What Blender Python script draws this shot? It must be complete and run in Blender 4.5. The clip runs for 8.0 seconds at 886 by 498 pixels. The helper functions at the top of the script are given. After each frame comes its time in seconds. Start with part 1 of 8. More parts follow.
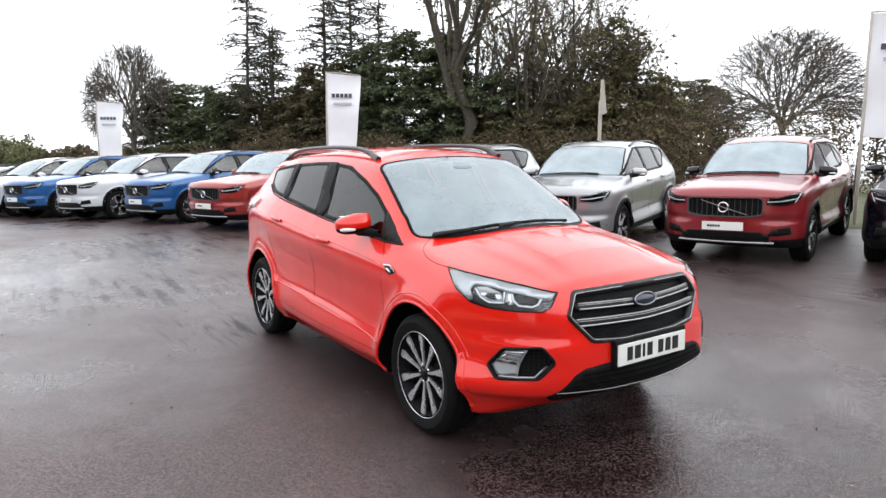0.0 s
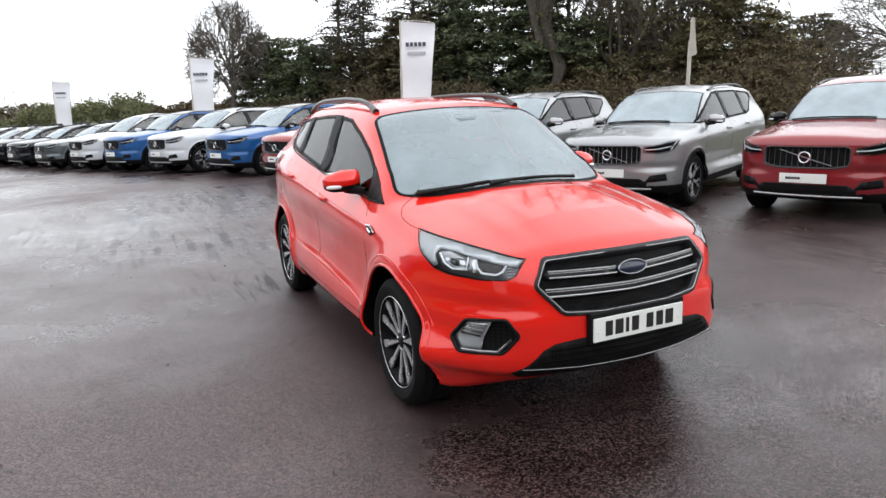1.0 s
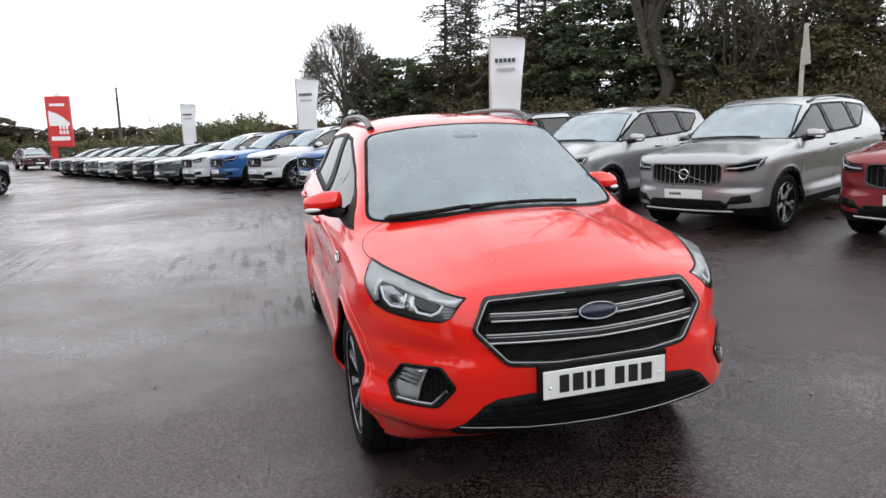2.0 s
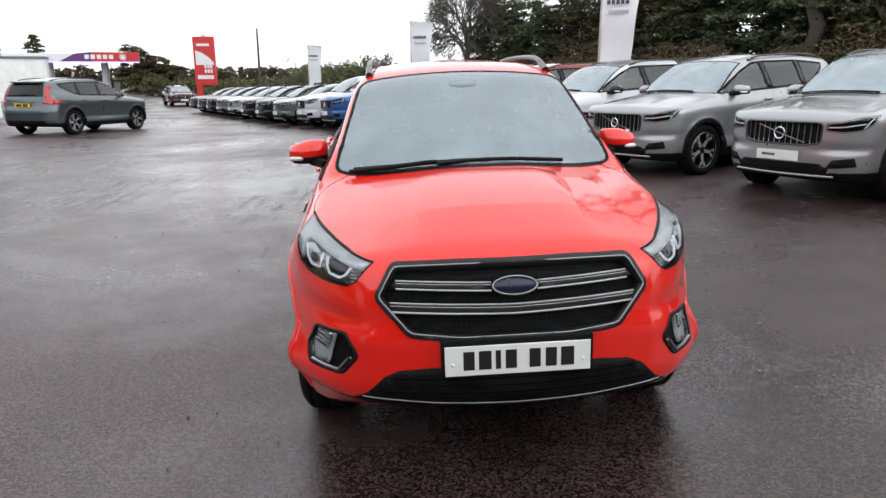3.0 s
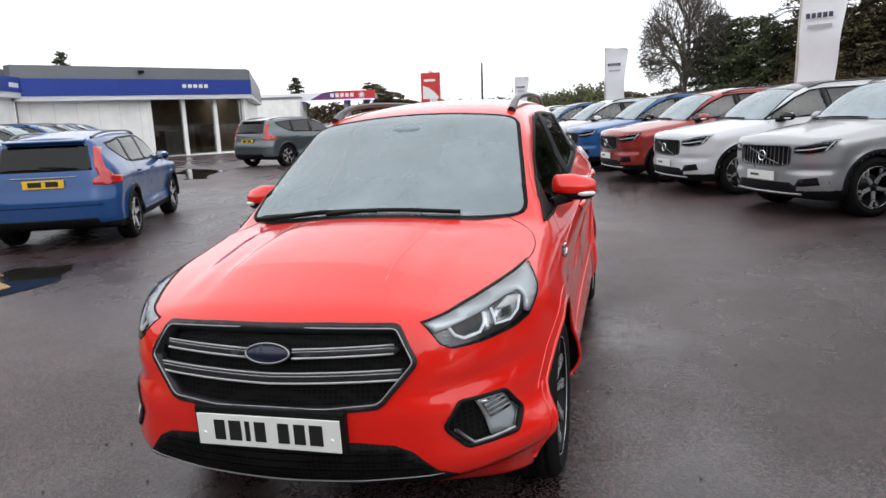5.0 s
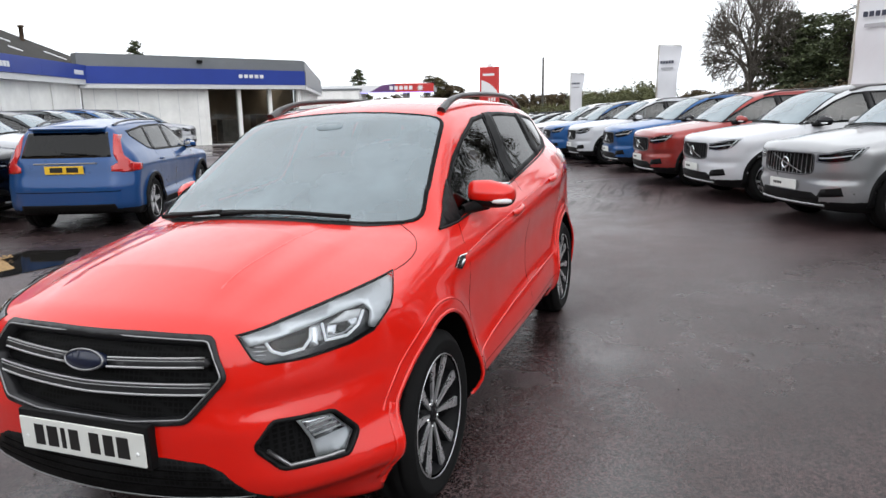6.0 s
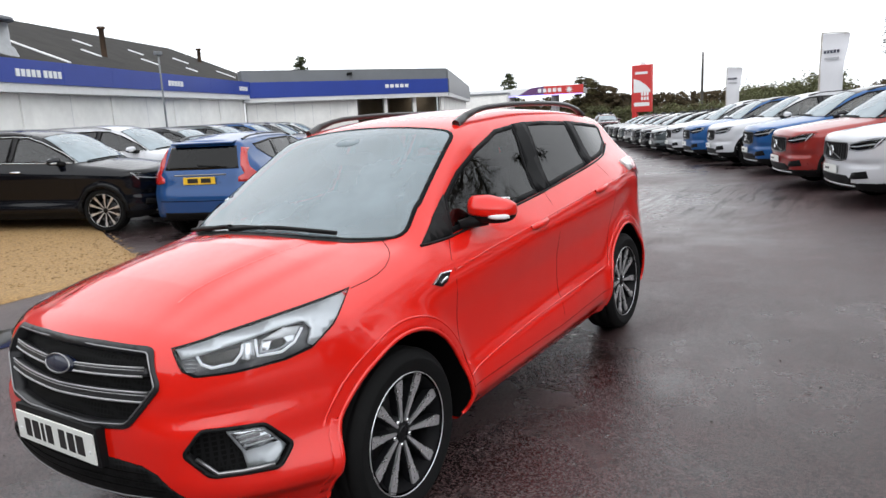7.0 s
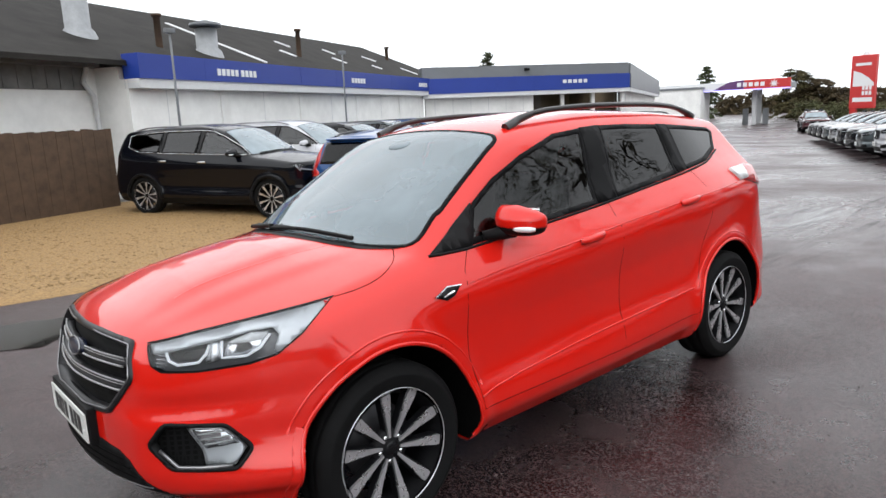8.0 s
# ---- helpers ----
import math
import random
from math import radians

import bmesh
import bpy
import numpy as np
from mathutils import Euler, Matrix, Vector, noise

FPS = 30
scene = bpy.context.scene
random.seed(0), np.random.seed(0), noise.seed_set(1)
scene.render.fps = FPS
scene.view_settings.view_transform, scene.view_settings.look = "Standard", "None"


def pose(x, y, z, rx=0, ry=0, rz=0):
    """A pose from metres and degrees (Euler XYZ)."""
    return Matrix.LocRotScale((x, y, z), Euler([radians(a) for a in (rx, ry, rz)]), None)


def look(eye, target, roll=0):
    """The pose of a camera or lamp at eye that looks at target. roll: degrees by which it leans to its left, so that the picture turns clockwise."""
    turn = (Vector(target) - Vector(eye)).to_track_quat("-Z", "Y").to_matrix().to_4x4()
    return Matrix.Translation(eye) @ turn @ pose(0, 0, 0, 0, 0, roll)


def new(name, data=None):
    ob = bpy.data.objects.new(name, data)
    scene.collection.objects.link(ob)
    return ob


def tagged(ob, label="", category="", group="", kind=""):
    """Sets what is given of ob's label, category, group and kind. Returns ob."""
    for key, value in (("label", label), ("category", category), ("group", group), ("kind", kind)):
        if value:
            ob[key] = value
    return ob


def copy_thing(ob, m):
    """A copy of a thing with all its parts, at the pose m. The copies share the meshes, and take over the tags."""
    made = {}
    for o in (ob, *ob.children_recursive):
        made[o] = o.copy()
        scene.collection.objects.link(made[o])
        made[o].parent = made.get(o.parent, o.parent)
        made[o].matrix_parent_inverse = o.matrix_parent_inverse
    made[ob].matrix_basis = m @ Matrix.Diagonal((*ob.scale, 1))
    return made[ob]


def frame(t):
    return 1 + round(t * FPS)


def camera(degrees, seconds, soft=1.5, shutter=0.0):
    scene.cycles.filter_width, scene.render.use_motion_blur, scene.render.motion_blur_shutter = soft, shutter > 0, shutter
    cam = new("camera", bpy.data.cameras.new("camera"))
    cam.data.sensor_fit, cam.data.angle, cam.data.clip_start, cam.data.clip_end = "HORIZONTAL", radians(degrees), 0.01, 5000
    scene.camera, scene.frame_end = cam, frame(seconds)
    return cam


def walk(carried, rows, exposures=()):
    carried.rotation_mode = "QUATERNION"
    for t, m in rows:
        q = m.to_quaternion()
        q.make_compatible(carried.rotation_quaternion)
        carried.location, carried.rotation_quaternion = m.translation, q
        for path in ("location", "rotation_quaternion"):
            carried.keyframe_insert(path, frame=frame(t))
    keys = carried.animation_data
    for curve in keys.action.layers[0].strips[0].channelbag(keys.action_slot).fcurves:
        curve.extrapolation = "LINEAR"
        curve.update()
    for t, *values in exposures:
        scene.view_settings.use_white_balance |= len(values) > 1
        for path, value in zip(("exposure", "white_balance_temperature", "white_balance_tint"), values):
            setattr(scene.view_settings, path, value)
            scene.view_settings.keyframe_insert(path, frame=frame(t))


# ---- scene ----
cam = camera(66.3, 8.0, 1.5)
# seconds, eye x y z, yaw, pitch, roll
PATH = [
    (0.0, 4.554, -2.831, 1.536, 56.64, -7.44, 0.36),
    (0.2, 4.528, -2.656, 1.539, 57.38, -9.25, -0.87),
    (0.5, 4.530, -2.457, 1.543, 59.03, -9.29, -0.53),
    (0.8, 4.583, -2.212, 1.546, 63.19, -10.74, -0.16),
    (1.0, 4.632, -2.102, 1.546, 65.22, -11.58, -0.69),
    (1.2, 4.606, -1.914, 1.545, 66.49, -12.70, -0.99),
    (1.5, 4.551, -1.691, 1.519, 67.86, -8.97, -0.11),
    (1.7, 4.525, -1.500, 1.540, 71.10, -9.10, 0.06),
    (2.0, 4.535, -1.263, 1.533, 75.01, -10.02, -1.22),
    (2.2, 4.595, -1.082, 1.525, 77.95, -10.95, 0.81),
    (3.3, 4.455, -0.209, 1.548, 87.62, -13.76, -0.94),
    (3.5, 4.468, -0.037, 1.546, 88.91, -12.89, 0.19),
    (3.7, 4.465, 0.150, 1.562, 92.09, -13.90, 1.99),
    (4.0, 4.477, 0.368, 1.595, 94.25, -12.53, 1.01),
    (4.2, 4.400, 0.527, 1.580, 97.20, -10.85, -0.55),
    (4.5, 4.266, 0.745, 1.580, 100.05, -13.83, 0.42),
    (4.7, 4.195, 0.887, 1.598, 102.15, -12.28, -1.27),
    (5.8, 3.843, 1.644, 1.594, 111.31, -13.03, -1.34),
    (6.0, 3.735, 1.764, 1.609, 110.43, -12.11, -0.76),
    (6.2, 3.648, 1.892, 1.616, 109.55, -12.44, -1.34),
    (6.5, 3.535, 2.093, 1.618, 110.22, -12.18, -1.51),
    (6.7, 3.485, 2.233, 1.635, 116.70, -12.78, -1.09),
    (7.0, 3.368, 2.404, 1.640, 123.60, -11.46, -2.72),
    (7.2, 3.262, 2.492, 1.632, 126.45, -12.05, -3.59),
    (7.5, 3.042, 2.596, 1.631, 129.70, -13.00, -2.47),
    (7.8, 2.880, 2.732, 1.645, 134.80, -11.03, -3.32),
    (8.0, 2.782, 2.847, 1.647, 139.17, -11.17, -2.47),
]


def eye_pose(x, y, z, yaw, pitch, roll):
    a, b = radians(yaw), radians(pitch)
    way = Vector((-math.sin(a) * math.cos(b), math.cos(a) * math.cos(b), math.sin(b)))
    return look((x, y, z), Vector((x, y, z)) + way * 3, roll)


EXPOSURES = [(0.0, 0.45), (1.0, 0.28), (2.0, 0.10), (3.3, 0.05), (4.5, -0.08), (5.8, 0.0), (8.0, 0.05)]
walk(cam, [(t, eye_pose(*p)) for t, *p in PATH], EXPOSURES)

# ---- overcast daylight ----
world = bpy.data.worlds.new("overcast_sky")
scene.world = world
world.use_nodes = True
wn = world.node_tree
wn.nodes.clear()
w_out = wn.nodes.new("ShaderNodeOutputWorld")
w_bg = wn.nodes.new("ShaderNodeBackground")
w_sky = wn.nodes.new("ShaderNodeTexSky")
w_sky.sky_type = "NISHITA"
w_sky.sun_disc = False
w_sky.sun_elevation = radians(38)
w_sky.sun_rotation = radians(40)
w_sky.air_density, w_sky.dust_density, w_sky.ozone_density = 1.0, 4.0, 1.0
w_hsv = wn.nodes.new("ShaderNodeHueSaturation")
w_hsv.inputs["Saturation"].default_value = 0.10
w_mix = wn.nodes.new("ShaderNodeMix")
w_mix.data_type = "RGBA"
w_mix.inputs[0].default_value = 0.75
w_mix.inputs[7].default_value = (12.25, 12.7, 13.3, 1)
w_bg.inputs["Strength"].default_value = 0.15
wn.links.new(w_sky.outputs[0], w_hsv.inputs["Color"])
wn.links.new(w_hsv.outputs[0], w_mix.inputs[6])
wn.links.new(w_mix.outputs[2], w_bg.inputs["Color"])
wn.links.new(w_bg.outputs[0], w_out.inputs[0])

sun_data = bpy.data.lights.new("sun", "SUN")
sun_data.energy, sun_data.angle, sun_data.color = 0.6, radians(140), (1.0, 0.97, 0.93)
sun = new("sun", sun_data)
sun.matrix_world = look((8, -4, 30), (0, 0, 0))
scene.view_settings.exposure = 0.0

# ---- materials ----
def mat(name, color, rough=0.5, metal=0.0, coat=0.0, vary=0.0, scale=8.0, bump=0.0, bump_scale=200.0, rough_vary=0.0, spec=0.5):
    """A node material: base colour with noise at two scales, roughness variation and fine relief."""
    m = bpy.data.materials.new(name)
    m.use_nodes = True
    nt = m.node_tree
    b = nt.nodes["Principled BSDF"]
    b.inputs["Base Color"].default_value = (*color, 1)
    b.inputs["Roughness"].default_value = rough
    b.inputs["Metallic"].default_value = metal
    b.inputs["Coat Weight"].default_value = coat
    b.inputs["Coat Roughness"].default_value = 0.03
    b.inputs["Specular IOR Level"].default_value = spec
    b.inputs["Coat IOR"].default_value = 1.54
    tc = nt.nodes.new("ShaderNodeTexCoord")
    if vary or rough_vary:
        n1 = nt.nodes.new("ShaderNodeTexNoise")
        n1.inputs["Scale"].default_value = scale
        n1.inputs["Detail"].default_value = 8
        n1.inputs["Roughness"].default_value = 0.65
        nt.links.new(tc.outputs["Object"], n1.inputs["Vector"])
    if vary:
        r = nt.nodes.new("ShaderNodeValToRGB")
        r.color_ramp.elements[0].position, r.color_ramp.elements[1].position = 0.25, 0.75
        r.color_ramp.elements[0].color = (*[c * (1 - vary) for c in color], 1)
        r.color_ramp.elements[1].color = (*[min(1, c * (1 + vary)) for c in color], 1)
        nt.links.new(n1.outputs[0], r.inputs[0])
        nt.links.new(r.outputs[0], b.inputs["Base Color"])
    if rough_vary:
        mr = nt.nodes.new("ShaderNodeMapRange")
        mr.inputs[1].default_value, mr.inputs[2].default_value = 0.3, 0.7
        mr.inputs[3].default_value, mr.inputs[4].default_value = max(0, rough - rough_vary), min(1, rough + rough_vary)
        nt.links.new(n1.outputs[0], mr.inputs[0])
        nt.links.new(mr.outputs[0], b.inputs["Roughness"])
    if bump:
        n2 = nt.nodes.new("ShaderNodeTexNoise")
        n2.inputs["Scale"].default_value = bump_scale
        n2.inputs["Detail"].default_value = 4
        nt.links.new(tc.outputs["Object"], n2.inputs["Vector"])
        bp = nt.nodes.new("ShaderNodeBump")
        bp.inputs["Strength"].default_value = bump
        bp.inputs["Distance"].default_value = 0.01
        nt.links.new(n2.outputs[0], bp.inputs["Height"])
        nt.links.new(bp.outputs[0], b.inputs["Normal"])
    return m


def car_paint(name, color, metal=0.0, rough=0.32, coat=1.0):
    """Clear-coated paint with rain beads."""
    m = mat(name, color, rough, metal, coat=coat, rough_vary=0.06, scale=3.0, spec=0.15)
    nt = m.node_tree
    b = nt.nodes["Principled BSDF"]
    tc = nt.nodes["Texture Coordinate"]
    v = nt.nodes.new("ShaderNodeTexVoronoi")
    v.inputs["Scale"].default_value = 95
    v.inputs["Randomness"].default_value = 1.0
    r = nt.nodes.new("ShaderNodeMapRange")
    r.inputs[1].default_value, r.inputs[2].default_value = 0.10, 0.34
    r.inputs[3].default_value, r.inputs[4].default_value = 1.0, 0.0
    bp = nt.nodes.new("ShaderNodeBump")
    bp.inputs["Strength"].default_value = 0.045
    bp.inputs["Distance"].default_value = 0.002
    nt.links.new(tc.outputs["Object"], v.inputs["Vector"])
    nt.links.new(v.outputs["Distance"], r.inputs[0])
    nt.links.new(r.outputs[0], bp.inputs["Height"])
    nt.links.new(bp.outputs[0], b.inputs["Coat Normal"])
    return m


def glass(name, tint, ior=1.5, rough=0.01, sky_sheen=0.0):
    """A pane: a tinted clear sheet with Fresnel gloss."""
    m = bpy.data.materials.new(name)
    m.use_nodes = True
    nt = m.node_tree
    nt.nodes.clear()
    out = nt.nodes.new("ShaderNodeOutputMaterial")
    mix = nt.nodes.new("ShaderNodeMixShader")
    fr = nt.nodes.new("ShaderNodeFresnel")
    fr.inputs["IOR"].default_value = ior
    tr = nt.nodes.new("ShaderNodeBsdfTransparent")
    tr.inputs["Color"].default_value = (*tint, 1)
    gl = nt.nodes.new("ShaderNodeBsdfGlossy")
    gl.inputs["Roughness"].default_value = rough
    nt.links.new(fr.outputs[0], mix.inputs[0])
    body = tr.outputs[0]
    # pale blue diffuse layer, painted in for the sky reflected by the pane
    if sky_sheen:
        df = nt.nodes.new("ShaderNodeBsdfDiffuse")
        df.inputs["Color"].default_value = (0.53, 0.69, 0.78, 1)
        m2 = nt.nodes.new("ShaderNodeMixShader")
        tc = nt.nodes.new("ShaderNodeTexCoord")
        nz = nt.nodes.new("ShaderNodeTexNoise")
        nz.inputs["Scale"].default_value, nz.inputs["Detail"].default_value = 2.5, 5
        mr = nt.nodes.new("ShaderNodeMapRange")
        mr.inputs[1].default_value, mr.inputs[2].default_value = 0.3, 0.7
        mr.inputs[3].default_value, mr.inputs[4].default_value = sky_sheen * 0.75, sky_sheen * 1.25
        nt.links.new(tc.outputs["Object"], nz.inputs["Vector"])
        nt.links.new(nz.outputs[0], mr.inputs[0])
        nt.links.new(mr.outputs[0], m2.inputs[0])
        nt.links.new(tr.outputs[0], m2.inputs[1])
        nt.links.new(df.outputs[0], m2.inputs[2])
        body = m2.outputs[0]
    nt.links.new(body, mix.inputs[1])
    nt.links.new(gl.outputs[0], mix.inputs[2])
    nt.links.new(mix.outputs[0], out.inputs[0])
    return m


def glow(name, color, strength):
    m = mat(name, color, 0.4)
    b = m.node_tree.nodes["Principled BSDF"]
    b.inputs["Emission Color"].default_value = (*color, 1)
    b.inputs["Emission Strength"].default_value = strength
    return m


RED = car_paint("race_red_paint", (0.66, 0.0075, 0.0018), 0.0, 0.40)
WHITE_P = car_paint("white_paint", (0.52, 0.53, 0.56))
BLUE_P = car_paint("bright_blue_paint", (0.009, 0.075, 0.235), 0.2, 0.32, 0.8)
DEEP_BLUE = car_paint("power_blue_paint", (0.008, 0.056, 0.190), 0.2, 0.32, 0.7)
SILVER_P = car_paint("silver_grey_paint", (0.315, 0.320, 0.330), 0.6)
GREY_P = car_paint("mid_grey_paint", (0.085, 0.103, 0.11), 0.6, 0.32, 1.0)
FUSION = car_paint("dark_red_paint", (0.21, 0.014, 0.018), 0.25)
ORANGE = car_paint("copper_red_paint", (0.25, 0.020, 0.016), 0.3)
BLACK_P = car_paint("black_paint", (0.0020, 0.0026, 0.005), 0.0, 0.2, 0.4)
PLUM_P = car_paint("plum_red_paint", (0.060, 0.010, 0.014), 0.3)
DARK_P = car_paint("dark_grey_paint", (0.03, 0.033, 0.036), 0.5, 0.32, 0.6)
BLACK_TRIM = mat("black_plastic_trim", (0.0055, 0.0055, 0.006), 0.55, vary=0.15, bump=0.05, bump_scale=600, spec=0.16)
GLOSS_BLACK = mat("gloss_black", (0.006, 0.006, 0.007), 0.16, spec=0.25)
SATIN = mat("satin_grey_metal", (0.30, 0.30, 0.31), 0.32, 0.9, rough_vary=0.05)
CHROME = mat("chrome", (0.75, 0.76, 0.77), 0.10, 1.0, rough_vary=0.03)
ALLOY = mat("machined_alloy", (0.68, 0.68, 0.70), 0.30, 0.8, rough_vary=0.06)
DARK_ALLOY = mat("dark_alloy", (0.006, 0.006, 0.007), 0.5, 0.0, spec=0.15)
RUBBER = mat("tyre_rubber", (0.006, 0.006, 0.0063), 0.8, vary=0.2, scale=20, bump=0.1, bump_scale=250, spec=0.15)
LINER = mat("wheel_well_liner", (0.003, 0.003, 0.003), 0.9, spec=0.05)
CABIN = mat("dark_cabin_fabric", (0.030, 0.031, 0.033), 0.85, vary=0.2, scale=30)
GLASS = glass("window_glass", (0.13, 0.15, 0.155), 1.5)
# the last value mixes in the painted sky sheen
SCREEN = glass("misted_windscreen_glass", (0.42, 0.48, 0.49), 2.0, 0.02, 0.25)
SHOP_GLASS = glass("shop_window_glass", (0.72, 0.74, 0.74), 1.5)
# stronger painted sky sheen for the other cars' windscreens
ROW_SCREEN = glass("wet_sky_sheen_windscreen_glass", (0.40, 0.46, 0.48), 2.2, 0.03, 0.34)
ROW_GLASS = glass("pale_side_glass", (0.30, 0.34, 0.36), 1.85)
ROW_DARK = glass("dim_side_glass", (0.06, 0.07, 0.075), 1.7)
PRIVACY = glass("privacy_glass", (0.020, 0.023, 0.024), 1.45)
LENS = glass("clear_lens", (0.86, 0.88, 0.90))
LAMP_IN = mat("headlamp_reflector", (0.66, 0.67, 0.69), 0.2, 0.8, rough_vary=0.08, scale=30)
LAMP_DARK = mat("headlamp_bezel", (0.10, 0.10, 0.105), 0.3, 0.6)
# unlit guides: a weak glow stands in for their silvery reflection
GUIDE_GLOW = glow("glowing_unlit_guide", (0.85, 0.88, 0.92), 0.35)
TAIL = mat("red_tail_lens", (0.45, 0.012, 0.012), 0.12, coat=0.6)
PLATE_W = mat("plate_white", (0.72, 0.73, 0.70), 0.35, vary=0.05)
PLATE_Y = mat("plate_yellow", (0.72, 0.46, 0.03), 0.35, vary=0.05)
PLATE_K = mat("plate_black_characters", (0.012, 0.012, 0.012), 0.4)
BADGE = mat("badge_blue_enamel", (0.004, 0.008, 0.028), 0.35, coat=0.15)
PAPER = mat("white_paper", (0.75, 0.76, 0.76), 0.7)
LENS_WHITE = mat("clear_lamp_plastic", (0.70, 0.71, 0.72), 0.15, coat=0.8)
# whitish base colour stands in for bright reflections in the lamps
LAMP_SHEEN = mat("pale_lamp_sheen", (0.66, 0.68, 0.70), 0.28, 0.35, coat=0.8)
DARK_CHROME = mat("dark_chrome", (0.070, 0.070, 0.075), 0.42, 0.7)
SEAM = mat("dark_panel_seam", (0.07, 0.004, 0.003), 0.7, spec=0.1)
FRAME_M = mat("dark_grille_frame", (0.022, 0.022, 0.024), 0.35, 0.4, spec=0.3)
RAIL = mat("black_rail", (0.030, 0.028, 0.028), 0.3, 0.2)
SENSOR = mat("grey_sensor_patch", (0.19, 0.23, 0.25), 0.4, spec=0.3)
BAR_DARK = mat("dark_satin_bar", (0.030, 0.030, 0.032), 0.4, 0.3, spec=0.25)
SATIN_PALE = mat("pale_satin_strip", (0.42, 0.42, 0.43), 0.35, 0.5)
SEAL_M = mat("black_rubber_seal", (0.004, 0.004, 0.0045), 0.5, spec=0.08)
MESH = mat("black_grille_mesh", (0.004, 0.004, 0.0045), 0.6, spec=0.10)


def mesh_hole_shade(m, scale):
    """A honeycomb in the colour of a grille mesh, its holes painted darker as shade."""
    nt = m.node_tree
    b = nt.nodes["Principled BSDF"]
    tc = nt.nodes["Texture Coordinate"]
    v = nt.nodes.new("ShaderNodeTexVoronoi")
    v.feature = "DISTANCE_TO_EDGE"
    v.inputs["Scale"].default_value = scale
    v.inputs["Randomness"].default_value = 0.0
    r = nt.nodes.new("ShaderNodeValToRGB")
    r.color_ramp.elements[0].position, r.color_ramp.elements[1].position = 0.08, 0.22
    r.color_ramp.elements[0].color, r.color_ramp.elements[1].color = (0.007, 0.007, 0.0075, 1), (0.001, 0.001, 0.001, 1)
    nt.links.new(tc.outputs["Object"], v.inputs["Vector"])
    nt.links.new(v.outputs[0], r.inputs[0])
    nt.links.new(r.outputs[0], b.inputs["Base Color"])


mesh_hole_shade(MESH, 55)

# ---- mesh helpers ----
def tag_mesh(me, material):
    if material is not None:
        me.materials.append(material)


def part(name, bm, material, parent=None, label="", smooth=True):
    """Links a bmesh as one mesh object under a thing or a part."""
    me = bpy.data.meshes.new(name)
    bm.to_mesh(me)
    bm.free()
    tag_mesh(me, material)
    if smooth:
        me.shade_smooth()
    ob = new(name, me)
    ob.parent = parent
    if label:
        ob["label"] = label
    return ob


def raw(name, verts, faces, material, parent=None, label="", normals=None, smooth=True):
    me = bpy.data.meshes.new(name)
    me.from_pydata([tuple(map(float, v)) for v in verts], [], [tuple(map(int, q)) for q in faces])
    tag_mesh(me, material)
    if smooth:
        me.shade_smooth()
    if normals is not None:
        me.normals_split_custom_set_from_vertices([tuple(map(float, n)) for n in normals])
    ob = new(name, me)
    ob.parent = parent
    if label:
        ob["label"] = label
    return ob


def share(ob, name, parent, m):
    """Another object on the same mesh, at the pose m under the parent."""
    o = new(name, ob.data)
    o.parent = parent
    o.matrix_basis = m
    if "label" in ob:
        o["label"] = ob["label"]
    return o


def empty(name, m, label, category, group="", kind=""):
    e = new(name)
    e.empty_display_size = 0.2
    e.matrix_basis = m
    return tagged(e, label, category, group, kind)


def box(bm, x0, x1, y0, y1, z0, z1, bevel=0.0, m=None):
    vs = bmesh.ops.create_cube(bm, size=1.0)["verts"]
    for v in vs:
        v.co = Vector(((x0 + x1) / 2 + v.co.x * (x1 - x0), (y0 + y1) / 2 + v.co.y * (y1 - y0), (z0 + z1) / 2 + v.co.z * (z1 - z0)))
    if bevel:
        es = list({e for v in vs for e in v.link_edges})
        out = bmesh.ops.bevel(bm, geom=es, offset=bevel, segments=2, affect="EDGES", profile=0.6)
        vs = list({v for f in out["faces"] for v in f.verts} | {v for v in vs if v.is_valid})
    if m is not None:
        bmesh.ops.transform(bm, matrix=m, verts=[v for v in vs if v.is_valid])
    return vs


def box_part(name, x0, x1, y0, y1, z0, z1, material, parent=None, label="", bevel=0.0, m=None):
    bm = bmesh.new()
    box(bm, x0, x1, y0, y1, z0, z1, bevel, m)
    return part(name, bm, material, parent, label, smooth=False)


def lathe(profile, n=40, axis="y", start=0.0, turn=math.tau):
    """Vertices and faces of a profile of (radius, along) spun round an axis."""
    full = abs(turn - math.tau) < 1e-6
    steps = n if full else n + 1
    vs, fs = [], []
    for i in range(steps):
        a = start + turn * i / n
        for r, h in profile:
            vs.append((r * math.cos(a), h, r * math.sin(a)) if axis == "y" else (r * math.cos(a), r * math.sin(a), h))
    k = len(profile)
    for i in range(n):
        j = (i + 1) % steps
        for q in range(k - 1):
            fs.append((i * k + q, j * k + q, j * k + q + 1, i * k + q + 1))
    return vs, fs


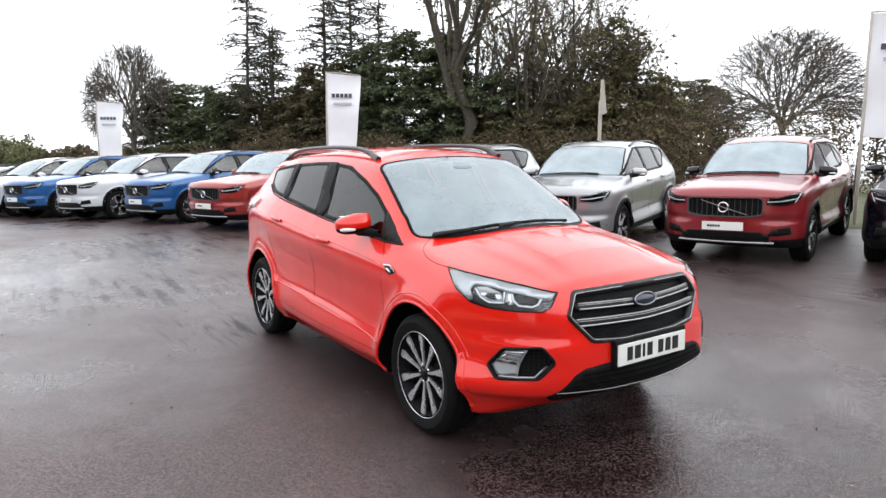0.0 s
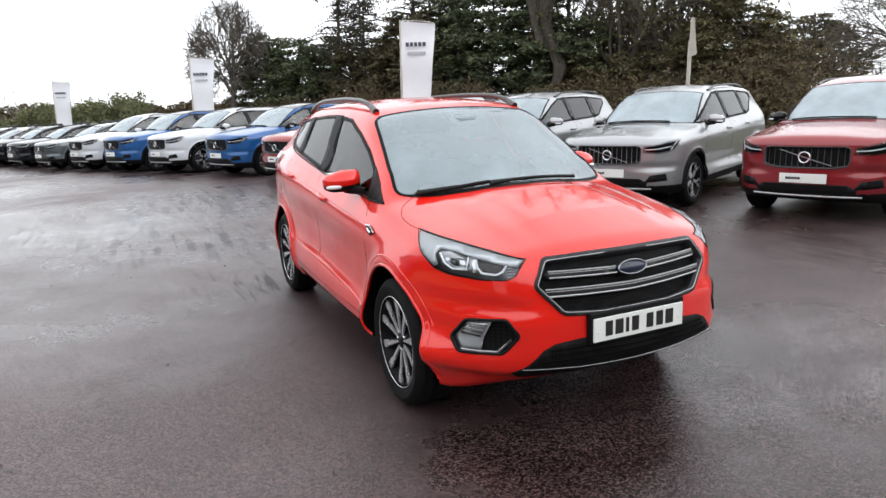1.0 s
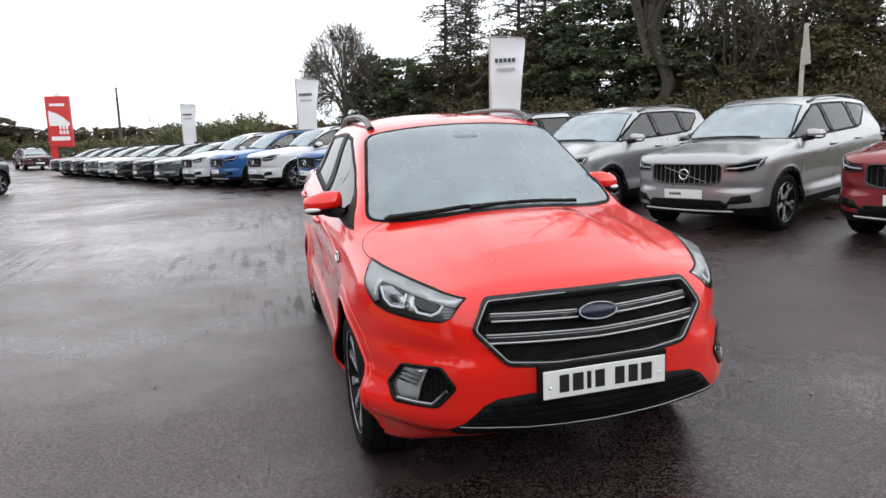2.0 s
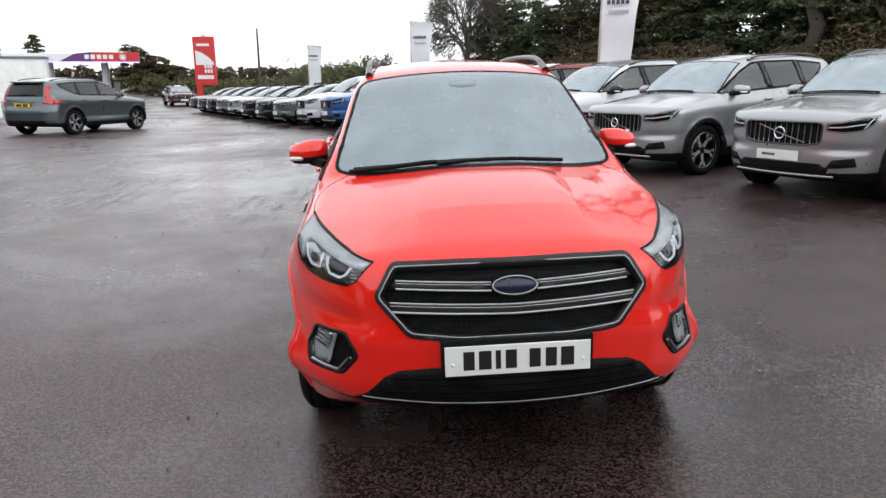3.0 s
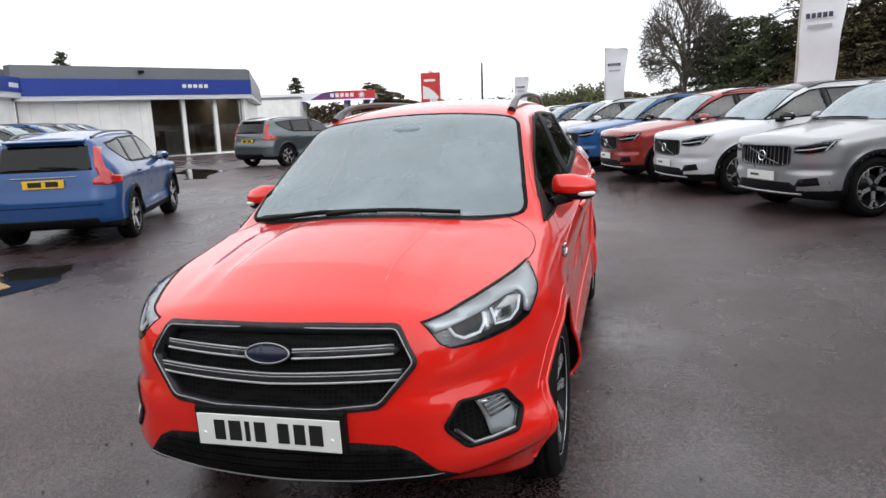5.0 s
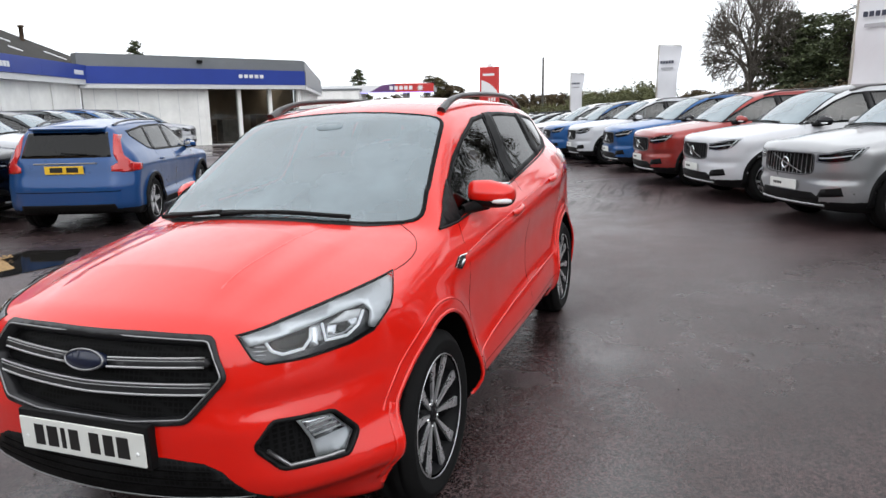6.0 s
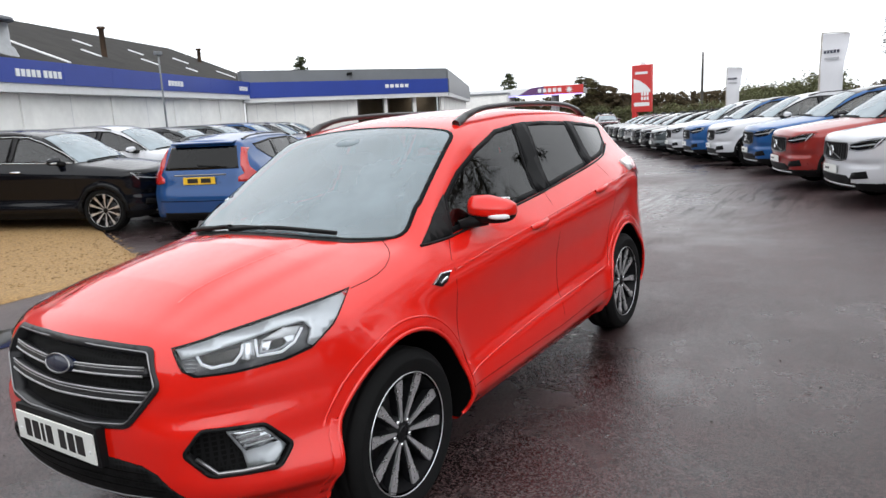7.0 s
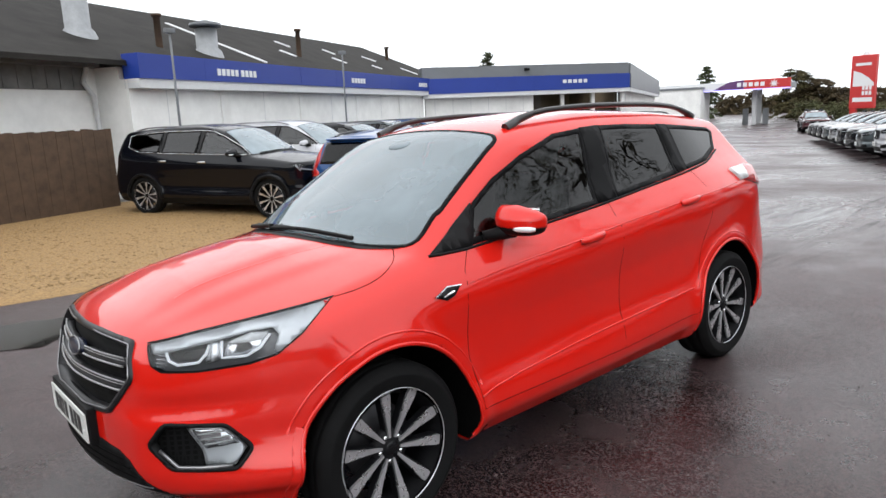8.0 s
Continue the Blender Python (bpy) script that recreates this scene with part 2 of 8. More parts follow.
def tube(points, radius, sides=6, closed=False):
    """Vertices and faces of a tube along points; radius is a number or one a point."""
    pts = [Vector(p) for p in points]
    n = len(pts)
    rs = radius if isinstance(radius, (list, tuple)) else [radius] * n
    vs, fs = [], []
    up = Vector((0.13, 0.31, 0.94)).normalized()
    for i, p in enumerate(pts):
        a = pts[(i - 1) % n] if closed or i else p
        b = pts[(i + 1) % n] if closed or i < n - 1 else p
        t = (b - a).normalized()
        s = t.cross(up)
        s = s.normalized() if s.length > 1e-4 else t.orthogonal().normalized()
        w = s.cross(t)
        for k in range(sides):
            c = math.tau * k / sides
            vs.append(p + (math.cos(c) * s + math.sin(c) * w) * float(rs[i]))
    for i in range(n if closed else n - 1):
        j = (i + 1) % n
        for k in range(sides):
            l = (k + 1) % sides
            fs.append((i * sides + k, j * sides + k, j * sides + l, i * sides + l))
    if not closed:
        fs.append(tuple(range(sides))[::-1])
        fs.append(tuple((n - 1) * sides + k for k in range(sides)))
    return vs, fs


def ngon_prism(points, thick):
    """A flat outline of (u, v) extruded along w from 0 to thick."""
    n = len(points)
    vs = [(u, v, 0.0) for u, v in points] + [(u, v, thick) for u, v in points]
    fs = [tuple(range(n))[::-1], tuple(range(n, 2 * n))] + [(i, (i + 1) % n, n + (i + 1) % n, n + i) for i in range(n)]
    return vs, fs


# ---- curves and smooth solids ----
class Curve:
    """A smooth, monotone curve through knots."""

    def __init__(self, *knots):
        k = np.array(sorted(knots), float)
        x, y = k[:, 0], k[:, 1]
        if len(x) == 1:
            x, y = np.array([x[0], x[0] + 1]), np.array([y[0], y[0]])
        h, d = np.diff(x), np.diff(y) / np.diff(x)
        m = np.zeros(len(x))
        m[0], m[-1] = d[0], d[-1]
        for i in range(1, len(x) - 1):
            if d[i - 1] * d[i] > 0:
                w1, w2 = 2 * h[i] + h[i - 1], h[i] + 2 * h[i - 1]
                m[i] = (w1 + w2) / (w1 / d[i - 1] + w2 / d[i])
        self.s = np.linspace(x[0], x[-1], 700)
        j = np.clip(np.searchsorted(x, self.s, "right") - 1, 0, len(h) - 1)
        t = (self.s - x[j]) / h[j]
        self.v = (2 * t**3 - 3 * t**2 + 1) * y[j] + (t**3 - 2 * t**2 + t) * h[j] * m[j] + (3 * t**2 - 2 * t**3) * y[j + 1] + (t**3 - t**2) * h[j] * m[j + 1]

    def __call__(self, x):
        return np.interp(x, self.s, self.v)


def soft_max(a, b, k):
    h = np.clip(0.5 + 0.5 * (a - b) / k, 0, 1)
    return b + (a - b) * h + k * h * (1 - h)


def inside(poly, u, v):
    """Which of the points lie in the outline."""
    hit = np.zeros(np.shape(u), bool)
    n = len(poly)
    for i in range(n):
        (x0, y0), (x1, y1) = poly[i], poly[(i + 1) % n]
        c = ((y0 > v) != (y1 > v)) & (u < (x1 - x0) * (v - y0) / (y1 - y0 + 1e-12) + x0)
        hit ^= c
    return hit


def rounded(poly, r=0.03, seg=4):
    """The outline with its corners rounded."""
    out, n = [], len(poly)
    for i in range(n):
        p, a, b = (np.array(poly[j % n], float) for j in (i, i - 1, i + 1))
        la, lb = np.linalg.norm(a - p), np.linalg.norm(b - p)
        d = min(r, 0.45 * la, 0.45 * lb)
        s, e = p + (a - p) / la * d, p + (b - p) / lb * d
        for k in range(seg + 1):
            t = k / seg
            out.append(tuple((1 - t) ** 2 * s + 2 * t * (1 - t) * p + t * t * e))
    return out


def offset_poly(poly, d):
    """The outline moved inwards by d (outwards if negative)."""
    p = np.array(poly, float)
    area = 0.5 * np.sum(p[:, 0] * np.roll(p[:, 1], -1) - p[:, 1] * np.roll(p[:, 0], -1))
    e = np.roll(p, -1, 0) - p
    e /= np.linalg.norm(e, axis=1)[:, None] + 1e-9
    nrm = np.stack([-e[:, 1], e[:, 0]], 1) * (1 if area > 0 else -1)
    m = nrm + np.roll(nrm, 1, 0)
    l = np.maximum((m * m).sum(1), 0.6)[:, None]
    return [tuple(q) for q in p + m * (2 * d / l)]


class Shell:
    """A car body as a smooth solid: side lines y(x, z), a top z(x, y), a nose x(y, z) and a tail x(y, z), blended, less the wheel wells."""

    def __init__(self, s):
        self.s = s
        self.zk = [Curve(*[(x, z) for x, y, z in l]) for l in s["sides"]]
        self.yk = [Curve(*[(x, y) for x, y, z in l]) for l in s["sides"]]
        self.top, self.shift, self.camber = Curve(*s["top"]), Curve(*s["shift"]), Curve(*s["camber"])
        self.nose, self.tail = Curve(*s["nose"]), Curve(*s["tail"])
        self.floor = Curve(*s["floor"])

    def side(self, x, z):
        x, z = np.broadcast_arrays(x, z)
        zs, ys = np.stack([c(x) for c in self.zk]), np.stack([c(x) for c in self.yk])
        k = len(zs)
        j = np.clip((z[None] > zs).sum(0) - 1, 0, k - 2)

        def g(a, i):
            return np.take_along_axis(a, np.clip(i, 0, k - 1)[None], 0)[0]

        z0, z1, y0, y1 = g(zs, j), g(zs, j + 1), g(ys, j), g(ys, j + 1)
        d = (y1 - y0) / (z1 - z0 + 1e-9)
        db = np.where(j > 0, (y0 - g(ys, j - 1)) / (z0 - g(zs, j - 1) + 1e-9), d)
        df = np.where(j < k - 2, (g(ys, j + 2) - y1) / (g(zs, j + 2) - z1 + 1e-9), d)
        m0, m1, h = 0.5 * (db + d), 0.5 * (d + df), z1 - z0
        t = np.clip((z - z0) / (h + 1e-9), -0.5, 1.5)
        y = (2 * t**3 - 3 * t**2 + 1) * y0 + (t**3 - 2 * t**2 + t) * h * m0 + (3 * t**2 - 2 * t**3) * y1 + (t**3 - t**2) * h * m1
        y = np.where((t < 0) | (t > 1), np.where(t < 0, y0 + t * h * d, y1 + (t - 1) * h * d), y)
        for hx, R in self.s["wells"]:
            r = np.hypot(x - hx, z - self.s["hub"])
            y = y + self.s["flare"] * np.exp(-(((r - R - 0.02) / 0.06) ** 2)) * (z < self.s["hub"] + R + 0.3)
        for x0, z0, sx, sz, amp in self.s.get("dents", ()):
            y = y + amp * np.exp(-(((x - x0) / sx) ** 2) - ((z - z0) / sz) ** 2)
        return y

    def roof(self, x, y):
        a = np.abs(y)
        z = self.top(x + self.shift(x) * y * y) - self.camber(x) * y * y - self.s["edge"] * np.maximum(0, a - 0.45) ** 2 * (x < 0.9)
        for y0, y1, w, amp in self.s.get("ridges", ()):
            z = z + amp / (1 + np.exp(np.clip((a - (y0 + (y1 - y0) * (x - 1.2))) / w, -30, 30))) * np.clip((x - 1.15) / 0.3, 0, 1) * np.clip((2.15 - x) / 0.3, 0, 1)
        return z

    def front(self, y, z):
        a = np.abs(y)
        low = np.clip((0.58 - z) / 0.16, 0, 1)
        x = self.nose(z) - self.s["plan"][0] * a**2 - self.s["plan"][1] * (1 - self.s.get("cheek", 0.0) * low * low * (3 - 2 * low)) * np.maximum(0, a - self.s["plan"][2]) ** 2
        for y0, z0, sy, sz, amp in self.s.get("scoops", ()):
            x = x + amp * np.exp(-(((a - y0) / sy) ** 2) - ((z - z0) / sz) ** 2)
        return x

    def rear(self, y, z):
        a = np.abs(y)
        return self.tail(z) + 0.12 * a**2 + 1.6 * np.maximum(0, a - 0.55) ** 2

    def __call__(self, x, y, z):
        a = np.abs(y)
        f = soft_max(a - self.side(x, z), (z - self.roof(x, y)) * 0.85, self.s["round"])
        f = soft_max(f, (x - self.front(y, z)) * 0.8, 0.05)
        f = soft_max(f, (self.rear(y, z) - x) * 0.8, 0.06)
        f = soft_max(f, self.floor(x) - z, 0.04)
        for hx, R in self.s["wells"]:
            c = np.maximum(np.hypot(x - hx, z - self.s["hub"]) - R, 0.52 - a)
            f = np.maximum(f, -c)
        return f

    def grad(self, p):
        e = 0.002
        x, y, z = p.T
        return np.stack([self(x + e, y, z) - self(x - e, y, z), self(x, y + e, z) - self(x, y - e, z), self(x, y, z + e) - self(x, y, z - e)], 1) / (2 * e)

    def cast(self, start, way, reach=1.6, steps=70):
        """The first places where rays from outside meet the body; start (n, 3), way (3,)."""
        start, way = np.asarray(start, float), np.asarray(way, float) / np.linalg.norm(way)
        ts = np.linspace(0, reach, steps)
        p = start[:, None] + ts[None, :, None] * way
        f = self(p[..., 0], p[..., 1], p[..., 2])
        hit = f < 0
        i = np.where(hit.any(1), np.maximum(hit.argmax(1), 1), steps - 1)
        lo, hi = ts[i - 1], ts[i]
        for _ in range(14):
            m = (lo + hi) / 2
            q = start + m[:, None] * way
            neg = self(q[:, 0], q[:, 1], q[:, 2]) < 0
            lo, hi = np.where(neg, lo, m), np.where(neg, m, hi)
        return start + lo[:, None] * way

    def mesh(self, h):
        """A quad mesh of the whole body (surface nets, drawn onto the surface)."""
        s = self.s
        xs = np.arange(s["tail_x"] - 0.06, s["nose_x"] + 0.06, h)
        yh = np.arange(h / 2, 1.05, h)
        zs = np.arange(s["low"] - 0.06, s["high"] + 0.06, h)
        X, Y, Z = xs[:, None, None], yh[None, :, None], zs[None, None, :]
        a = yh[None, :, None]
        f = soft_max(a - self.side(xs[:, None], zs[None, :])[:, None, :], (Z - self.roof(xs[:, None], yh[None, :])[:, :, None]) * 0.85, s["round"])
        f = soft_max(f, (X - self.front(yh[:, None], zs[None, :])[None]) * 0.8, 0.05)
        f = soft_max(f, (self.rear(yh[:, None], zs[None, :])[None] - X) * 0.8, 0.06)
        f = soft_max(f, self.floor(xs)[:, None, None] - Z + 0 * Y, 0.04)
        for hx, R in s["wells"]:
            c = np.maximum((np.hypot(xs[:, None] - hx, zs[None, :] - s["hub"]) - R)[:, None, :], 0.52 - a)
            f = np.maximum(f, -c)
        f = np.concatenate([f[:, ::-1], f], 1)
        ys = np.concatenate([-yh[::-1], yh])
        ax = (xs, ys, zs)
        n = np.array(f.shape)
        acc, cnt = np.zeros((*(n - 1), 3)), np.zeros(tuple(n - 1))
        quads = []
        for d in range(3):
            lo = [slice(None)] * 3
            hi = [slice(None)] * 3
            lo[d], hi[d] = slice(0, -1), slice(1, None)
            f0, f1 = f[tuple(lo)], f[tuple(hi)]
            I = np.argwhere((f0 < 0) != (f1 < 0))
            v0, v1 = f0[tuple(I.T)], f1[tuple(I.T)]
            t = v0 / (v0 - v1)
            P = np.stack([ax[k][I[:, k]] + (t * h if k == d else 0) for k in range(3)], 1)
            e, g = [k for k in range(3) if k != d]
            ok = (I[:, e] > 0) & (I[:, g] > 0) & (I[:, e] < n[e] - 1) & (I[:, g] < n[g] - 1)
            I, P, v0 = I[ok], P[ok], v0[ok]
            cells = []
            for de, dg in ((0, 0), (-1, 0), (-1, -1), (0, -1)):
                c = I.copy()
                c[:, e] += de
                c[:, g] += dg
                np.add.at(acc, tuple(c.T), P)
                np.add.at(cnt, tuple(c.T), 1)
                cells.append(np.ravel_multi_index(tuple(c.T), tuple(n - 1)))
            q = np.stack(cells, 1)
            flip = (v0 > 0) ^ (d == 1)
            q[flip] = q[flip][:, ::-1]
            quads.append(q)
        q = np.concatenate(quads)
        used, inv = np.unique(q, return_inverse=True)
        q = inv.reshape(q.shape)
        idx = np.unravel_index(used, tuple(n - 1))
        p = acc[idx] / cnt[idx][:, None]
        for k in range(4):
            g = self.grad(p)
            fv = self(*p.T)
            step = (fv / np.maximum((g * g).sum(1), 0.25))[:, None] * g
            p = p - np.clip(step, -0.4 * h, 0.4 * h) * (0.9 if k < 2 else 0.6)
        g = self.grad(p)
        nrm = g / (np.linalg.norm(g, axis=1)[:, None] + 1e-9)
        # outward winding
        a0, a1, a2 = p[q[:, 0]], p[q[:, 1]], p[q[:, 2]]
        back = (np.cross(a1 - a0, a2 - a0) * nrm[q].mean(1)).sum(1) < 0
        q[back] = q[back][:, ::-1]
        return p, q, nrm

    def patch(self, poly, plane, lift=0.004, step=0.03, thick=0.0, hole=None, dome=0.0):
        """A sheet of the outline laid onto the body, lifted by some millimetres. plane: a function from (u, v) to ray starts, and the rays' way."""
        place, way = plane
        poly = np.array(poly, float)
        bm = bmesh.new()

        def ring(pts):
            vs = [bm.verts.new((u, v, 0)) for u, v in pts]
            return [bm.edges.new((vs[i], vs[(i + 1) % len(vs)])) for i in range(len(vs))]

        def dense(pts):
            out = []
            for i in range(len(pts)):
                a, b = np.array(pts[i]), np.array(pts[(i + 1) % len(pts)])
                k = max(1, int(np.linalg.norm(b - a) / step))
                out += [tuple(a + (b - a) * j / k) for j in range(k)]
            return out

        es = ring(dense(poly))
        if hole is not None:
            es += ring(dense(hole))
        bmesh.ops.triangle_fill(bm, edges=es, use_beauty=True, normal=(0, 0, 1))
        lo, hi = poly.min(0), poly.max(0)
        for k in (0, 1):
            for c in np.arange(lo[k] + step, hi[k], step):
                co, no = [0, 0, 0], [0, 0, 0]
                co[k], no[k] = c, 1
                bmesh.ops.bisect_plane(bm, geom=bm.verts[:] + bm.edges[:] + bm.faces[:], plane_co=co, plane_no=no, dist=1e-5)
        uv = np.array([v.co[:2] for v in bm.verts])
        starts = place(uv[:, 0], uv[:, 1])
        p = self.cast(starts, way)
        g = self.grad(p)
        nrm = g / (np.linalg.norm(g, axis=1)[:, None] + 1e-9)
        lifts = np.full(len(p), lift)
        p2 = p + nrm * lifts[:, None]
        for v, c in zip(bm.verts, p2):
            v.co = c
        w = Vector(way)
        for f in bm.faces:
            f.normal_update()
            if f.normal.dot(w) > 0:
                f.normal_flip()
        if thick:
            inner = p + nrm * (lift - thick)
            bmesh.ops.recalc_face_normals(bm, faces=bm.faces[:])
            rim = [e for e in bm.edges if e.is_boundary]
            bm.verts.index_update()
            base = {v: v.index for v in bm.verts}
            ext = bmesh.ops.extrude_edge_only(bm, edges=rim)
            news = [v for v in ext["geom"] if isinstance(v, bmesh.types.BMVert)]
            olds = {}
            for v in news:
                for e in v.link_edges:
                    o = e.other_vert(v)
                    if o in base:
                        olds[v] = base[o]
            for v, i in olds.items():
                v.co = inner[i]
        return bm


def side_plane(sign):
    """Rays from the side: outline in (x, z)."""
    return (lambda u, v: np.stack([u, np.full_like(u, 1.3 * sign), v], 1)), (0, -sign, 0)


def front_plane():
    """Rays from ahead: outline in (y, z)."""
    return (lambda u, v: np.stack([np.full_like(u, 2.9), u, v], 1)), (-1, 0, 0)


def back_plane():
    return (lambda u, v: np.stack([np.full_like(u, -3.2), u, v], 1)), (1, 0, 0)


def top_plane():
    """Rays from above: outline in (x, y)."""
    return (lambda u, v: np.stack([u, v, np.full_like(u, 2.4)], 1)), (0, 0, -1)


def slant_plane(angle, sign):
    """Level rays from ahead and the side: outline in (w, z), w across the rays."""
    c, s = math.cos(radians(angle)), math.sin(radians(angle))
    return (lambda w, z: np.stack([-s * w + 2.6 * c, sign * (c * w + 2.6 * s), z], 1)), (-c, -sign * s, 0)


def screen_plane(slope, x0, z0):
    """Rays square to a raked screen: outline in (y, along the rake)."""
    c, s = math.cos(radians(slope)), math.sin(radians(slope))
    return (lambda y, l: np.stack([x0 - c * l + s * 0.5, y, z0 + s * l + c * 0.5], 1)), (-s, 0, -c)

# ---- wheels ----
def wheel_meshes(R, rim, width, style, face):
    """Tyre, rim barrel, spokes and hub of one wheel, spun round y, outer face towards +y."""
    w = width / 2
    tyre = [(rim, -w * 0.92), (rim + 0.015, -w), ((R + rim) / 2, -w * 1.04), (R - 0.02, -w * 0.93), (R - 0.004, -w * 0.78), (R, -w * 0.62), (R - 0.006, -w * 0.6), (R, -w * 0.55),
            (R, -0.012), (R - 0.007, -0.008), (R - 0.007, 0.008), (R, 0.012), (R, w * 0.55), (R - 0.006, w * 0.6), (R, w * 0.62), (R - 0.004, w * 0.78), (R - 0.02, w * 0.93),
            ((R + rim) / 2 + 0.012, w * 1.03), ((R + rim) / 2 + 0.008, w * 1.06), ((R + rim) / 2, w * 1.04), (rim + 0.015, w), (rim, w * 0.92)]
    barrel = [(rim + 0.003, -w * 0.9), (rim - 0.03, -w * 0.6), (rim - 0.035, w * 0.5), (rim - 0.014, w * 0.8), (rim - 0.012, w * 0.93)]
    lip = [(rim - 0.0025, w * 0.945), (rim - 0.001, w * 0.962), (rim + 0.0005, w * 0.966), (rim + 0.002, w * 0.93)]
    disc = [(0.0, -w * 0.15), (rim * 0.62, -w * 0.15), (rim * 0.64, -w * 0.2)]
    sp_v, sp_f = [], []
    pk_v, pk_f = [], []
    n = 5
    depth = w * 0.86

    def bar(vs, fs, a0, r0, hw0, a1, r1, hw1, y0, y1, th):
        b = len(vs)
        for a, r, hw, yy in ((a0, r0, hw0, y0), (a1, r1, hw1, y1)):
            c, s = math.cos(a), math.sin(a)
            for e, dy in ((-hw, -th), (hw, -th), (hw * 0.86, 0), (-hw * 0.86, 0)):
                vs.append((r * c - e * s, yy + dy, r * s + e * c))
        fs.extend([(b + 3, b + 2, b + 6, b + 7), (b, b + 3, b + 7, b + 4), (b + 2, b + 1, b + 5, b + 6), (b + 1, b, b + 4, b + 5), (b, b + 1, b + 2, b + 3), (b + 7, b + 6, b + 5, b + 4)])

    def blade(vs, fs, rows, th):
        """A spoke of several widths along its length, square to the rim."""
        b = len(vs)
        for r, hw, dy in rows:
            for e, y in ((-hw * 1.1, depth * dy - th), (hw * 1.1, depth * dy - th), (hw, depth * dy), (-hw, depth * dy)):
                vs.append((-e, y, r))
        for k in range(len(rows) - 1):
            q = b + 4 * k
            fs.extend([(q + 3, q + 2, q + 6, q + 7), (q, q + 3, q + 7, q + 4), (q + 2, q + 1, q + 5, q + 6), (q + 1, q, q + 4, q + 5)])
        q = b + 4 * (len(rows) - 1)
        fs.extend([(b, b + 1, b + 2, b + 3), (q + 3, q + 2, q + 1, q)])

    for i in range(1):
        a = math.pi / 2
        if style == "double":
            blade(sp_v, sp_f, ((0.044, 0.0050, 0.80), (rim * 0.50, 0.0105, 0.88), (rim * 0.88, 0.0215, 0.98), (rim - 0.005, 0.0180, 1.0)), 0.022)
            bar(pk_v, pk_f, a, 0.045, 0.013, a, rim - 0.008, 0.030, depth * 0.70, depth * 0.90, 0.03)
        elif style == "y":
            bar(sp_v, sp_f, a, 0.05, 0.026, a, rim * 0.62, 0.020, depth * 0.86, depth * 0.93, 0.02)
            for sg in (-1, 1):
                bar(sp_v, sp_f, a + sg * 0.02, rim * 0.56, 0.012, a + sg * 0.20, rim - 0.012, 0.018, depth * 0.92, depth, 0.02)
        else:
            bar(sp_v, sp_f, a, 0.05, 0.040, a, rim - 0.012, 0.034, depth * 0.84, depth, 0.03)
    hub = [(0.0, depth * 0.80), (0.030, depth * 0.80), (0.034, depth * 0.76), (0.075, depth * 0.72), (0.082, depth * 0.5)]
    cap = [(0.0, depth * 0.845), (0.024, depth * 0.84), (0.029, depth * 0.79)]
    nv, nf = lathe([(0.0, depth * 0.80), (0.008, depth * 0.80), (0.009, depth * 0.6)], 8)
    nv = [(x, y, z + 0.053) for x, y, z in nv]
    return tyre, barrel, lip, disc, (sp_v, sp_f), (pk_v, pk_f), hub, cap, (nv, nf)


WHEELS = {}


def add_wheel(car, x, y, z, R, rim, width, style, face):
    """One wheel under a car, turned outwards; alike wheels share meshes."""
    key = (R, rim, width, style, face.name)
    sign = 1 if y > 0 else -1
    m = Matrix.Translation((x, y, z)) @ (Matrix.Identity(4) if sign > 0 else pose(0, 0, 0, 0, 0, 180))
    root = new("wheel")
    root.empty_display_size = 0.1
    root.parent = car
    root.matrix_basis = m @ pose(0, 0, 0, 0, random.uniform(0, 72), 0)
    if key not in WHEELS:
        tyre, barrel, lip, disc, sp, pk, hub, cap, nuts = wheel_meshes(R, rim, width, style, face)
        obs = [raw("tyre", *lathe(tyre, 56), RUBBER, root, "black tyre with a grooved tread"), raw("rim", *lathe(barrel, 40), DARK_ALLOY, root),
               raw("rim_lip", *lathe(lip, 56), face, root), raw("brake_disc", *lathe(disc, 32), DARK_CHROME, root),
               raw("hub", *lathe(hub, 24), DARK_ALLOY, root), raw("hub_cap", *lathe(cap, 20), GLOSS_BLACK, root)]
        turns = [pose(0, 0, 0, 0, 72 * (k // 2) + (16.5 if k % 2 else -16.5), 0) for k in range(10)] if style == "double" else [pose(0, 0, 0, 0, 72 * k, 0) for k in range(5)]
        pieces = [("spoke", raw("spoke", *sp, face, root, "machined alloy spoke", smooth=False), turns)]
        if pk[0]:
            pieces.append(("spoke_backing", raw("spoke_backing", *pk, DARK_ALLOY, root, "", smooth=False), turns))
            pieces.append(("wheel_nut", raw("wheel_nut", *nuts, CHROME, root), [pose(0, 0, 0, 0, 72 * k + 36, 0) for k in range(5)]))
        for kind, first, ms in pieces:
            first.matrix_basis = ms[0]
            obs += [first] + [share(first, kind, root, q) for q in ms[1:]]
        WHEELS[key] = obs
    else:
        for o in WHEELS[key]:
            share(o, o.name.split(".")[0], root, o.matrix_basis.copy())
    return root


def pick(p, q, n, mask):
    """The vertices, faces and normals of some faces alone."""
    f = q[mask]
    used, inv = np.unique(f, return_inverse=True)
    return p[used], inv.reshape(f.shape), n[used]


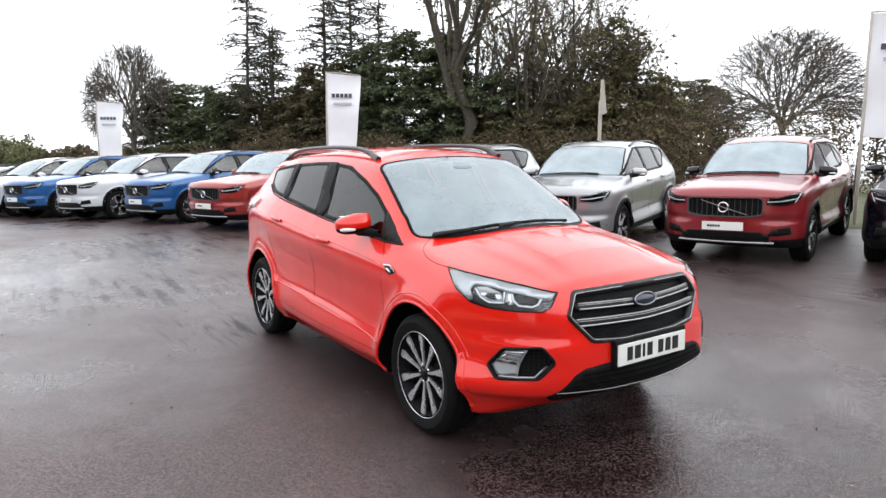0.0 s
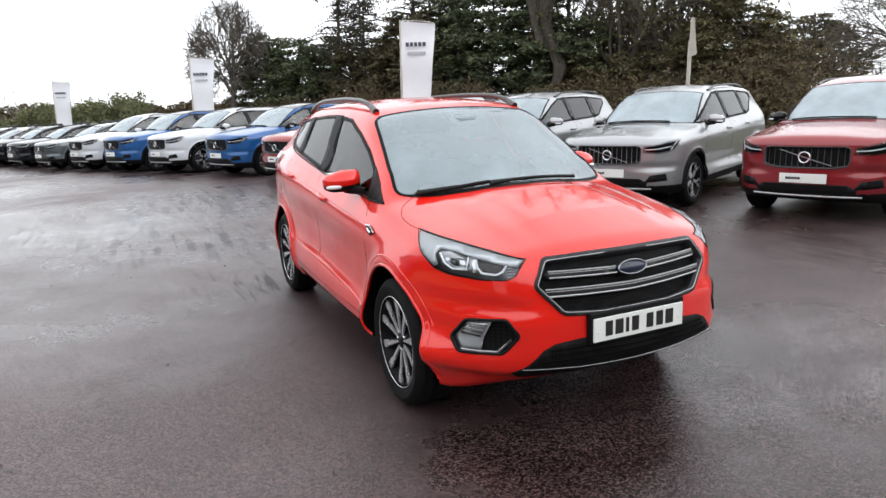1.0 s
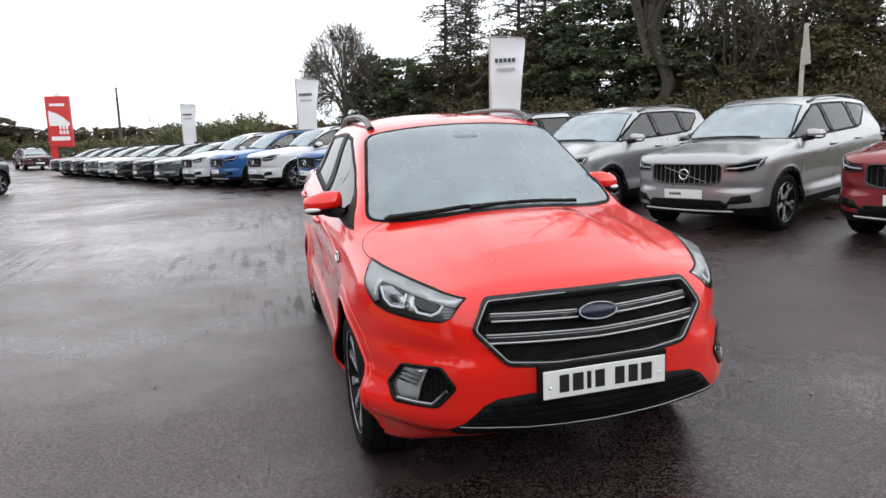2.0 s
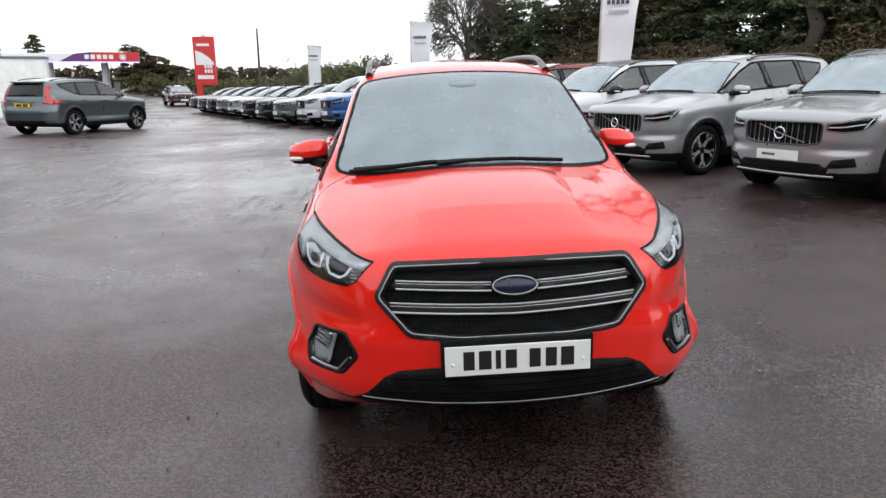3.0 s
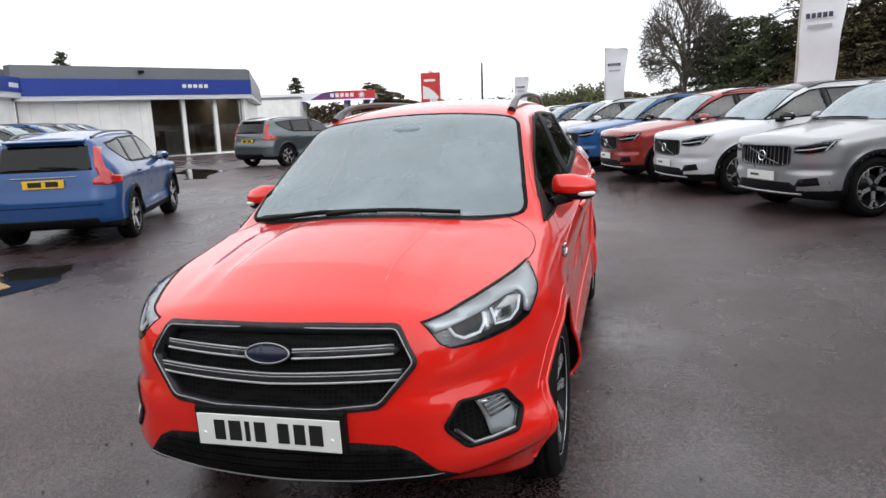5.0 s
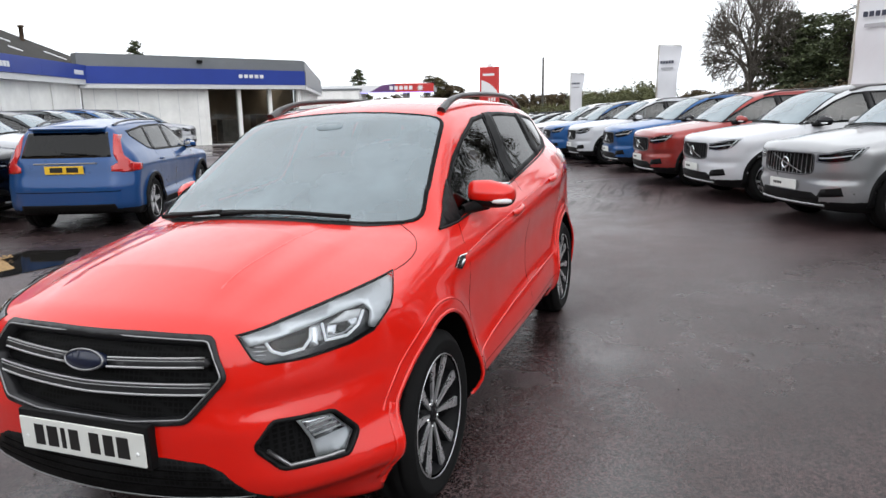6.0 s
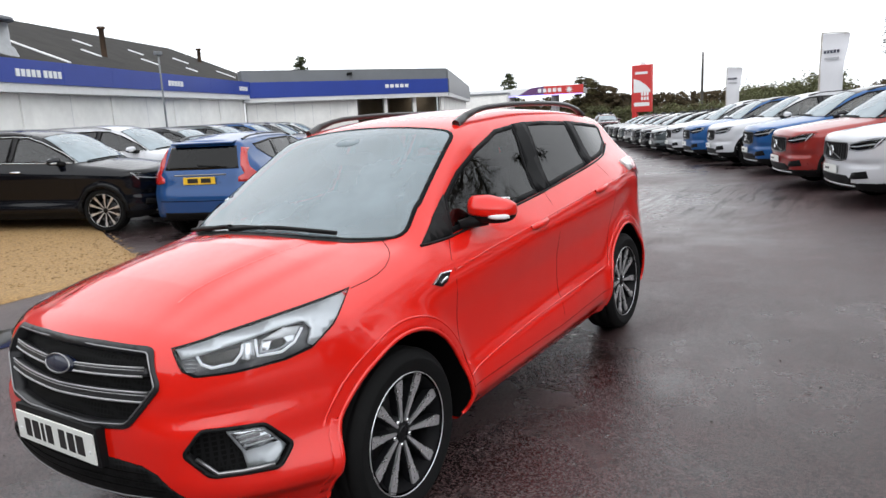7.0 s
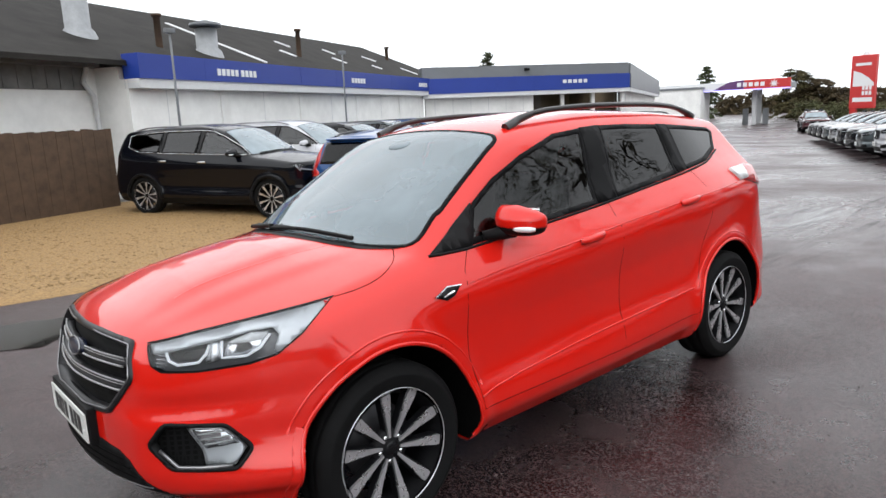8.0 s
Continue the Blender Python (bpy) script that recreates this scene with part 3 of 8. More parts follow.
def islands(f, count):
    """For each face, the number of the connected piece that it belongs to."""
    mark = np.arange(count)
    while True:
        low = mark[f].min(1)
        fresh = mark.copy()
        for k in range(f.shape[1]):
            np.minimum.at(fresh, f[:, k], low)
        fresh = fresh[fresh]
        if (fresh == mark).all():
            return mark[f[:, 0]]
        mark = fresh


def screen_uv(p, slope, x0, z0):
    c, s = math.cos(radians(slope)), math.sin(radians(slope))
    return p[:, 1], -(p[:, 0] - x0) * c + (p[:, 2] - z0) * s


def snap_edge(shell, p, q, cut, poly, kind):
    """Draws the mesh's edge round an opening onto the opening's outline."""
    b = np.intersect1d(np.unique(q[cut]), np.unique(q[~cut]))
    ring = np.array(poly)
    e0, e1 = ring, np.roll(ring, -1, 0)
    d = e1 - e0
    for sg in ((0,) if kind == "front" else (1, -1)):
        k = b if sg == 0 else b[p[b, 1] * sg > 0]
        if not len(k):
            continue
        v = p[k]
        uv = v[:, 1:3] if sg == 0 else np.stack([0.70711 * (v[:, 1] * sg - v[:, 0]), v[:, 2]], 1)
        t = np.clip(((uv[:, None] - e0) * d).sum(-1) / (d * d).sum(-1), 0, 1)
        near = e0 + t[..., None] * d
        w = ((near - uv[:, None]) ** 2).sum(-1).argmin(1)
        go = near[np.arange(len(k)), w] - uv
        if sg == 0:
            shift, way = np.stack([0 * go[:, 0], go[:, 0], go[:, 1]], 1), np.array([-1.0, 0, 0])
        else:
            shift, way = np.stack([-0.70711 * go[:, 0], 0.70711 * sg * go[:, 0], go[:, 1]], 1), np.array([-0.70711, -0.70711 * sg, 0])
        hit = shell.cast(v + shift - way * 0.12, way, 0.3, 150)
        ok = np.linalg.norm(hit - v, axis=1) < 0.06
        p[k[ok]] = hit[ok]


def build_body(root, s, h, paint, lower=None):
    """The painted panels, wells, floor, linings and panes of a car."""
    shell = Shell(s)
    p, q, n = shell.mesh(h)
    c, cn = p[q].mean(1), n[q].mean(1)
    x, y, z = c.T
    a = np.abs(y)
    well = np.zeros(len(q), bool)
    for hx, R in s["wells"]:
        r = np.hypot(x - hx, z - s["hub"])
        facing = (cn[:, 0] * (hx - x) + cn[:, 2] * (s["hub"] - z)) / (r + 1e-9)
        well |= (r < R + 0.006) & (a < shell.side(x, z) - 0.012) & ((r < R - 0.008) | (facing > 0.55))
    edge = np.intersect1d(np.unique(q[well]), np.unique(q[~well]))
    for hx, R in s["wells"]:
        for sg in (1, -1):
            k = edge[(np.abs(p[edge, 0] - hx) < R + 0.1) & (p[edge, 1] * sg > 0.6)]
            if not len(k):
                continue
            d = p[k][:, [0, 2]] - np.array([hx, s["hub"]])
            d *= (R + 0.002) / (np.linalg.norm(d, axis=1)[:, None] + 1e-9)
            hit = shell.cast(np.stack([hx + d[:, 0], np.full(len(k), 1.3 * sg), s["hub"] + d[:, 1]], 1), (0, -sg, 0), 0.75, 150)
            ok = np.linalg.norm(hit - p[k], axis=1) < 0.05
            p[k[ok]] = hit[ok]
    floor = (z < shell.floor(x) + 0.035) & (cn[:, 2] < -0.85) & ~well
    hole = np.zeros(len(q), bool)
    for poly in s["panes"].values():
        hole |= inside(offset_poly(poly, s["seal"] * 0.6), x, z) & (np.abs(cn[:, 1]) > 0.45) & (z > 0.9)
    u, v = screen_uv(c, *s["screen_at"])
    hole |= inside(offset_poly(s["screen"], s["seal"] * 0.32), u, v) & (cn[:, 0] > 0.25) & (cn[:, 2] > 0.4) & (z > 0.95)
    hole |= inside(offset_poly(s["back_glass"], s["seal"] * 0.7), y, z) & (cn[:, 0] < -0.3)
    for kind, poly in s.get("cuts", ()):
        if kind == "front":
            cut = inside(poly, y, z) & (cn[:, 0] > 0.5)
        else:
            cut = inside(poly, 0.70711 * (a - x), z) & (cn[:, 0] > 0.1)
        snap_edge(shell, p, q, cut, poly, kind)
        hole |= cut
    skin = ~(well | floor | hole)
    if "clad" in s:
        clad = z < s["clad"](x)
        for hx, R in s["wells"]:
            clad |= (np.hypot(x - hx, z - s["hub"]) < R + 0.015) & (np.abs(cn[:, 1]) > 0.3)
        clad &= skin
        v, f, g = pick(p, q, n, clad)
        raw("cladding", v, f, BLACK_TRIM, root, "black plastic lower cladding", g)
        skin &= ~clad
    d0, d1, d2 = s["doors"]
    sill, belt = s["sill"], s["belt"]
    sided = skin & (np.abs(cn[:, 1]) > 0.35)
    out = {}
    for name, lo, hi in (("front_door", d1, d0), ("rear_door", d2, d1)):
        for sg in (1, -1):
            out[(name, sg)] = sided & (x > lo) & (x < hi) & (z > sill) & (z < belt + 0.5) & (y * sg > 0)
    doors = np.any(list(out.values()), axis=0)
    rest = skin & ~doors
    bonnet = rest & (cn[:, 2] > 0.45) & (x > s["cowl"]) & (z > s["bonnet_z"]) & (a < s["bonnet_y"])
    roof = rest & ~bonnet & (z > s["high"] - 0.26) & (cn[:, 2] > 0.5)
    nose = rest & ~bonnet & (x > s["bumper"]) & (z < s["bonnet_z"] + 0.03)
    tail = rest & ~roof & (x < s["tail_x"] + 0.5)
    wing = rest & ~bonnet & ~roof & ~nose & ~tail & (x > d0 - 0.001)
    for name, mk in (("bonnet", bonnet), ("roof", roof), ("front_bumper", nose), ("tailgate", tail)):
        if mk.any():
            v, f, g = pick(p, q, n, mk)
            raw(name, v, f, paint, root, "", g)
    for sg in (1, -1):
        v, f, g = pick(p, q, n, wing & (y * sg > 0))
        raw("front_wing", v, f, paint, root, "", g)
    quarter = rest & ~bonnet & ~roof & ~nose & ~tail & ~wing
    for sg in (1, -1):
        v, f, g = pick(p, q, n, quarter & (y * sg > 0))
        lone = islands(f, len(v))
        names, size = np.unique(lone, return_counts=True)
        for one in names[size >= 6]:
            w, e, m = pick(v, f, g, lone == one)
            raw("side_panel" if size[names == one] == size.max() else ("sill" if w[:, 2].mean() < 0.6 else "pillar"), w, e, paint, root, "", m)
    for (name, sg), mk in out.items():
        v, f, g = pick(p, q, n, mk)
        raw(name, v, f, paint, root, "", g)
    for hx in (1, -1):
        for sg in (1, -1):
            v, f, g = pick(p, q, n, well & (x * hx > 0) & (y * sg > 0))
            raw("wheel_arch_liner", v, f, LINER, root, "black wheel arch lining", g)
    v, f, g = pick(p, q, n, floor)
    raw("underbody", v, f, LINER, root, "black underbody", g)
    lining = skin & (z > 0.62) & ((x < s["cowl"] + 0.1) | (cn[:, 2] > 0.6))
    v, f, g = pick(p, q, n, lining)
    raw("cabin_lining", v - g * 0.028, f[:, ::-1], CABIN, root, "dark cabin lining", -g)
    # panes with black seals
    for sg in (1, -1):
        pl = side_plane(sg)
        for name, poly in s["panes"].items():
            part("window_seal", shell.patch(poly, pl, 0.004, 0.05, 0.008, offset_poly(poly, s["seal"])), SEAL_M, root, "black window seal")
            part(name, shell.patch(offset_poly(poly, s["seal"] * 0.8), pl, 0.001, 0.06), (PRIVACY if s is HERO else ROW_DARK) if name in s["dark_panes"] else (GLASS if s is HERO else ROW_GLASS), root).visible_shadow = False
    pl = screen_plane(*s["screen_at"])
    part("windscreen_seal", shell.patch(s["screen"], pl, 0.003, 0.05, 0.008, offset_poly(s["screen"], s["seal"] * 0.74)), SEAL_M, root, "black windscreen border")
    part("windscreen", shell.patch(offset_poly(s["screen"], s["seal"] * 0.45), pl, 0.001, 0.06), SCREEN if s is HERO else ROW_SCREEN, root, "wet misted windscreen glass").visible_shadow = False
    part("rear_window", shell.patch(s["back_glass"], back_plane(), 0.004, 0.06, 0.006), PRIVACY, root).visible_shadow = False
    return shell


def strip(shell, pts, plane, radius, lift, name, material, parent, label="", closed=False, sides=6):
    """A thin rod that follows an outline on the body."""
    place, way = plane
    u, v = np.array([a for a, b in pts], float), np.array([b for a, b in pts], float)
    hit = shell.cast(place(u, v), way)
    g = shell.grad(hit)
    g /= np.linalg.norm(g, axis=1)[:, None] + 1e-9
    return raw(name, *tube(hit + g * lift, radius, sides, closed), material, parent, label)


def dense_line(pts, step=0.04):
    out = []
    for (a, b), (c, d) in zip(pts[:-1], pts[1:]):
        k = max(1, int(math.hypot(c - a, d - b) / step))
        out += [(a + (c - a) * i / k, b + (d - b) * i / k) for i in range(k)]
    return out + [pts[-1]]


def seats(root, x0, ys, z0, sc=1.0):
    for y in ys:
        bm = bmesh.new()
        box(bm, x0 - 0.05, x0 + 0.45, y - 0.24, y + 0.24, z0, z0 + 0.18, 0.05)
        part("seat", bm, CABIN, root)
        bm = bmesh.new()
        box(bm, -0.07, 0.07, -0.24, 0.24, 0, 0.58, 0.05)
        ob = part("seat_back", bm, CABIN, root)
        ob.matrix_basis = pose(x0 - 0.02, y, z0 + 0.12, 0, -16, 0)
        bm = bmesh.new()
        box(bm, -0.05, 0.05, -0.13, 0.13, 0.62, 0.80, 0.04)
        ob = part("headrest", bm, CABIN, root)
        ob.matrix_basis = pose(x0 - 0.02, y, z0 + 0.12, 0, -16, 0)


def cabin(root, s, x_dash, z_dash, x_front, x_rear, z_seat, wheel_y=-0.36):
    bm = bmesh.new()
    box(bm, x_dash - 0.45, x_dash, -0.66, 0.66, z_dash - 0.32, z_dash, 0.09)
    part("dashboard", bm, CABIN, root, "dark moulded dashboard")
    seats(root, x_front, (-0.37, 0.37), z_seat)
    seats(root, x_rear, (-0.42, 0.0, 0.42), z_seat + 0.03)
    v, f = lathe([(0.175 + 0.017 * math.cos(t), 0.017 * math.sin(t)) for t in np.linspace(0, math.tau, 9)], 28, "z")
    ob = raw("steering_wheel", v, f, BLACK_TRIM, root)
    ob.matrix_basis = pose(x_dash - 0.50, wheel_y, z_dash - 0.06, 0, -62, 0)
    bm = bmesh.new()
    box(bm, -0.02, 0.02, -0.12, 0.12, -0.035, 0.035, 0.015)
    ob = part("rear_view_mirror", bm, BLACK_TRIM, root)
    sl, sx, sz = s["screen_at"]
    c, d = math.cos(radians(sl)), math.sin(radians(sl))
    ob.matrix_basis = pose(sx - c * 0.80 - d * 0.11, 0, sz + d * 0.80 - c * 0.11)


def plate(root, shell, y, z, w, hgt, material, way, bars, backing=0.0, tall=1.0):
    """A number plate with plain bars for its characters, square to the car's nose (way 1) or tail (way -1)."""
    x = shell.cast(np.array([[3.2 * way, y, z - hgt / 2], [3.2 * way, y, z + hgt / 2], [3.2 * way, y + w * 0.5, z], [3.2 * way, y, z]]), (-way, 0, 0), 2.0, 150)[:, 0]
    x = max(x[:2].max(), x[3]) if way > 0 else min(x[:2].min(), x[3])
    holder = new("number_plate")
    holder.empty_display_size = 0.1
    holder.parent = root
    holder.matrix_basis = pose(x + 0.012 * way, y, z, 0, 0, 0 if way > 0 else 180)
    if backing:
        box_part("plate_backing", -0.05, -0.002, -w / 2 - backing, w / 2 + backing, -hgt / 2 - 0.012, hgt / 2 + 0.022, BLACK_TRIM, holder, bevel=0.006)
    box_part("plate_sheet", 0.0, 0.007, -w / 2, w / 2, -hgt / 2, hgt / 2, material, holder, bevel=0.003)
    for b0, b1 in bars:
        box_part("plate_bar", 0.006, 0.0085, b0, b1, -0.034 * hgt / 0.111 * tall, 0.036 * hgt / 0.111 * tall, PLATE_K, holder)
    return holder


# ---- fittings that several cars have ----
SLANT = slant_plane(45, 1), slant_plane(45, -1)


def ellipse(u, v, a, b, n=28):
    return [(u + a * math.cos(math.tau * i / n), v + b * math.sin(math.tau * i / n)) for i in range(n)]


def door_mirror(root, x, y, z, sign, paint, size=(0.075, 0.105, 0.068)):
    """A door mirror: painted cap, black base and arm, glass, and the clear indicator along its lower edge."""
    arm = new("door_mirror")
    arm.empty_display_size = 0.05
    arm.parent = root
    arm.matrix_basis = pose(x, y * sign, z) @ Matrix.Diagonal((1, sign, 1, 1))
    a, b, c = size

    def lump(z0, z1, grow, name, material):
        vs, fs = [], []
        nu, nv = 24, 10
        for i in range(nv + 1):
            t = z0 + (z1 - z0) * i / nv
            for k in range(nu):
                g = math.tau * k / nu
                r = max(0.0, 1 - abs(t) ** 3.6) ** (1 / 3.6)
                fold = 1 - 0.52 * max(0.0, t - 0.12) - 0.10 * max(0.0, 0.12 - t)
                cu, su = math.cos(g), math.sin(g)
                px = a * grow * r * fold * abs(cu) ** 0.7 * (1 if cu > 0 else -0.62)
                py = b * grow * r * (abs(su) ** 0.66) * (1 if su > 0 else -1)
                k_out = 1 - 0.42 * max(0.0, 0.25 + 0.75 * py / b) ** 1.6
                vs.append((px - 0.030 * (py / b) ** 2 - 0.02 * py / b, py * 1.06, c * grow * t * (k_out if t > 0 else 1) - 0.006 * py / b))
        for i in range(nv):
            for k in range(nu):
                l = (k + 1) % nu
                fs.append((i * nu + k, i * nu + l, (i + 1) * nu + l, (i + 1) * nu + k))
        fs.append(tuple(range(nu))[::-1])
        fs.append(tuple(nv * nu + k for k in range(nu)))
        return raw(name, vs, fs, material, arm)

    lump(-0.40, 1.0, 1.0, "mirror_cap", paint)
    lump(-1.0, -0.40, 0.985, "mirror_base", BLACK_TRIM)
    v, f = tube([(0.042 - 0.05 * (k / 6) ** 2 + 0.012, b * (0.2 + 0.76 * k / 6), -0.42 * c - 0.002 - 0.006 * k / 6) for k in range(7)], [0.008, 0.012, 0.013, 0.013, 0.013, 0.013, 0.008], 8)
    raw("indicator", v, f, LENS_WHITE, arm, "clear side indicator strip")
    v, f = tube([(0.0, -0.02, -0.050), (0.05, -0.06, -0.055), (0.12, -0.105, -0.062)], [0.030, 0.030, 0.022], 10)
    raw("mirror_stalk", v, f, BLACK_TRIM, arm)
    v, f = tube([(0.0, -b * 1.5, -c * 0.95), (0.0, -b * 0.7, -c * 0.8), (0.0, -b * 0.2, -c * 0.6)], [0.030, 0.024, 0.022], 8)
    raw("mirror_arm", v, f, BLACK_TRIM, arm)
    bm = bmesh.new()
    box(bm, -a * 0.62, -a * 0.56, -b * 0.80, b * 0.80, -c * 0.70, c * 0.72, 0.006)
    part("mirror_glass", bm, CHROME, arm)


def roof_rail(root, shell, sign, x0, x1, y0, y1, lift, material, r=0.016):
    xs = np.linspace(x0, x1, 19)
    ys = np.linspace(y0, y1, 19)
    ys = (y0 + (y1 - y0) * np.linspace(0, 1, 19)) + 0.02 * np.sin(np.linspace(0, math.pi, 19))
    hit = shell.cast(np.stack([xs, ys * sign, np.full(19, 2.4)], 1), (0, 0, -1))
    t = np.linspace(0, 1, 19)
    hit[:, 2] += np.minimum(1, np.minimum(t, 1 - t) * 7) ** 0.7 * lift + 0.004
    rs = [r * (1.5 if k in (0, 18) else (1.3 if k in (1, 17) else 1.0)) for k in range(19)]
    raw("roof_rail", *tube(hit, rs, 8), material, root, "black roof rail")


def door_handle(root, shell, sign, x, z, tilt, paint, length=0.19):
    p = shell.cast(np.array([[x, 1.3 * sign, z]]), (0, -sign, 0))[0]
    vs, fs = tube([(-length / 2 + length * k / 8, 0.020 * math.sin(math.pi * k / 8) ** 0.5 + 0.004, 0) for k in range(9)], [0.010, 0.014, 0.015, 0.015, 0.015, 0.015, 0.015, 0.014, 0.010], 8)
    ob = raw("door_handle", [(a, b * sign, c * 1.25) for a, b, c in vs], fs if sign > 0 else [q[::-1] for q in fs], paint, root)
    ob.matrix_basis = pose(p[0], p[1], p[2], 0, tilt, 0)


def gap(root, shell, sign, pts):
    """A dark shut line between panels."""
    strip(shell, dense_line(pts, 0.05), side_plane(sign), 0.0024, -0.0012, "shut_line", SEAM if shell.s is HERO else LINER, root, "", False, 5)


def arch_lip(root, shell, sign, x, R, material, z):
    pts = [(x + R * math.cos(a), z + R * math.sin(a)) for a in np.linspace(-0.16, math.pi + 0.20, 42)]
    strip(shell, pts, side_plane(sign), 0.010, -0.003, "arch_lip", material, root)
    pts = [(x + (R + 0.050) * math.cos(a), z + (R + 0.050) * math.sin(a)) for a in np.linspace(0.45, math.pi - 0.30, 36)]
    strip(shell, pts, side_plane(sign), 0.0075, -0.0045, "arch_crease", material, root, "raised crease round the wheel arch")


# ---- the red crossover ----
GRILLE = rounded([(-0.495, 0.788), (-0.430, 0.897), (-0.2, 0.905), (0.2, 0.905), (0.430, 0.897), (0.495, 0.788), (0.378, 0.656), (0.2, 0.643), (-0.2, 0.643), (-0.378, 0.656)], 0.022, 3)
HEAD = [(-1.130, 0.902), (-1.098, 0.838), (-1.060, 0.817), (-0.933, 0.812), (-0.771, 0.819), (-0.682, 0.838), (-0.600, 0.897), (-0.525, 0.984), (-0.62, 0.972), (-0.80, 0.951), (-0.98, 0.928)]
FOG = rounded([(-1.122, 0.570), (-1.062, 0.640), (-0.862, 0.622), (-0.780, 0.532), (-0.826, 0.474), (-1.046, 0.488)], 0.018, 3)
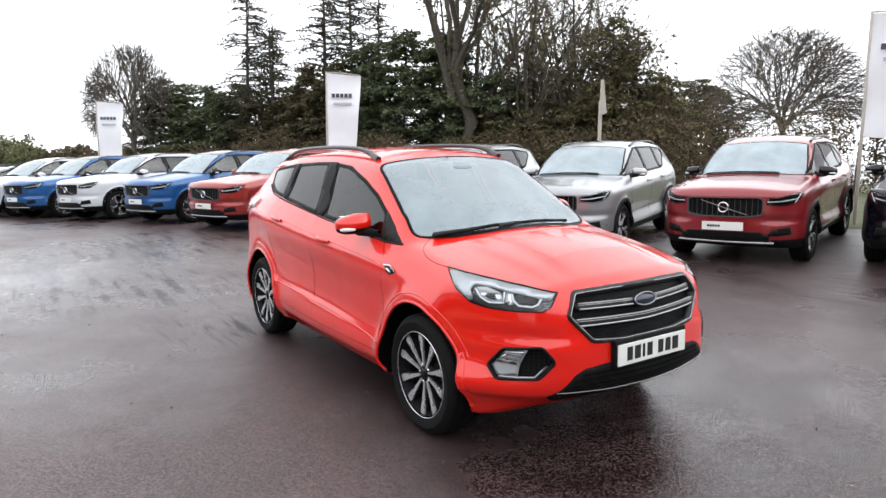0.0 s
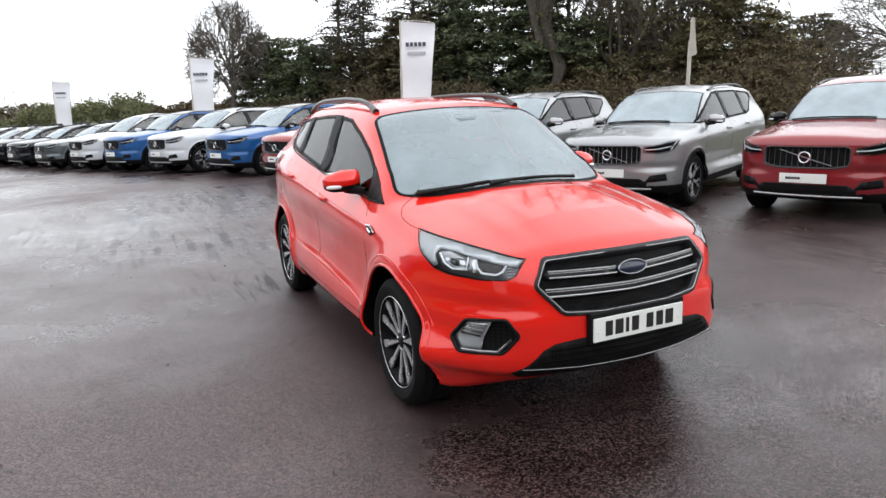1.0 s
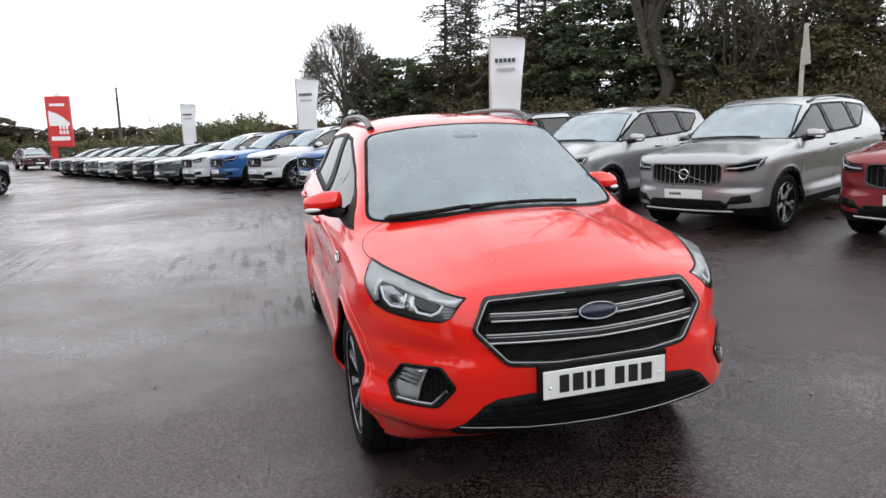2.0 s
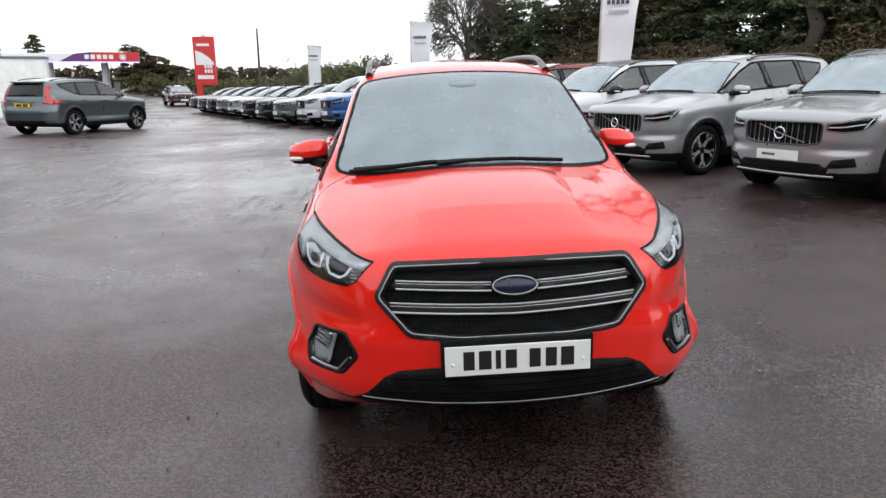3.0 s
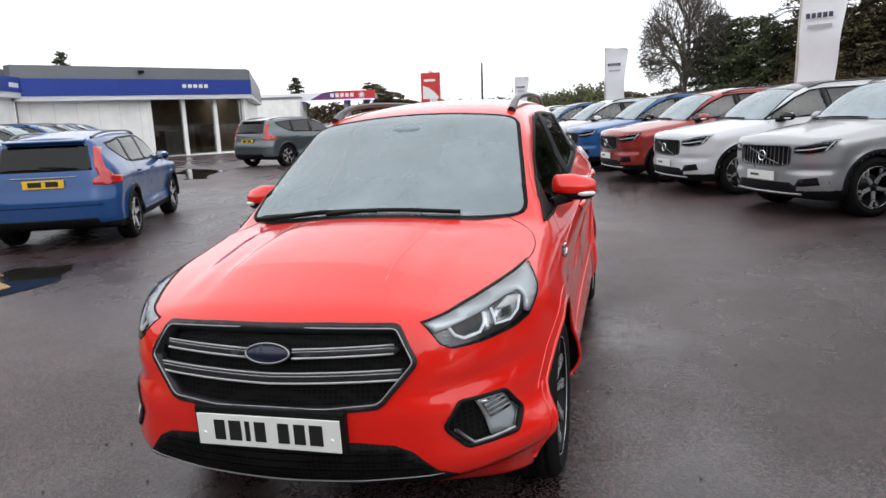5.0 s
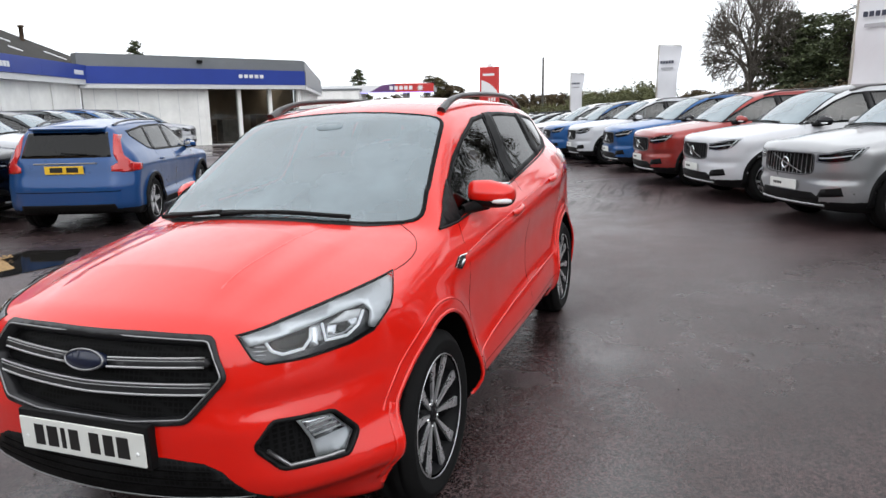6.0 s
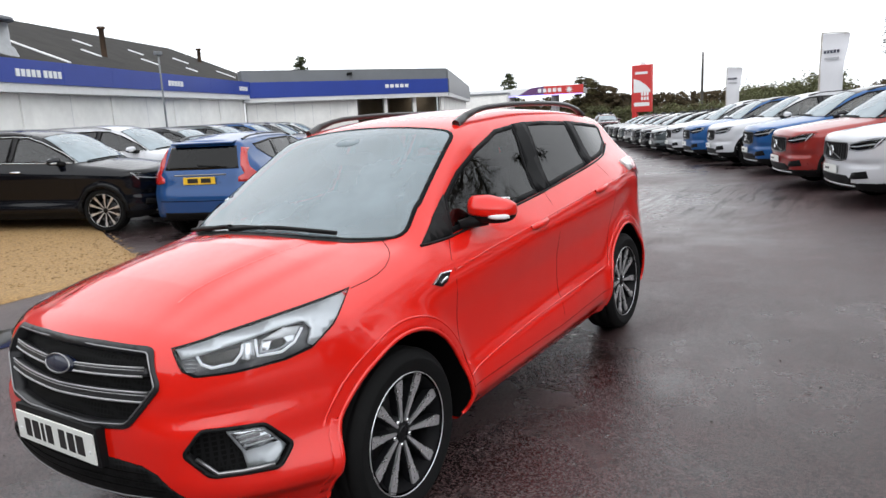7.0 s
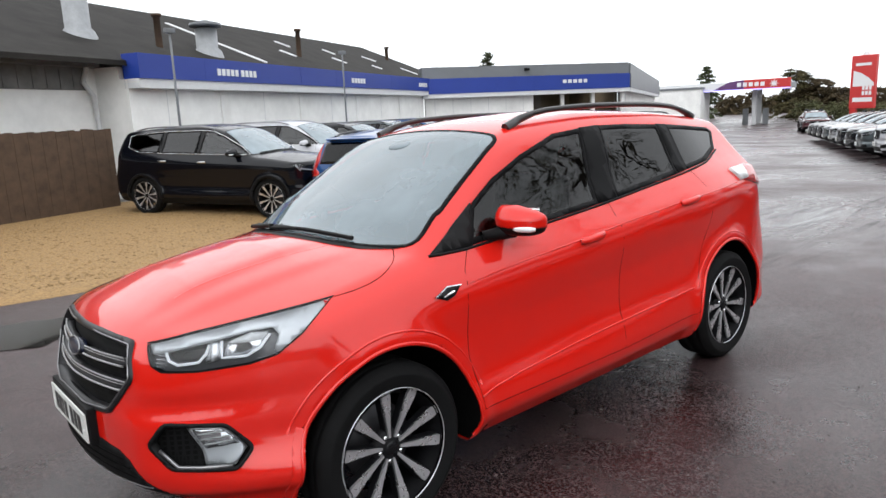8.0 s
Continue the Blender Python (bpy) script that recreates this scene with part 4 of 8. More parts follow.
HERO = dict(
    hub=0.345, wells=((1.345, 0.418), (-1.345, 0.418)), flare=0.020, edge=0.35, round=0.06, plan=(0.27, 2.95, 0.5),
    nose_x=2.28, tail_x=-2.27, low=0.2, high=1.68, seal=0.024,
    sides=[
        [(2.3, 0.80, 0.16), (-2.3, 0.80, 0.16)],
        [(2.3, 0.82, 0.24), (1.0, 0.83, 0.24), (-2.3, 0.82, 0.24)],
        [(2.3, 0.900, 0.36), (1.35, 0.905, 0.34), (1.0, 0.892, 0.33), (0, 0.892, 0.33), (-1.0, 0.885, 0.35), (-1.7, 0.855, 0.37), (-2.0, 0.79, 0.375), (-2.3, 0.62, 0.38)],
        [(2.3, 0.882, 0.50), (1.35, 0.900, 0.45), (1.0, 0.892, 0.43), (0, 0.892, 0.475), (-1.0, 0.890, 0.535), (-1.7, 0.86, 0.55), (-2.0, 0.795, 0.56), (-2.3, 0.62, 0.57)],
        [(2.3, 0.878, 0.60), (1.35, 0.885, 0.55), (1.0, 0.870, 0.52), (0, 0.862, 0.56), (-1.0, 0.872, 0.62), (-1.7, 0.845, 0.64), (-2.0, 0.785, 0.65), (-2.3, 0.62, 0.66)],
        [(2.3, 0.875, 0.72), (1.35, 0.882, 0.71), (1.0, 0.866, 0.70), (0, 0.858, 0.74), (-1.0, 0.872, 0.80), (-1.7, 0.835, 0.82), (-2.0, 0.77, 0.82), (-2.3, 0.61, 0.82)],
        [(2.3, 0.84, 0.84), (1.5, 0.862, 0.86), (1.0, 0.866, 0.905), (0, 0.884, 0.985), (-1.0, 0.892, 1.075), (-1.7, 0.825, 1.09), (-2.0, 0.755, 1.085), (-2.3, 0.60, 1.08)],
        [(2.3, 0.72, 0.96), (1.5, 0.80, 0.985), (1.0, 0.80, 1.04), (0, 0.825, 1.09), (-1.0, 0.83, 1.17), (-1.7, 0.765, 1.20), (-2.3, 0.64, 1.20)],
        [(2.3, 0.60, 1.10), (1.0, 0.725, 1.16), (0, 0.745, 1.21), (-1.0, 0.755, 1.26), (-1.7, 0.67, 1.29), (-2.3, 0.58, 1.29)],
        [(2.3, 0.40, 1.48), (1.0, 0.575, 1.48), (0.3, 0.60, 1.52), (-1.0, 0.60, 1.53), (-1.7, 0.53, 1.49), (-2.3, 0.45, 1.45)],
        [(2.3, 0.30, 1.75), (0.3, 0.42, 1.75), (-1.0, 0.42, 1.75), (-2.3, 0.32, 1.70)],
    ],
    top=[(2.45, 0.60), (2.30, 0.835), (2.20, 0.905), (2.13, 0.942), (2.0, 0.982), (1.7, 1.052), (1.4, 1.098), (1.27, 1.115), (1.0, 1.262), (0.70, 1.420), (0.45, 1.545), (0.25, 1.597), (0.0, 1.627), (-0.4, 1.646), (-0.9, 1.634), (-1.5, 1.592), (-2.0, 1.528), (-2.4, 1.455)],
    shift=[(2.3, 0.16), (1.5, 0.20), (1.2, 0.32), (0.8, 0.22), (0.4, 0.08), (0.1, 0.0), (-2.3, 0.0)],
    camber=[(2.3, 0.10), (1.6, 0.14), (1.2, 0.10), (0.8, 0.06), (0.4, 0.10), (0.0, 0.13), (-2.3, 0.15)],
    ridges=((0.30, 0.36, 0.020, 0.017), (0.52, 0.47, 0.020, 0.013)),
    nose=[(0.1, 2.02), (0.27, 2.10), (0.345, 2.17), (0.40, 2.245), (0.48, 2.262), (0.60, 2.262), (0.75, 2.235), (0.85, 2.205), (0.93, 2.165), (1.1, 2.05)],
    tail=[(0.1, -2.1), (0.3, -2.18), (0.45, -2.24), (0.65, -2.245), (0.85, -2.20), (1.0, -2.15), (1.2, -2.07), (1.45, -1.95), (1.7, -1.86)],
    floor=[(2.3, 0.345), (2.05, 0.305), (1.75, 0.225), (1.0, 0.22), (-1.7, 0.22), (-2.3, 0.32)],
    dents=((-1.45, 0.96, 0.28, 0.09, -0.012), (2.02, 0.70, 0.25, 0.05, -0.014)),
    cheek=0.38,
    scoops=((0.68, 0.690, 0.17, 0.040, -0.024),),
    panes=dict(front_window=[(0.83, 1.068), (0.37, 1.103), (-0.09, 1.142), (-0.20, 1.528), (0.04, 1.510), (0.33, 1.425), (0.555, 1.333), (0.735, 1.228)],
               rear_window_side=[(-0.25, 1.157), (-0.90, 1.228), (-0.93, 1.518), (-0.62, 1.533), (-0.36, 1.536)],
               rear_quarter_window=[(-1.0, 1.242), (-1.29, 1.272), (-1.548, 1.332), (-1.69, 1.443), (-1.64, 1.471), (-1.02, 1.515)]),
    dark_panes=("rear_window_side", "rear_quarter_window"),
    screen_at=(29.0, 1.27, 1.115), screen=rounded([(-0.715, 0.165), (-0.5, 0.07), (-0.25, 0.015), (0, 0.0), (0.25, 0.015), (0.5, 0.07), (0.715, 0.165), (0.585, 0.972), (0.3, 0.992), (0, 0.997), (-0.3, 0.992), (-0.585, 0.972)], 0.085, 4),
    back_glass=[(-0.50, 1.18), (0.50, 1.18), (0.46, 1.46), (-0.46, 1.46)],
    doors=(0.94, -0.16, -1.02), sill=0.40, belt=1.1, cowl=1.16, bonnet_z=0.90, bonnet_y=0.72, bumper=1.72,
    cuts=(("front", offset_poly(GRILLE, 0.003)), ("slant", offset_poly(FOG, -0.002)), ("slant", offset_poly(HEAD, -0.001))),
)


def lamp_unit(root, shell, sign, poly, brow, guides, rings, plane, inside_m, name="headlamp"):
    """A headlamp: dark housing behind, a pale upper band painted for the sky's reflection, glowing light guides, lens
    cups and a clear cover.
    """
    lamp = new(name)
    lamp.empty_display_size = 0.05
    lamp.parent = root
    lamp["label"] = "clear headlamp with a pale upper band and bright light guides"
    part("lamp_housing", shell.patch(offset_poly(poly, -0.014), plane, -0.030, 0.04, 0.0), inside_m, lamp)
    part("lamp_rim", shell.patch(offset_poly(poly, -0.0018), plane, 0.0018, 0.025, 0.03, offset_poly(poly, 0.0022)), BLACK_TRIM, lamp)
    if brow:
        part("lamp_band", shell.patch(brow, plane, -0.0035, 0.025, 0.012), LAMP_SHEEN, lamp)
    for (u, v, r) in rings:
        part("lamp_cup", shell.patch(ellipse(u, v, r, r, 18), plane, -0.020, 0.03, 0.012), LAMP_IN, lamp)
        part("lamp_bulb_lens", shell.patch(ellipse(u, v, r * 0.55, r * 0.55, 14), plane, -0.012, 0.03, 0.012), GLOSS_BLACK, lamp)
    for g in guides:
        strip(shell, dense_line(g, 0.02), plane, 0.0052, -0.008, "light_guide", GUIDE_GLOW, lamp)
    part("lamp_cover", shell.patch(offset_poly(poly, 0.003), plane, 0.0030, 0.025), LENS, lamp).visible_shadow = False
    return lamp


def build_hero(m):
    root = empty("crossover_car", m, "bright red five-door crossover car, wet with rain, parked on wet tarmac", "car")
    s = HERO
    shell = build_body(root, s, 0.022, RED)
    for x in (1.345, -1.345):
        for y in (0.758, -0.758):
            add_wheel(root, x, y, 0.345, 0.347, 0.248, 0.225, "double", ALLOY)
    cabin(root, s, 1.12, 1.04, 0.10, -0.80, 0.62)
    fp = front_plane()
    # grille
    grille = new("grille")
    grille.empty_display_size = 0.05
    grille.parent = root
    grille["label"] = "black mesh grille with a satin frame and two ribbed bars"
    part("grille_mesh", shell.patch(offset_poly(GRILLE, -0.012), fp, -0.040, 0.05), MESH, grille)
    part("grille_frame", shell.patch(offset_poly(GRILLE, -0.006), fp, 0.008, 0.05, 0.055, offset_poly(GRILLE, 0.012)), FRAME_M, grille, "dark satin metal surround")
    strip(shell, offset_poly(GRILLE, 0.010), fp, 0.0032, 0.009, "grille_edge", SATIN, grille, "thin bright edge", True)
    for sg in (1, -1):
        bar = [(0.082 * sg, 0.838), (0.42 * sg, 0.847), (0.440 * sg, 0.829), (0.425 * sg, 0.818), (0.082 * sg, 0.808)]
        part("grille_bar", shell.patch(bar, fp, -0.004, 0.06, 0.03), BAR_DARK, grille)
        for z0, z1, r in ((0.8375, 0.8465, 0.0034), (0.8295, 0.838, 0.0016), (0.8095, 0.819, 0.0040)):
            strip(shell, dense_line([(0.082 * sg, z0), (0.42 * sg, z1)]), fp, r, -0.003, "bar_trim", SATIN_PALE, grille)
    bar = [(-0.455, 0.771), (0, 0.762), (0.455, 0.771), (0.430, 0.738), (0, 0.729), (-0.430, 0.738)]
    part("grille_bar", shell.patch(bar, fp, -0.004, 0.06, 0.03), BAR_DARK, grille)
    for dz, r in ((0.0, 0.0034), (-0.010, 0.0016), (-0.032, 0.0042)):
        strip(shell, dense_line([(-0.445, 0.770 + dz), (0, 0.761 + dz), (0.445, 0.770 + dz)]), fp, r, -0.003, "bar_trim", SATIN_PALE, grille)
    badge = part("badge", shell.patch(ellipse(0, 0.824, 0.079, 0.030), fp, 0.012, 0.03, 0.03), BADGE, grille, "plain blue oval badge")
    strip(shell, ellipse(0, 0.824, 0.079, 0.030), fp, 0.0034, 0.012, "badge_rim", SATIN, badge, "", True, 8)
    # lower intake, lip and plate
    lower = [(-0.60, 0.392), (-0.545, 0.425), (-0.475, 0.498), (-0.42, 0.524), (-0.30, 0.538), (0.30, 0.538), (0.42, 0.524), (0.475, 0.498), (0.545, 0.425), (0.60, 0.392), (0.55, 0.355), (0.3, 0.348), (-0.3, 0.348), (-0.55, 0.355)]
    part("lower_intake", shell.patch(lower, fp, 0.004, 0.05, 0.01), MESH, root, "black mesh lower intake")
    for k in range(3):
        z = 0.44 + 0.028 * k
        w = 0.50 - 0.03 * k
        strip(shell, dense_line([(-w, z), (w, z)]), fp, 0.003, 0.003, "intake_slat", LINER, root)
    strip(shell, dense_line([(-0.56, 0.412), (-0.3, 0.397), (0, 0.392), (0.3, 0.397), (0.56, 0.412)]), fp, 0.0026, 0.005, "bumper_lip", SATIN, root, "thin bright bumper lip")
    plate(root, shell, 0, 0.574, 0.52, 0.111, PLATE_W, 1, [(-0.195, -0.155), (-0.14, -0.095), (-0.08, -0.062), (-0.045, -0.005), (0.04, 0.08), (0.098, 0.138), (0.153, 0.20)], 0.012)
    for y in (-0.232, 0.232):
        p = [o for o in root.children if o.name.startswith("number_plate")][-1]
        v, f = lathe([(0.0, 0.0035), (0.005, 0.003), (0.007, 0.0)], 12)
        o = raw("plate_screw", v, f, PAPER, p)
        o.matrix_basis = pose(0.007, y, -0.012, 0, 0, -90)
    for sg, pl in ((1, SLANT[0]), (-1, SLANT[1])):
        brow = [(-1.118, 0.901), (-0.98, 0.926), (-0.80, 0.949), (-0.62, 0.970), (-0.532, 0.981), (-0.602, 0.899), (-0.676, 0.846), (-0.692, 0.856), (-0.676, 0.905), (-0.700, 0.934), (-0.78, 0.930), (-0.90, 0.908), (-1.03, 0.886), (-1.10, 0.876)]
        guides = ([(-1.050, 0.880), (-1.036, 0.854), (-1.005, 0.838), (-0.935, 0.842), (-0.910, 0.868), (-0.902, 0.898)], [(-0.862, 0.906), (-0.858, 0.850), (-0.780, 0.847), (-0.735, 0.870), (-0.706, 0.912)])
        lamp = lamp_unit(root, shell, sg, HEAD, brow, guides, ((-0.975, 0.868, 0.027),), pl, LAMP_DARK)
        part("lamp_pocket", shell.patch([(-1.042, 0.884), (-1.028, 0.860), (-1.000, 0.846), (-0.938, 0.849), (-0.916, 0.872), (-0.908, 0.902), (-0.975, 0.898)], pl, -0.0155, 0.03, 0.008), GLOSS_BLACK, lamp, "dark lamp pocket")
        part("lamp_column", shell.patch([(-0.902, 0.906), (-0.868, 0.911), (-0.862, 0.850), (-0.880, 0.838), (-0.915, 0.836), (-0.905, 0.866)], pl, -0.0135, 0.03, 0.010), LAMP_IN, lamp, "bright column between the reflectors")
        part("lamp_mirror", shell.patch([(-0.842, 0.899), (-0.770, 0.924), (-0.712, 0.919), (-0.728, 0.897), (-0.790, 0.893)], pl, -0.0065, 0.03, 0.006), LENS_WHITE, lamp)
        part("lamp_prism", shell.patch([(-0.855, 0.850), (-0.842, 0.898), (-0.770, 0.922), (-0.712, 0.918), (-0.738, 0.872), (-0.785, 0.850)], pl, -0.014, 0.03, 0.012), LAMP_IN, lamp, "bright faceted reflector")
        part("lamp_bulb_lens", shell.patch([(-0.818, 0.862), (-0.810, 0.890), (-0.775, 0.898), (-0.760, 0.878), (-0.785, 0.862)], pl, -0.008, 0.03, 0.01), GLOSS_BLACK, lamp)
        for k in range(4):
            z = 0.832 + 0.013 * k
            strip(shell, dense_line([(-1.100 + 0.004 * k, z + 0.004), (-1.058 + 0.004 * k, z)]), pl, 0.0022, -0.016, "lamp_rib", LAMP_IN, lamp)
        fog = new("fog_lamp")
        fog.empty_display_size = 0.05
        fog.parent = root
        part("fog_recess", shell.patch(offset_poly(FOG, -0.016), pl, -0.030, 0.04), MESH, fog, "black mesh recess")
        part("fog_surround", shell.patch(offset_poly(FOG, -0.008), pl, 0.006, 0.03, 0.045, offset_poly(FOG, 0.004)), BLACK_TRIM, fog)
        lampo = [(-0.985, 0.626), (-0.868, 0.612), (-0.800, 0.535), (-0.836, 0.486), (-0.930, 0.490), (-0.940, 0.545)]
        # pale colour in place of the reflector's own bright reflection
        part("fog_reflector", shell.patch(lampo, pl, -0.012, 0.03, 0.015), LAMP_SHEEN, fog)
        part("fog_facet", shell.patch([(-0.972, 0.618), (-0.872, 0.606), (-0.822, 0.552), (-0.930, 0.546)], pl, -0.006, 0.03, 0.008), CHROME, fog, "bright faceted reflector")
        for k in range(3):
            z = 0.560 + 0.018 * k
            strip(shell, dense_line([(-0.936 - 0.010 * k, z), (-0.838 - 0.014 * k, z + 0.004)]), pl, 0.003, -0.005, "lamp_rib", LENS_WHITE, fog)
        part("fog_lens", shell.patch(lampo, pl, 0.001, 0.04, 0.01), LENS, fog).visible_shadow = False
        strip(shell, dense_line([(-1.085, 0.553), (-1.022, 0.492), (-0.945, 0.487), (-0.842, 0.484)]), pl, 0.007, 0.002, "fog_trim", SATIN, fog)
        sp = side_plane(sg)
        part("mirror_sail", shell.patch([(1.045, 1.057), (0.812, 1.064), (0.728, 1.240)], sp, 0.0052, 0.05, 0.011), BLACK_TRIM, root, "black triangular mirror base")
        part("pillar_trim", shell.patch([(-0.085, 1.142), (-0.255, 1.157), (-0.365, 1.538), (-0.195, 1.530)], sp, 0.0055, 0.06, 0.01), SEAL_M, root, "black door pillar")
        part("pillar_trim", shell.patch([(-0.895, 1.228), (-1.005, 1.242), (-1.025, 1.516), (-0.925, 1.520)], sp, 0.0055, 0.06, 0.01), SEAL_M, root, "black door pillar")
        strip(shell, dense_line([(1.045, 1.056), (0.85, 1.058), (0.37, 1.096), (-0.09, 1.135), (-0.90, 1.22), (-1.29, 1.265), (-1.56, 1.325)]), sp, 0.006, 0.003, "waist_trim", BLACK_TRIM, root)
        part("side_badge", shell.patch([(1.10, 0.905), (1.03, 0.936), (0.955, 0.932), (0.995, 0.897), (1.04, 0.883)], sp, 0.006, 0.04, 0.01), GLOSS_BLACK, root, "black and chrome side badge")
        strip(shell, dense_line([(1.098, 0.905), (1.03, 0.934), (0.957, 0.930)]), sp, 0.004, 0.008, "badge_trim", CHROME, root)
        strip(shell, dense_line([(1.06, 0.899), (1.00, 0.912)]), sp, 0.007, 0.008, "badge_bar", CHROME, root)
        gap(root, shell, sg, [(0.85, 1.055), (0.905, 0.98), (0.925, 0.88), (0.940, 0.62), (0.912, 0.49), (0.90, 0.385), (0.80, 0.378)])
        gap(root, shell, sg, [(-0.165, 1.142), (-0.170, 0.9), (-0.165, 0.6), (-0.155, 0.38)])
        gap(root, shell, sg, [(-1.03, 1.24), (-1.09, 1.10), (-1.07, 0.92), (-0.985, 0.75), (-0.93, 0.58), (-0.90, 0.40)])
        gap(root, shell, sg, [(0.80, 0.378), (-0.155, 0.375), (-0.90, 0.40)])
        strip(shell, dense_line([(0.905, 0.438), (0.645, 0.468), (0.24, 0.498), (0.076, 0.508), (-0.80, 0.549), (-0.88, 0.553)]), sp, 0.0062, -0.0025, "sill_crease", RED, root, "sharp crease along the lower door")
        strip(shell, dense_line([(0.90, 0.929), (0.60, 0.963), (0.17, 0.998), (-0.21, 1.034), (-0.8, 1.084), (-1.5, 1.12)]), sp, 0.0045, -0.0022, "shoulder_crease", RED, root, "crease along the shoulder")
        strip(shell, dense_line([(1.93, 0.324 * sg), (1.77, 0.322 * sg), (1.48, 0.335 * sg), (1.25, 0.355 * sg)]), top_plane(), 0.006, -0.0047, "bonnet_crease", RED, root, "raised crease along the bonnet")
        corner = [(1.50, 0.768), (1.42, 0.776), (1.345, 0.776), (1.285, 0.768), (1.235, 0.750), (1.19, 0.722), (1.155, 0.688), (1.125, 0.645), (1.10, 0.60)]
        strip(shell, dense_line([(a, b * sg) for a, b in corner]), top_plane(), 0.0026, -0.0012, "bonnet_line", SEAM, root)
        door_handle(root, shell, sg, 0.08, 1.0, 5, RED)
        door_handle(root, shell, sg, -0.83, 1.082, 6, RED)
        door_mirror(root, 0.615, 0.885, 1.158, sg, RED)
        roof_rail(root, shell, sg, 0.30, -1.60, 0.53, 0.47, 0.048, RAIL)
        for x in (1.345, -1.345):
            arch_lip(root, shell, sg, x, 0.427, RED, 0.345)
        turn = np.linspace(-0.08, 0.52, 14)
        band = [(1.345 + r * math.cos(a), 0.345 + r * math.sin(a)) for r, way in ((0.458, turn), (0.419, turn[::-1])) for a in way]
        part("arch_flange", shell.patch(band, sp, 0.0032, 0.015, 0.008), RED, root)
        tail = new("tail_lamp")
        tail.empty_display_size = 0.05
        tail.parent = root
        part("tail_lens", shell.patch([(-1.60, 1.195), (-1.78, 1.215), (-2.02, 1.17), (-2.05, 1.04), (-1.80, 1.09), (-1.64, 1.125)], sp, 0.014, 0.05, 0.02), TAIL, tail)
        part("tail_tip", shell.patch([(-1.49, 1.203), (-1.60, 1.205), (-1.72, 1.21), (-1.70, 1.13), (-1.575, 1.125)], sp, 0.018, 0.04, 0.02), LENS_WHITE, tail, "clear lamp tip")
    # screen furniture
    scr = screen_plane(*s["screen_at"])
    part("sensor_housing", shell.patch(rounded([(-0.060, 0.845), (0.060, 0.845), (0.085, 0.800), (0.05, 0.770), (-0.05, 0.770), (-0.085, 0.800)], 0.02, 3), scr, 0.0025, 0.04, 0.001), SENSOR, root, "dark sensor housing behind the windscreen")
    strip(shell, dense_line([(-0.60, 0.135), (-0.40, 0.085), (-0.20, 0.055), (0.05, 0.042)]), scr, 0.010, 0.016, "wiper_blade", BLACK_TRIM, root)
    strip(shell, dense_line([(-0.20, 0.030), (0.0, 0.045), (0.25, 0.06), (0.42, 0.085)]), scr, 0.010, 0.016, "wiper_blade", BLACK_TRIM, root)
    strip(shell, dense_line([(-0.62, 0.105), (-0.40, 0.06), (-0.20, 0.04)]), scr, 0.012, 0.024, "wiper_arm", BLACK_TRIM, root)
    part("scuttle", shell.patch([(-0.66, 0.135), (-0.5, 0.045), (-0.25, -0.012), (0, -0.028), (0.25, -0.012), (0.5, 0.045), (0.66, 0.135), (0.5, 0.085), (0.25, 0.03), (0, 0.015), (-0.25, 0.03), (-0.5, 0.085)], scr, 0.002, 0.05), BLACK_TRIM, root, "black plastic scuttle panel")
    return root, shell


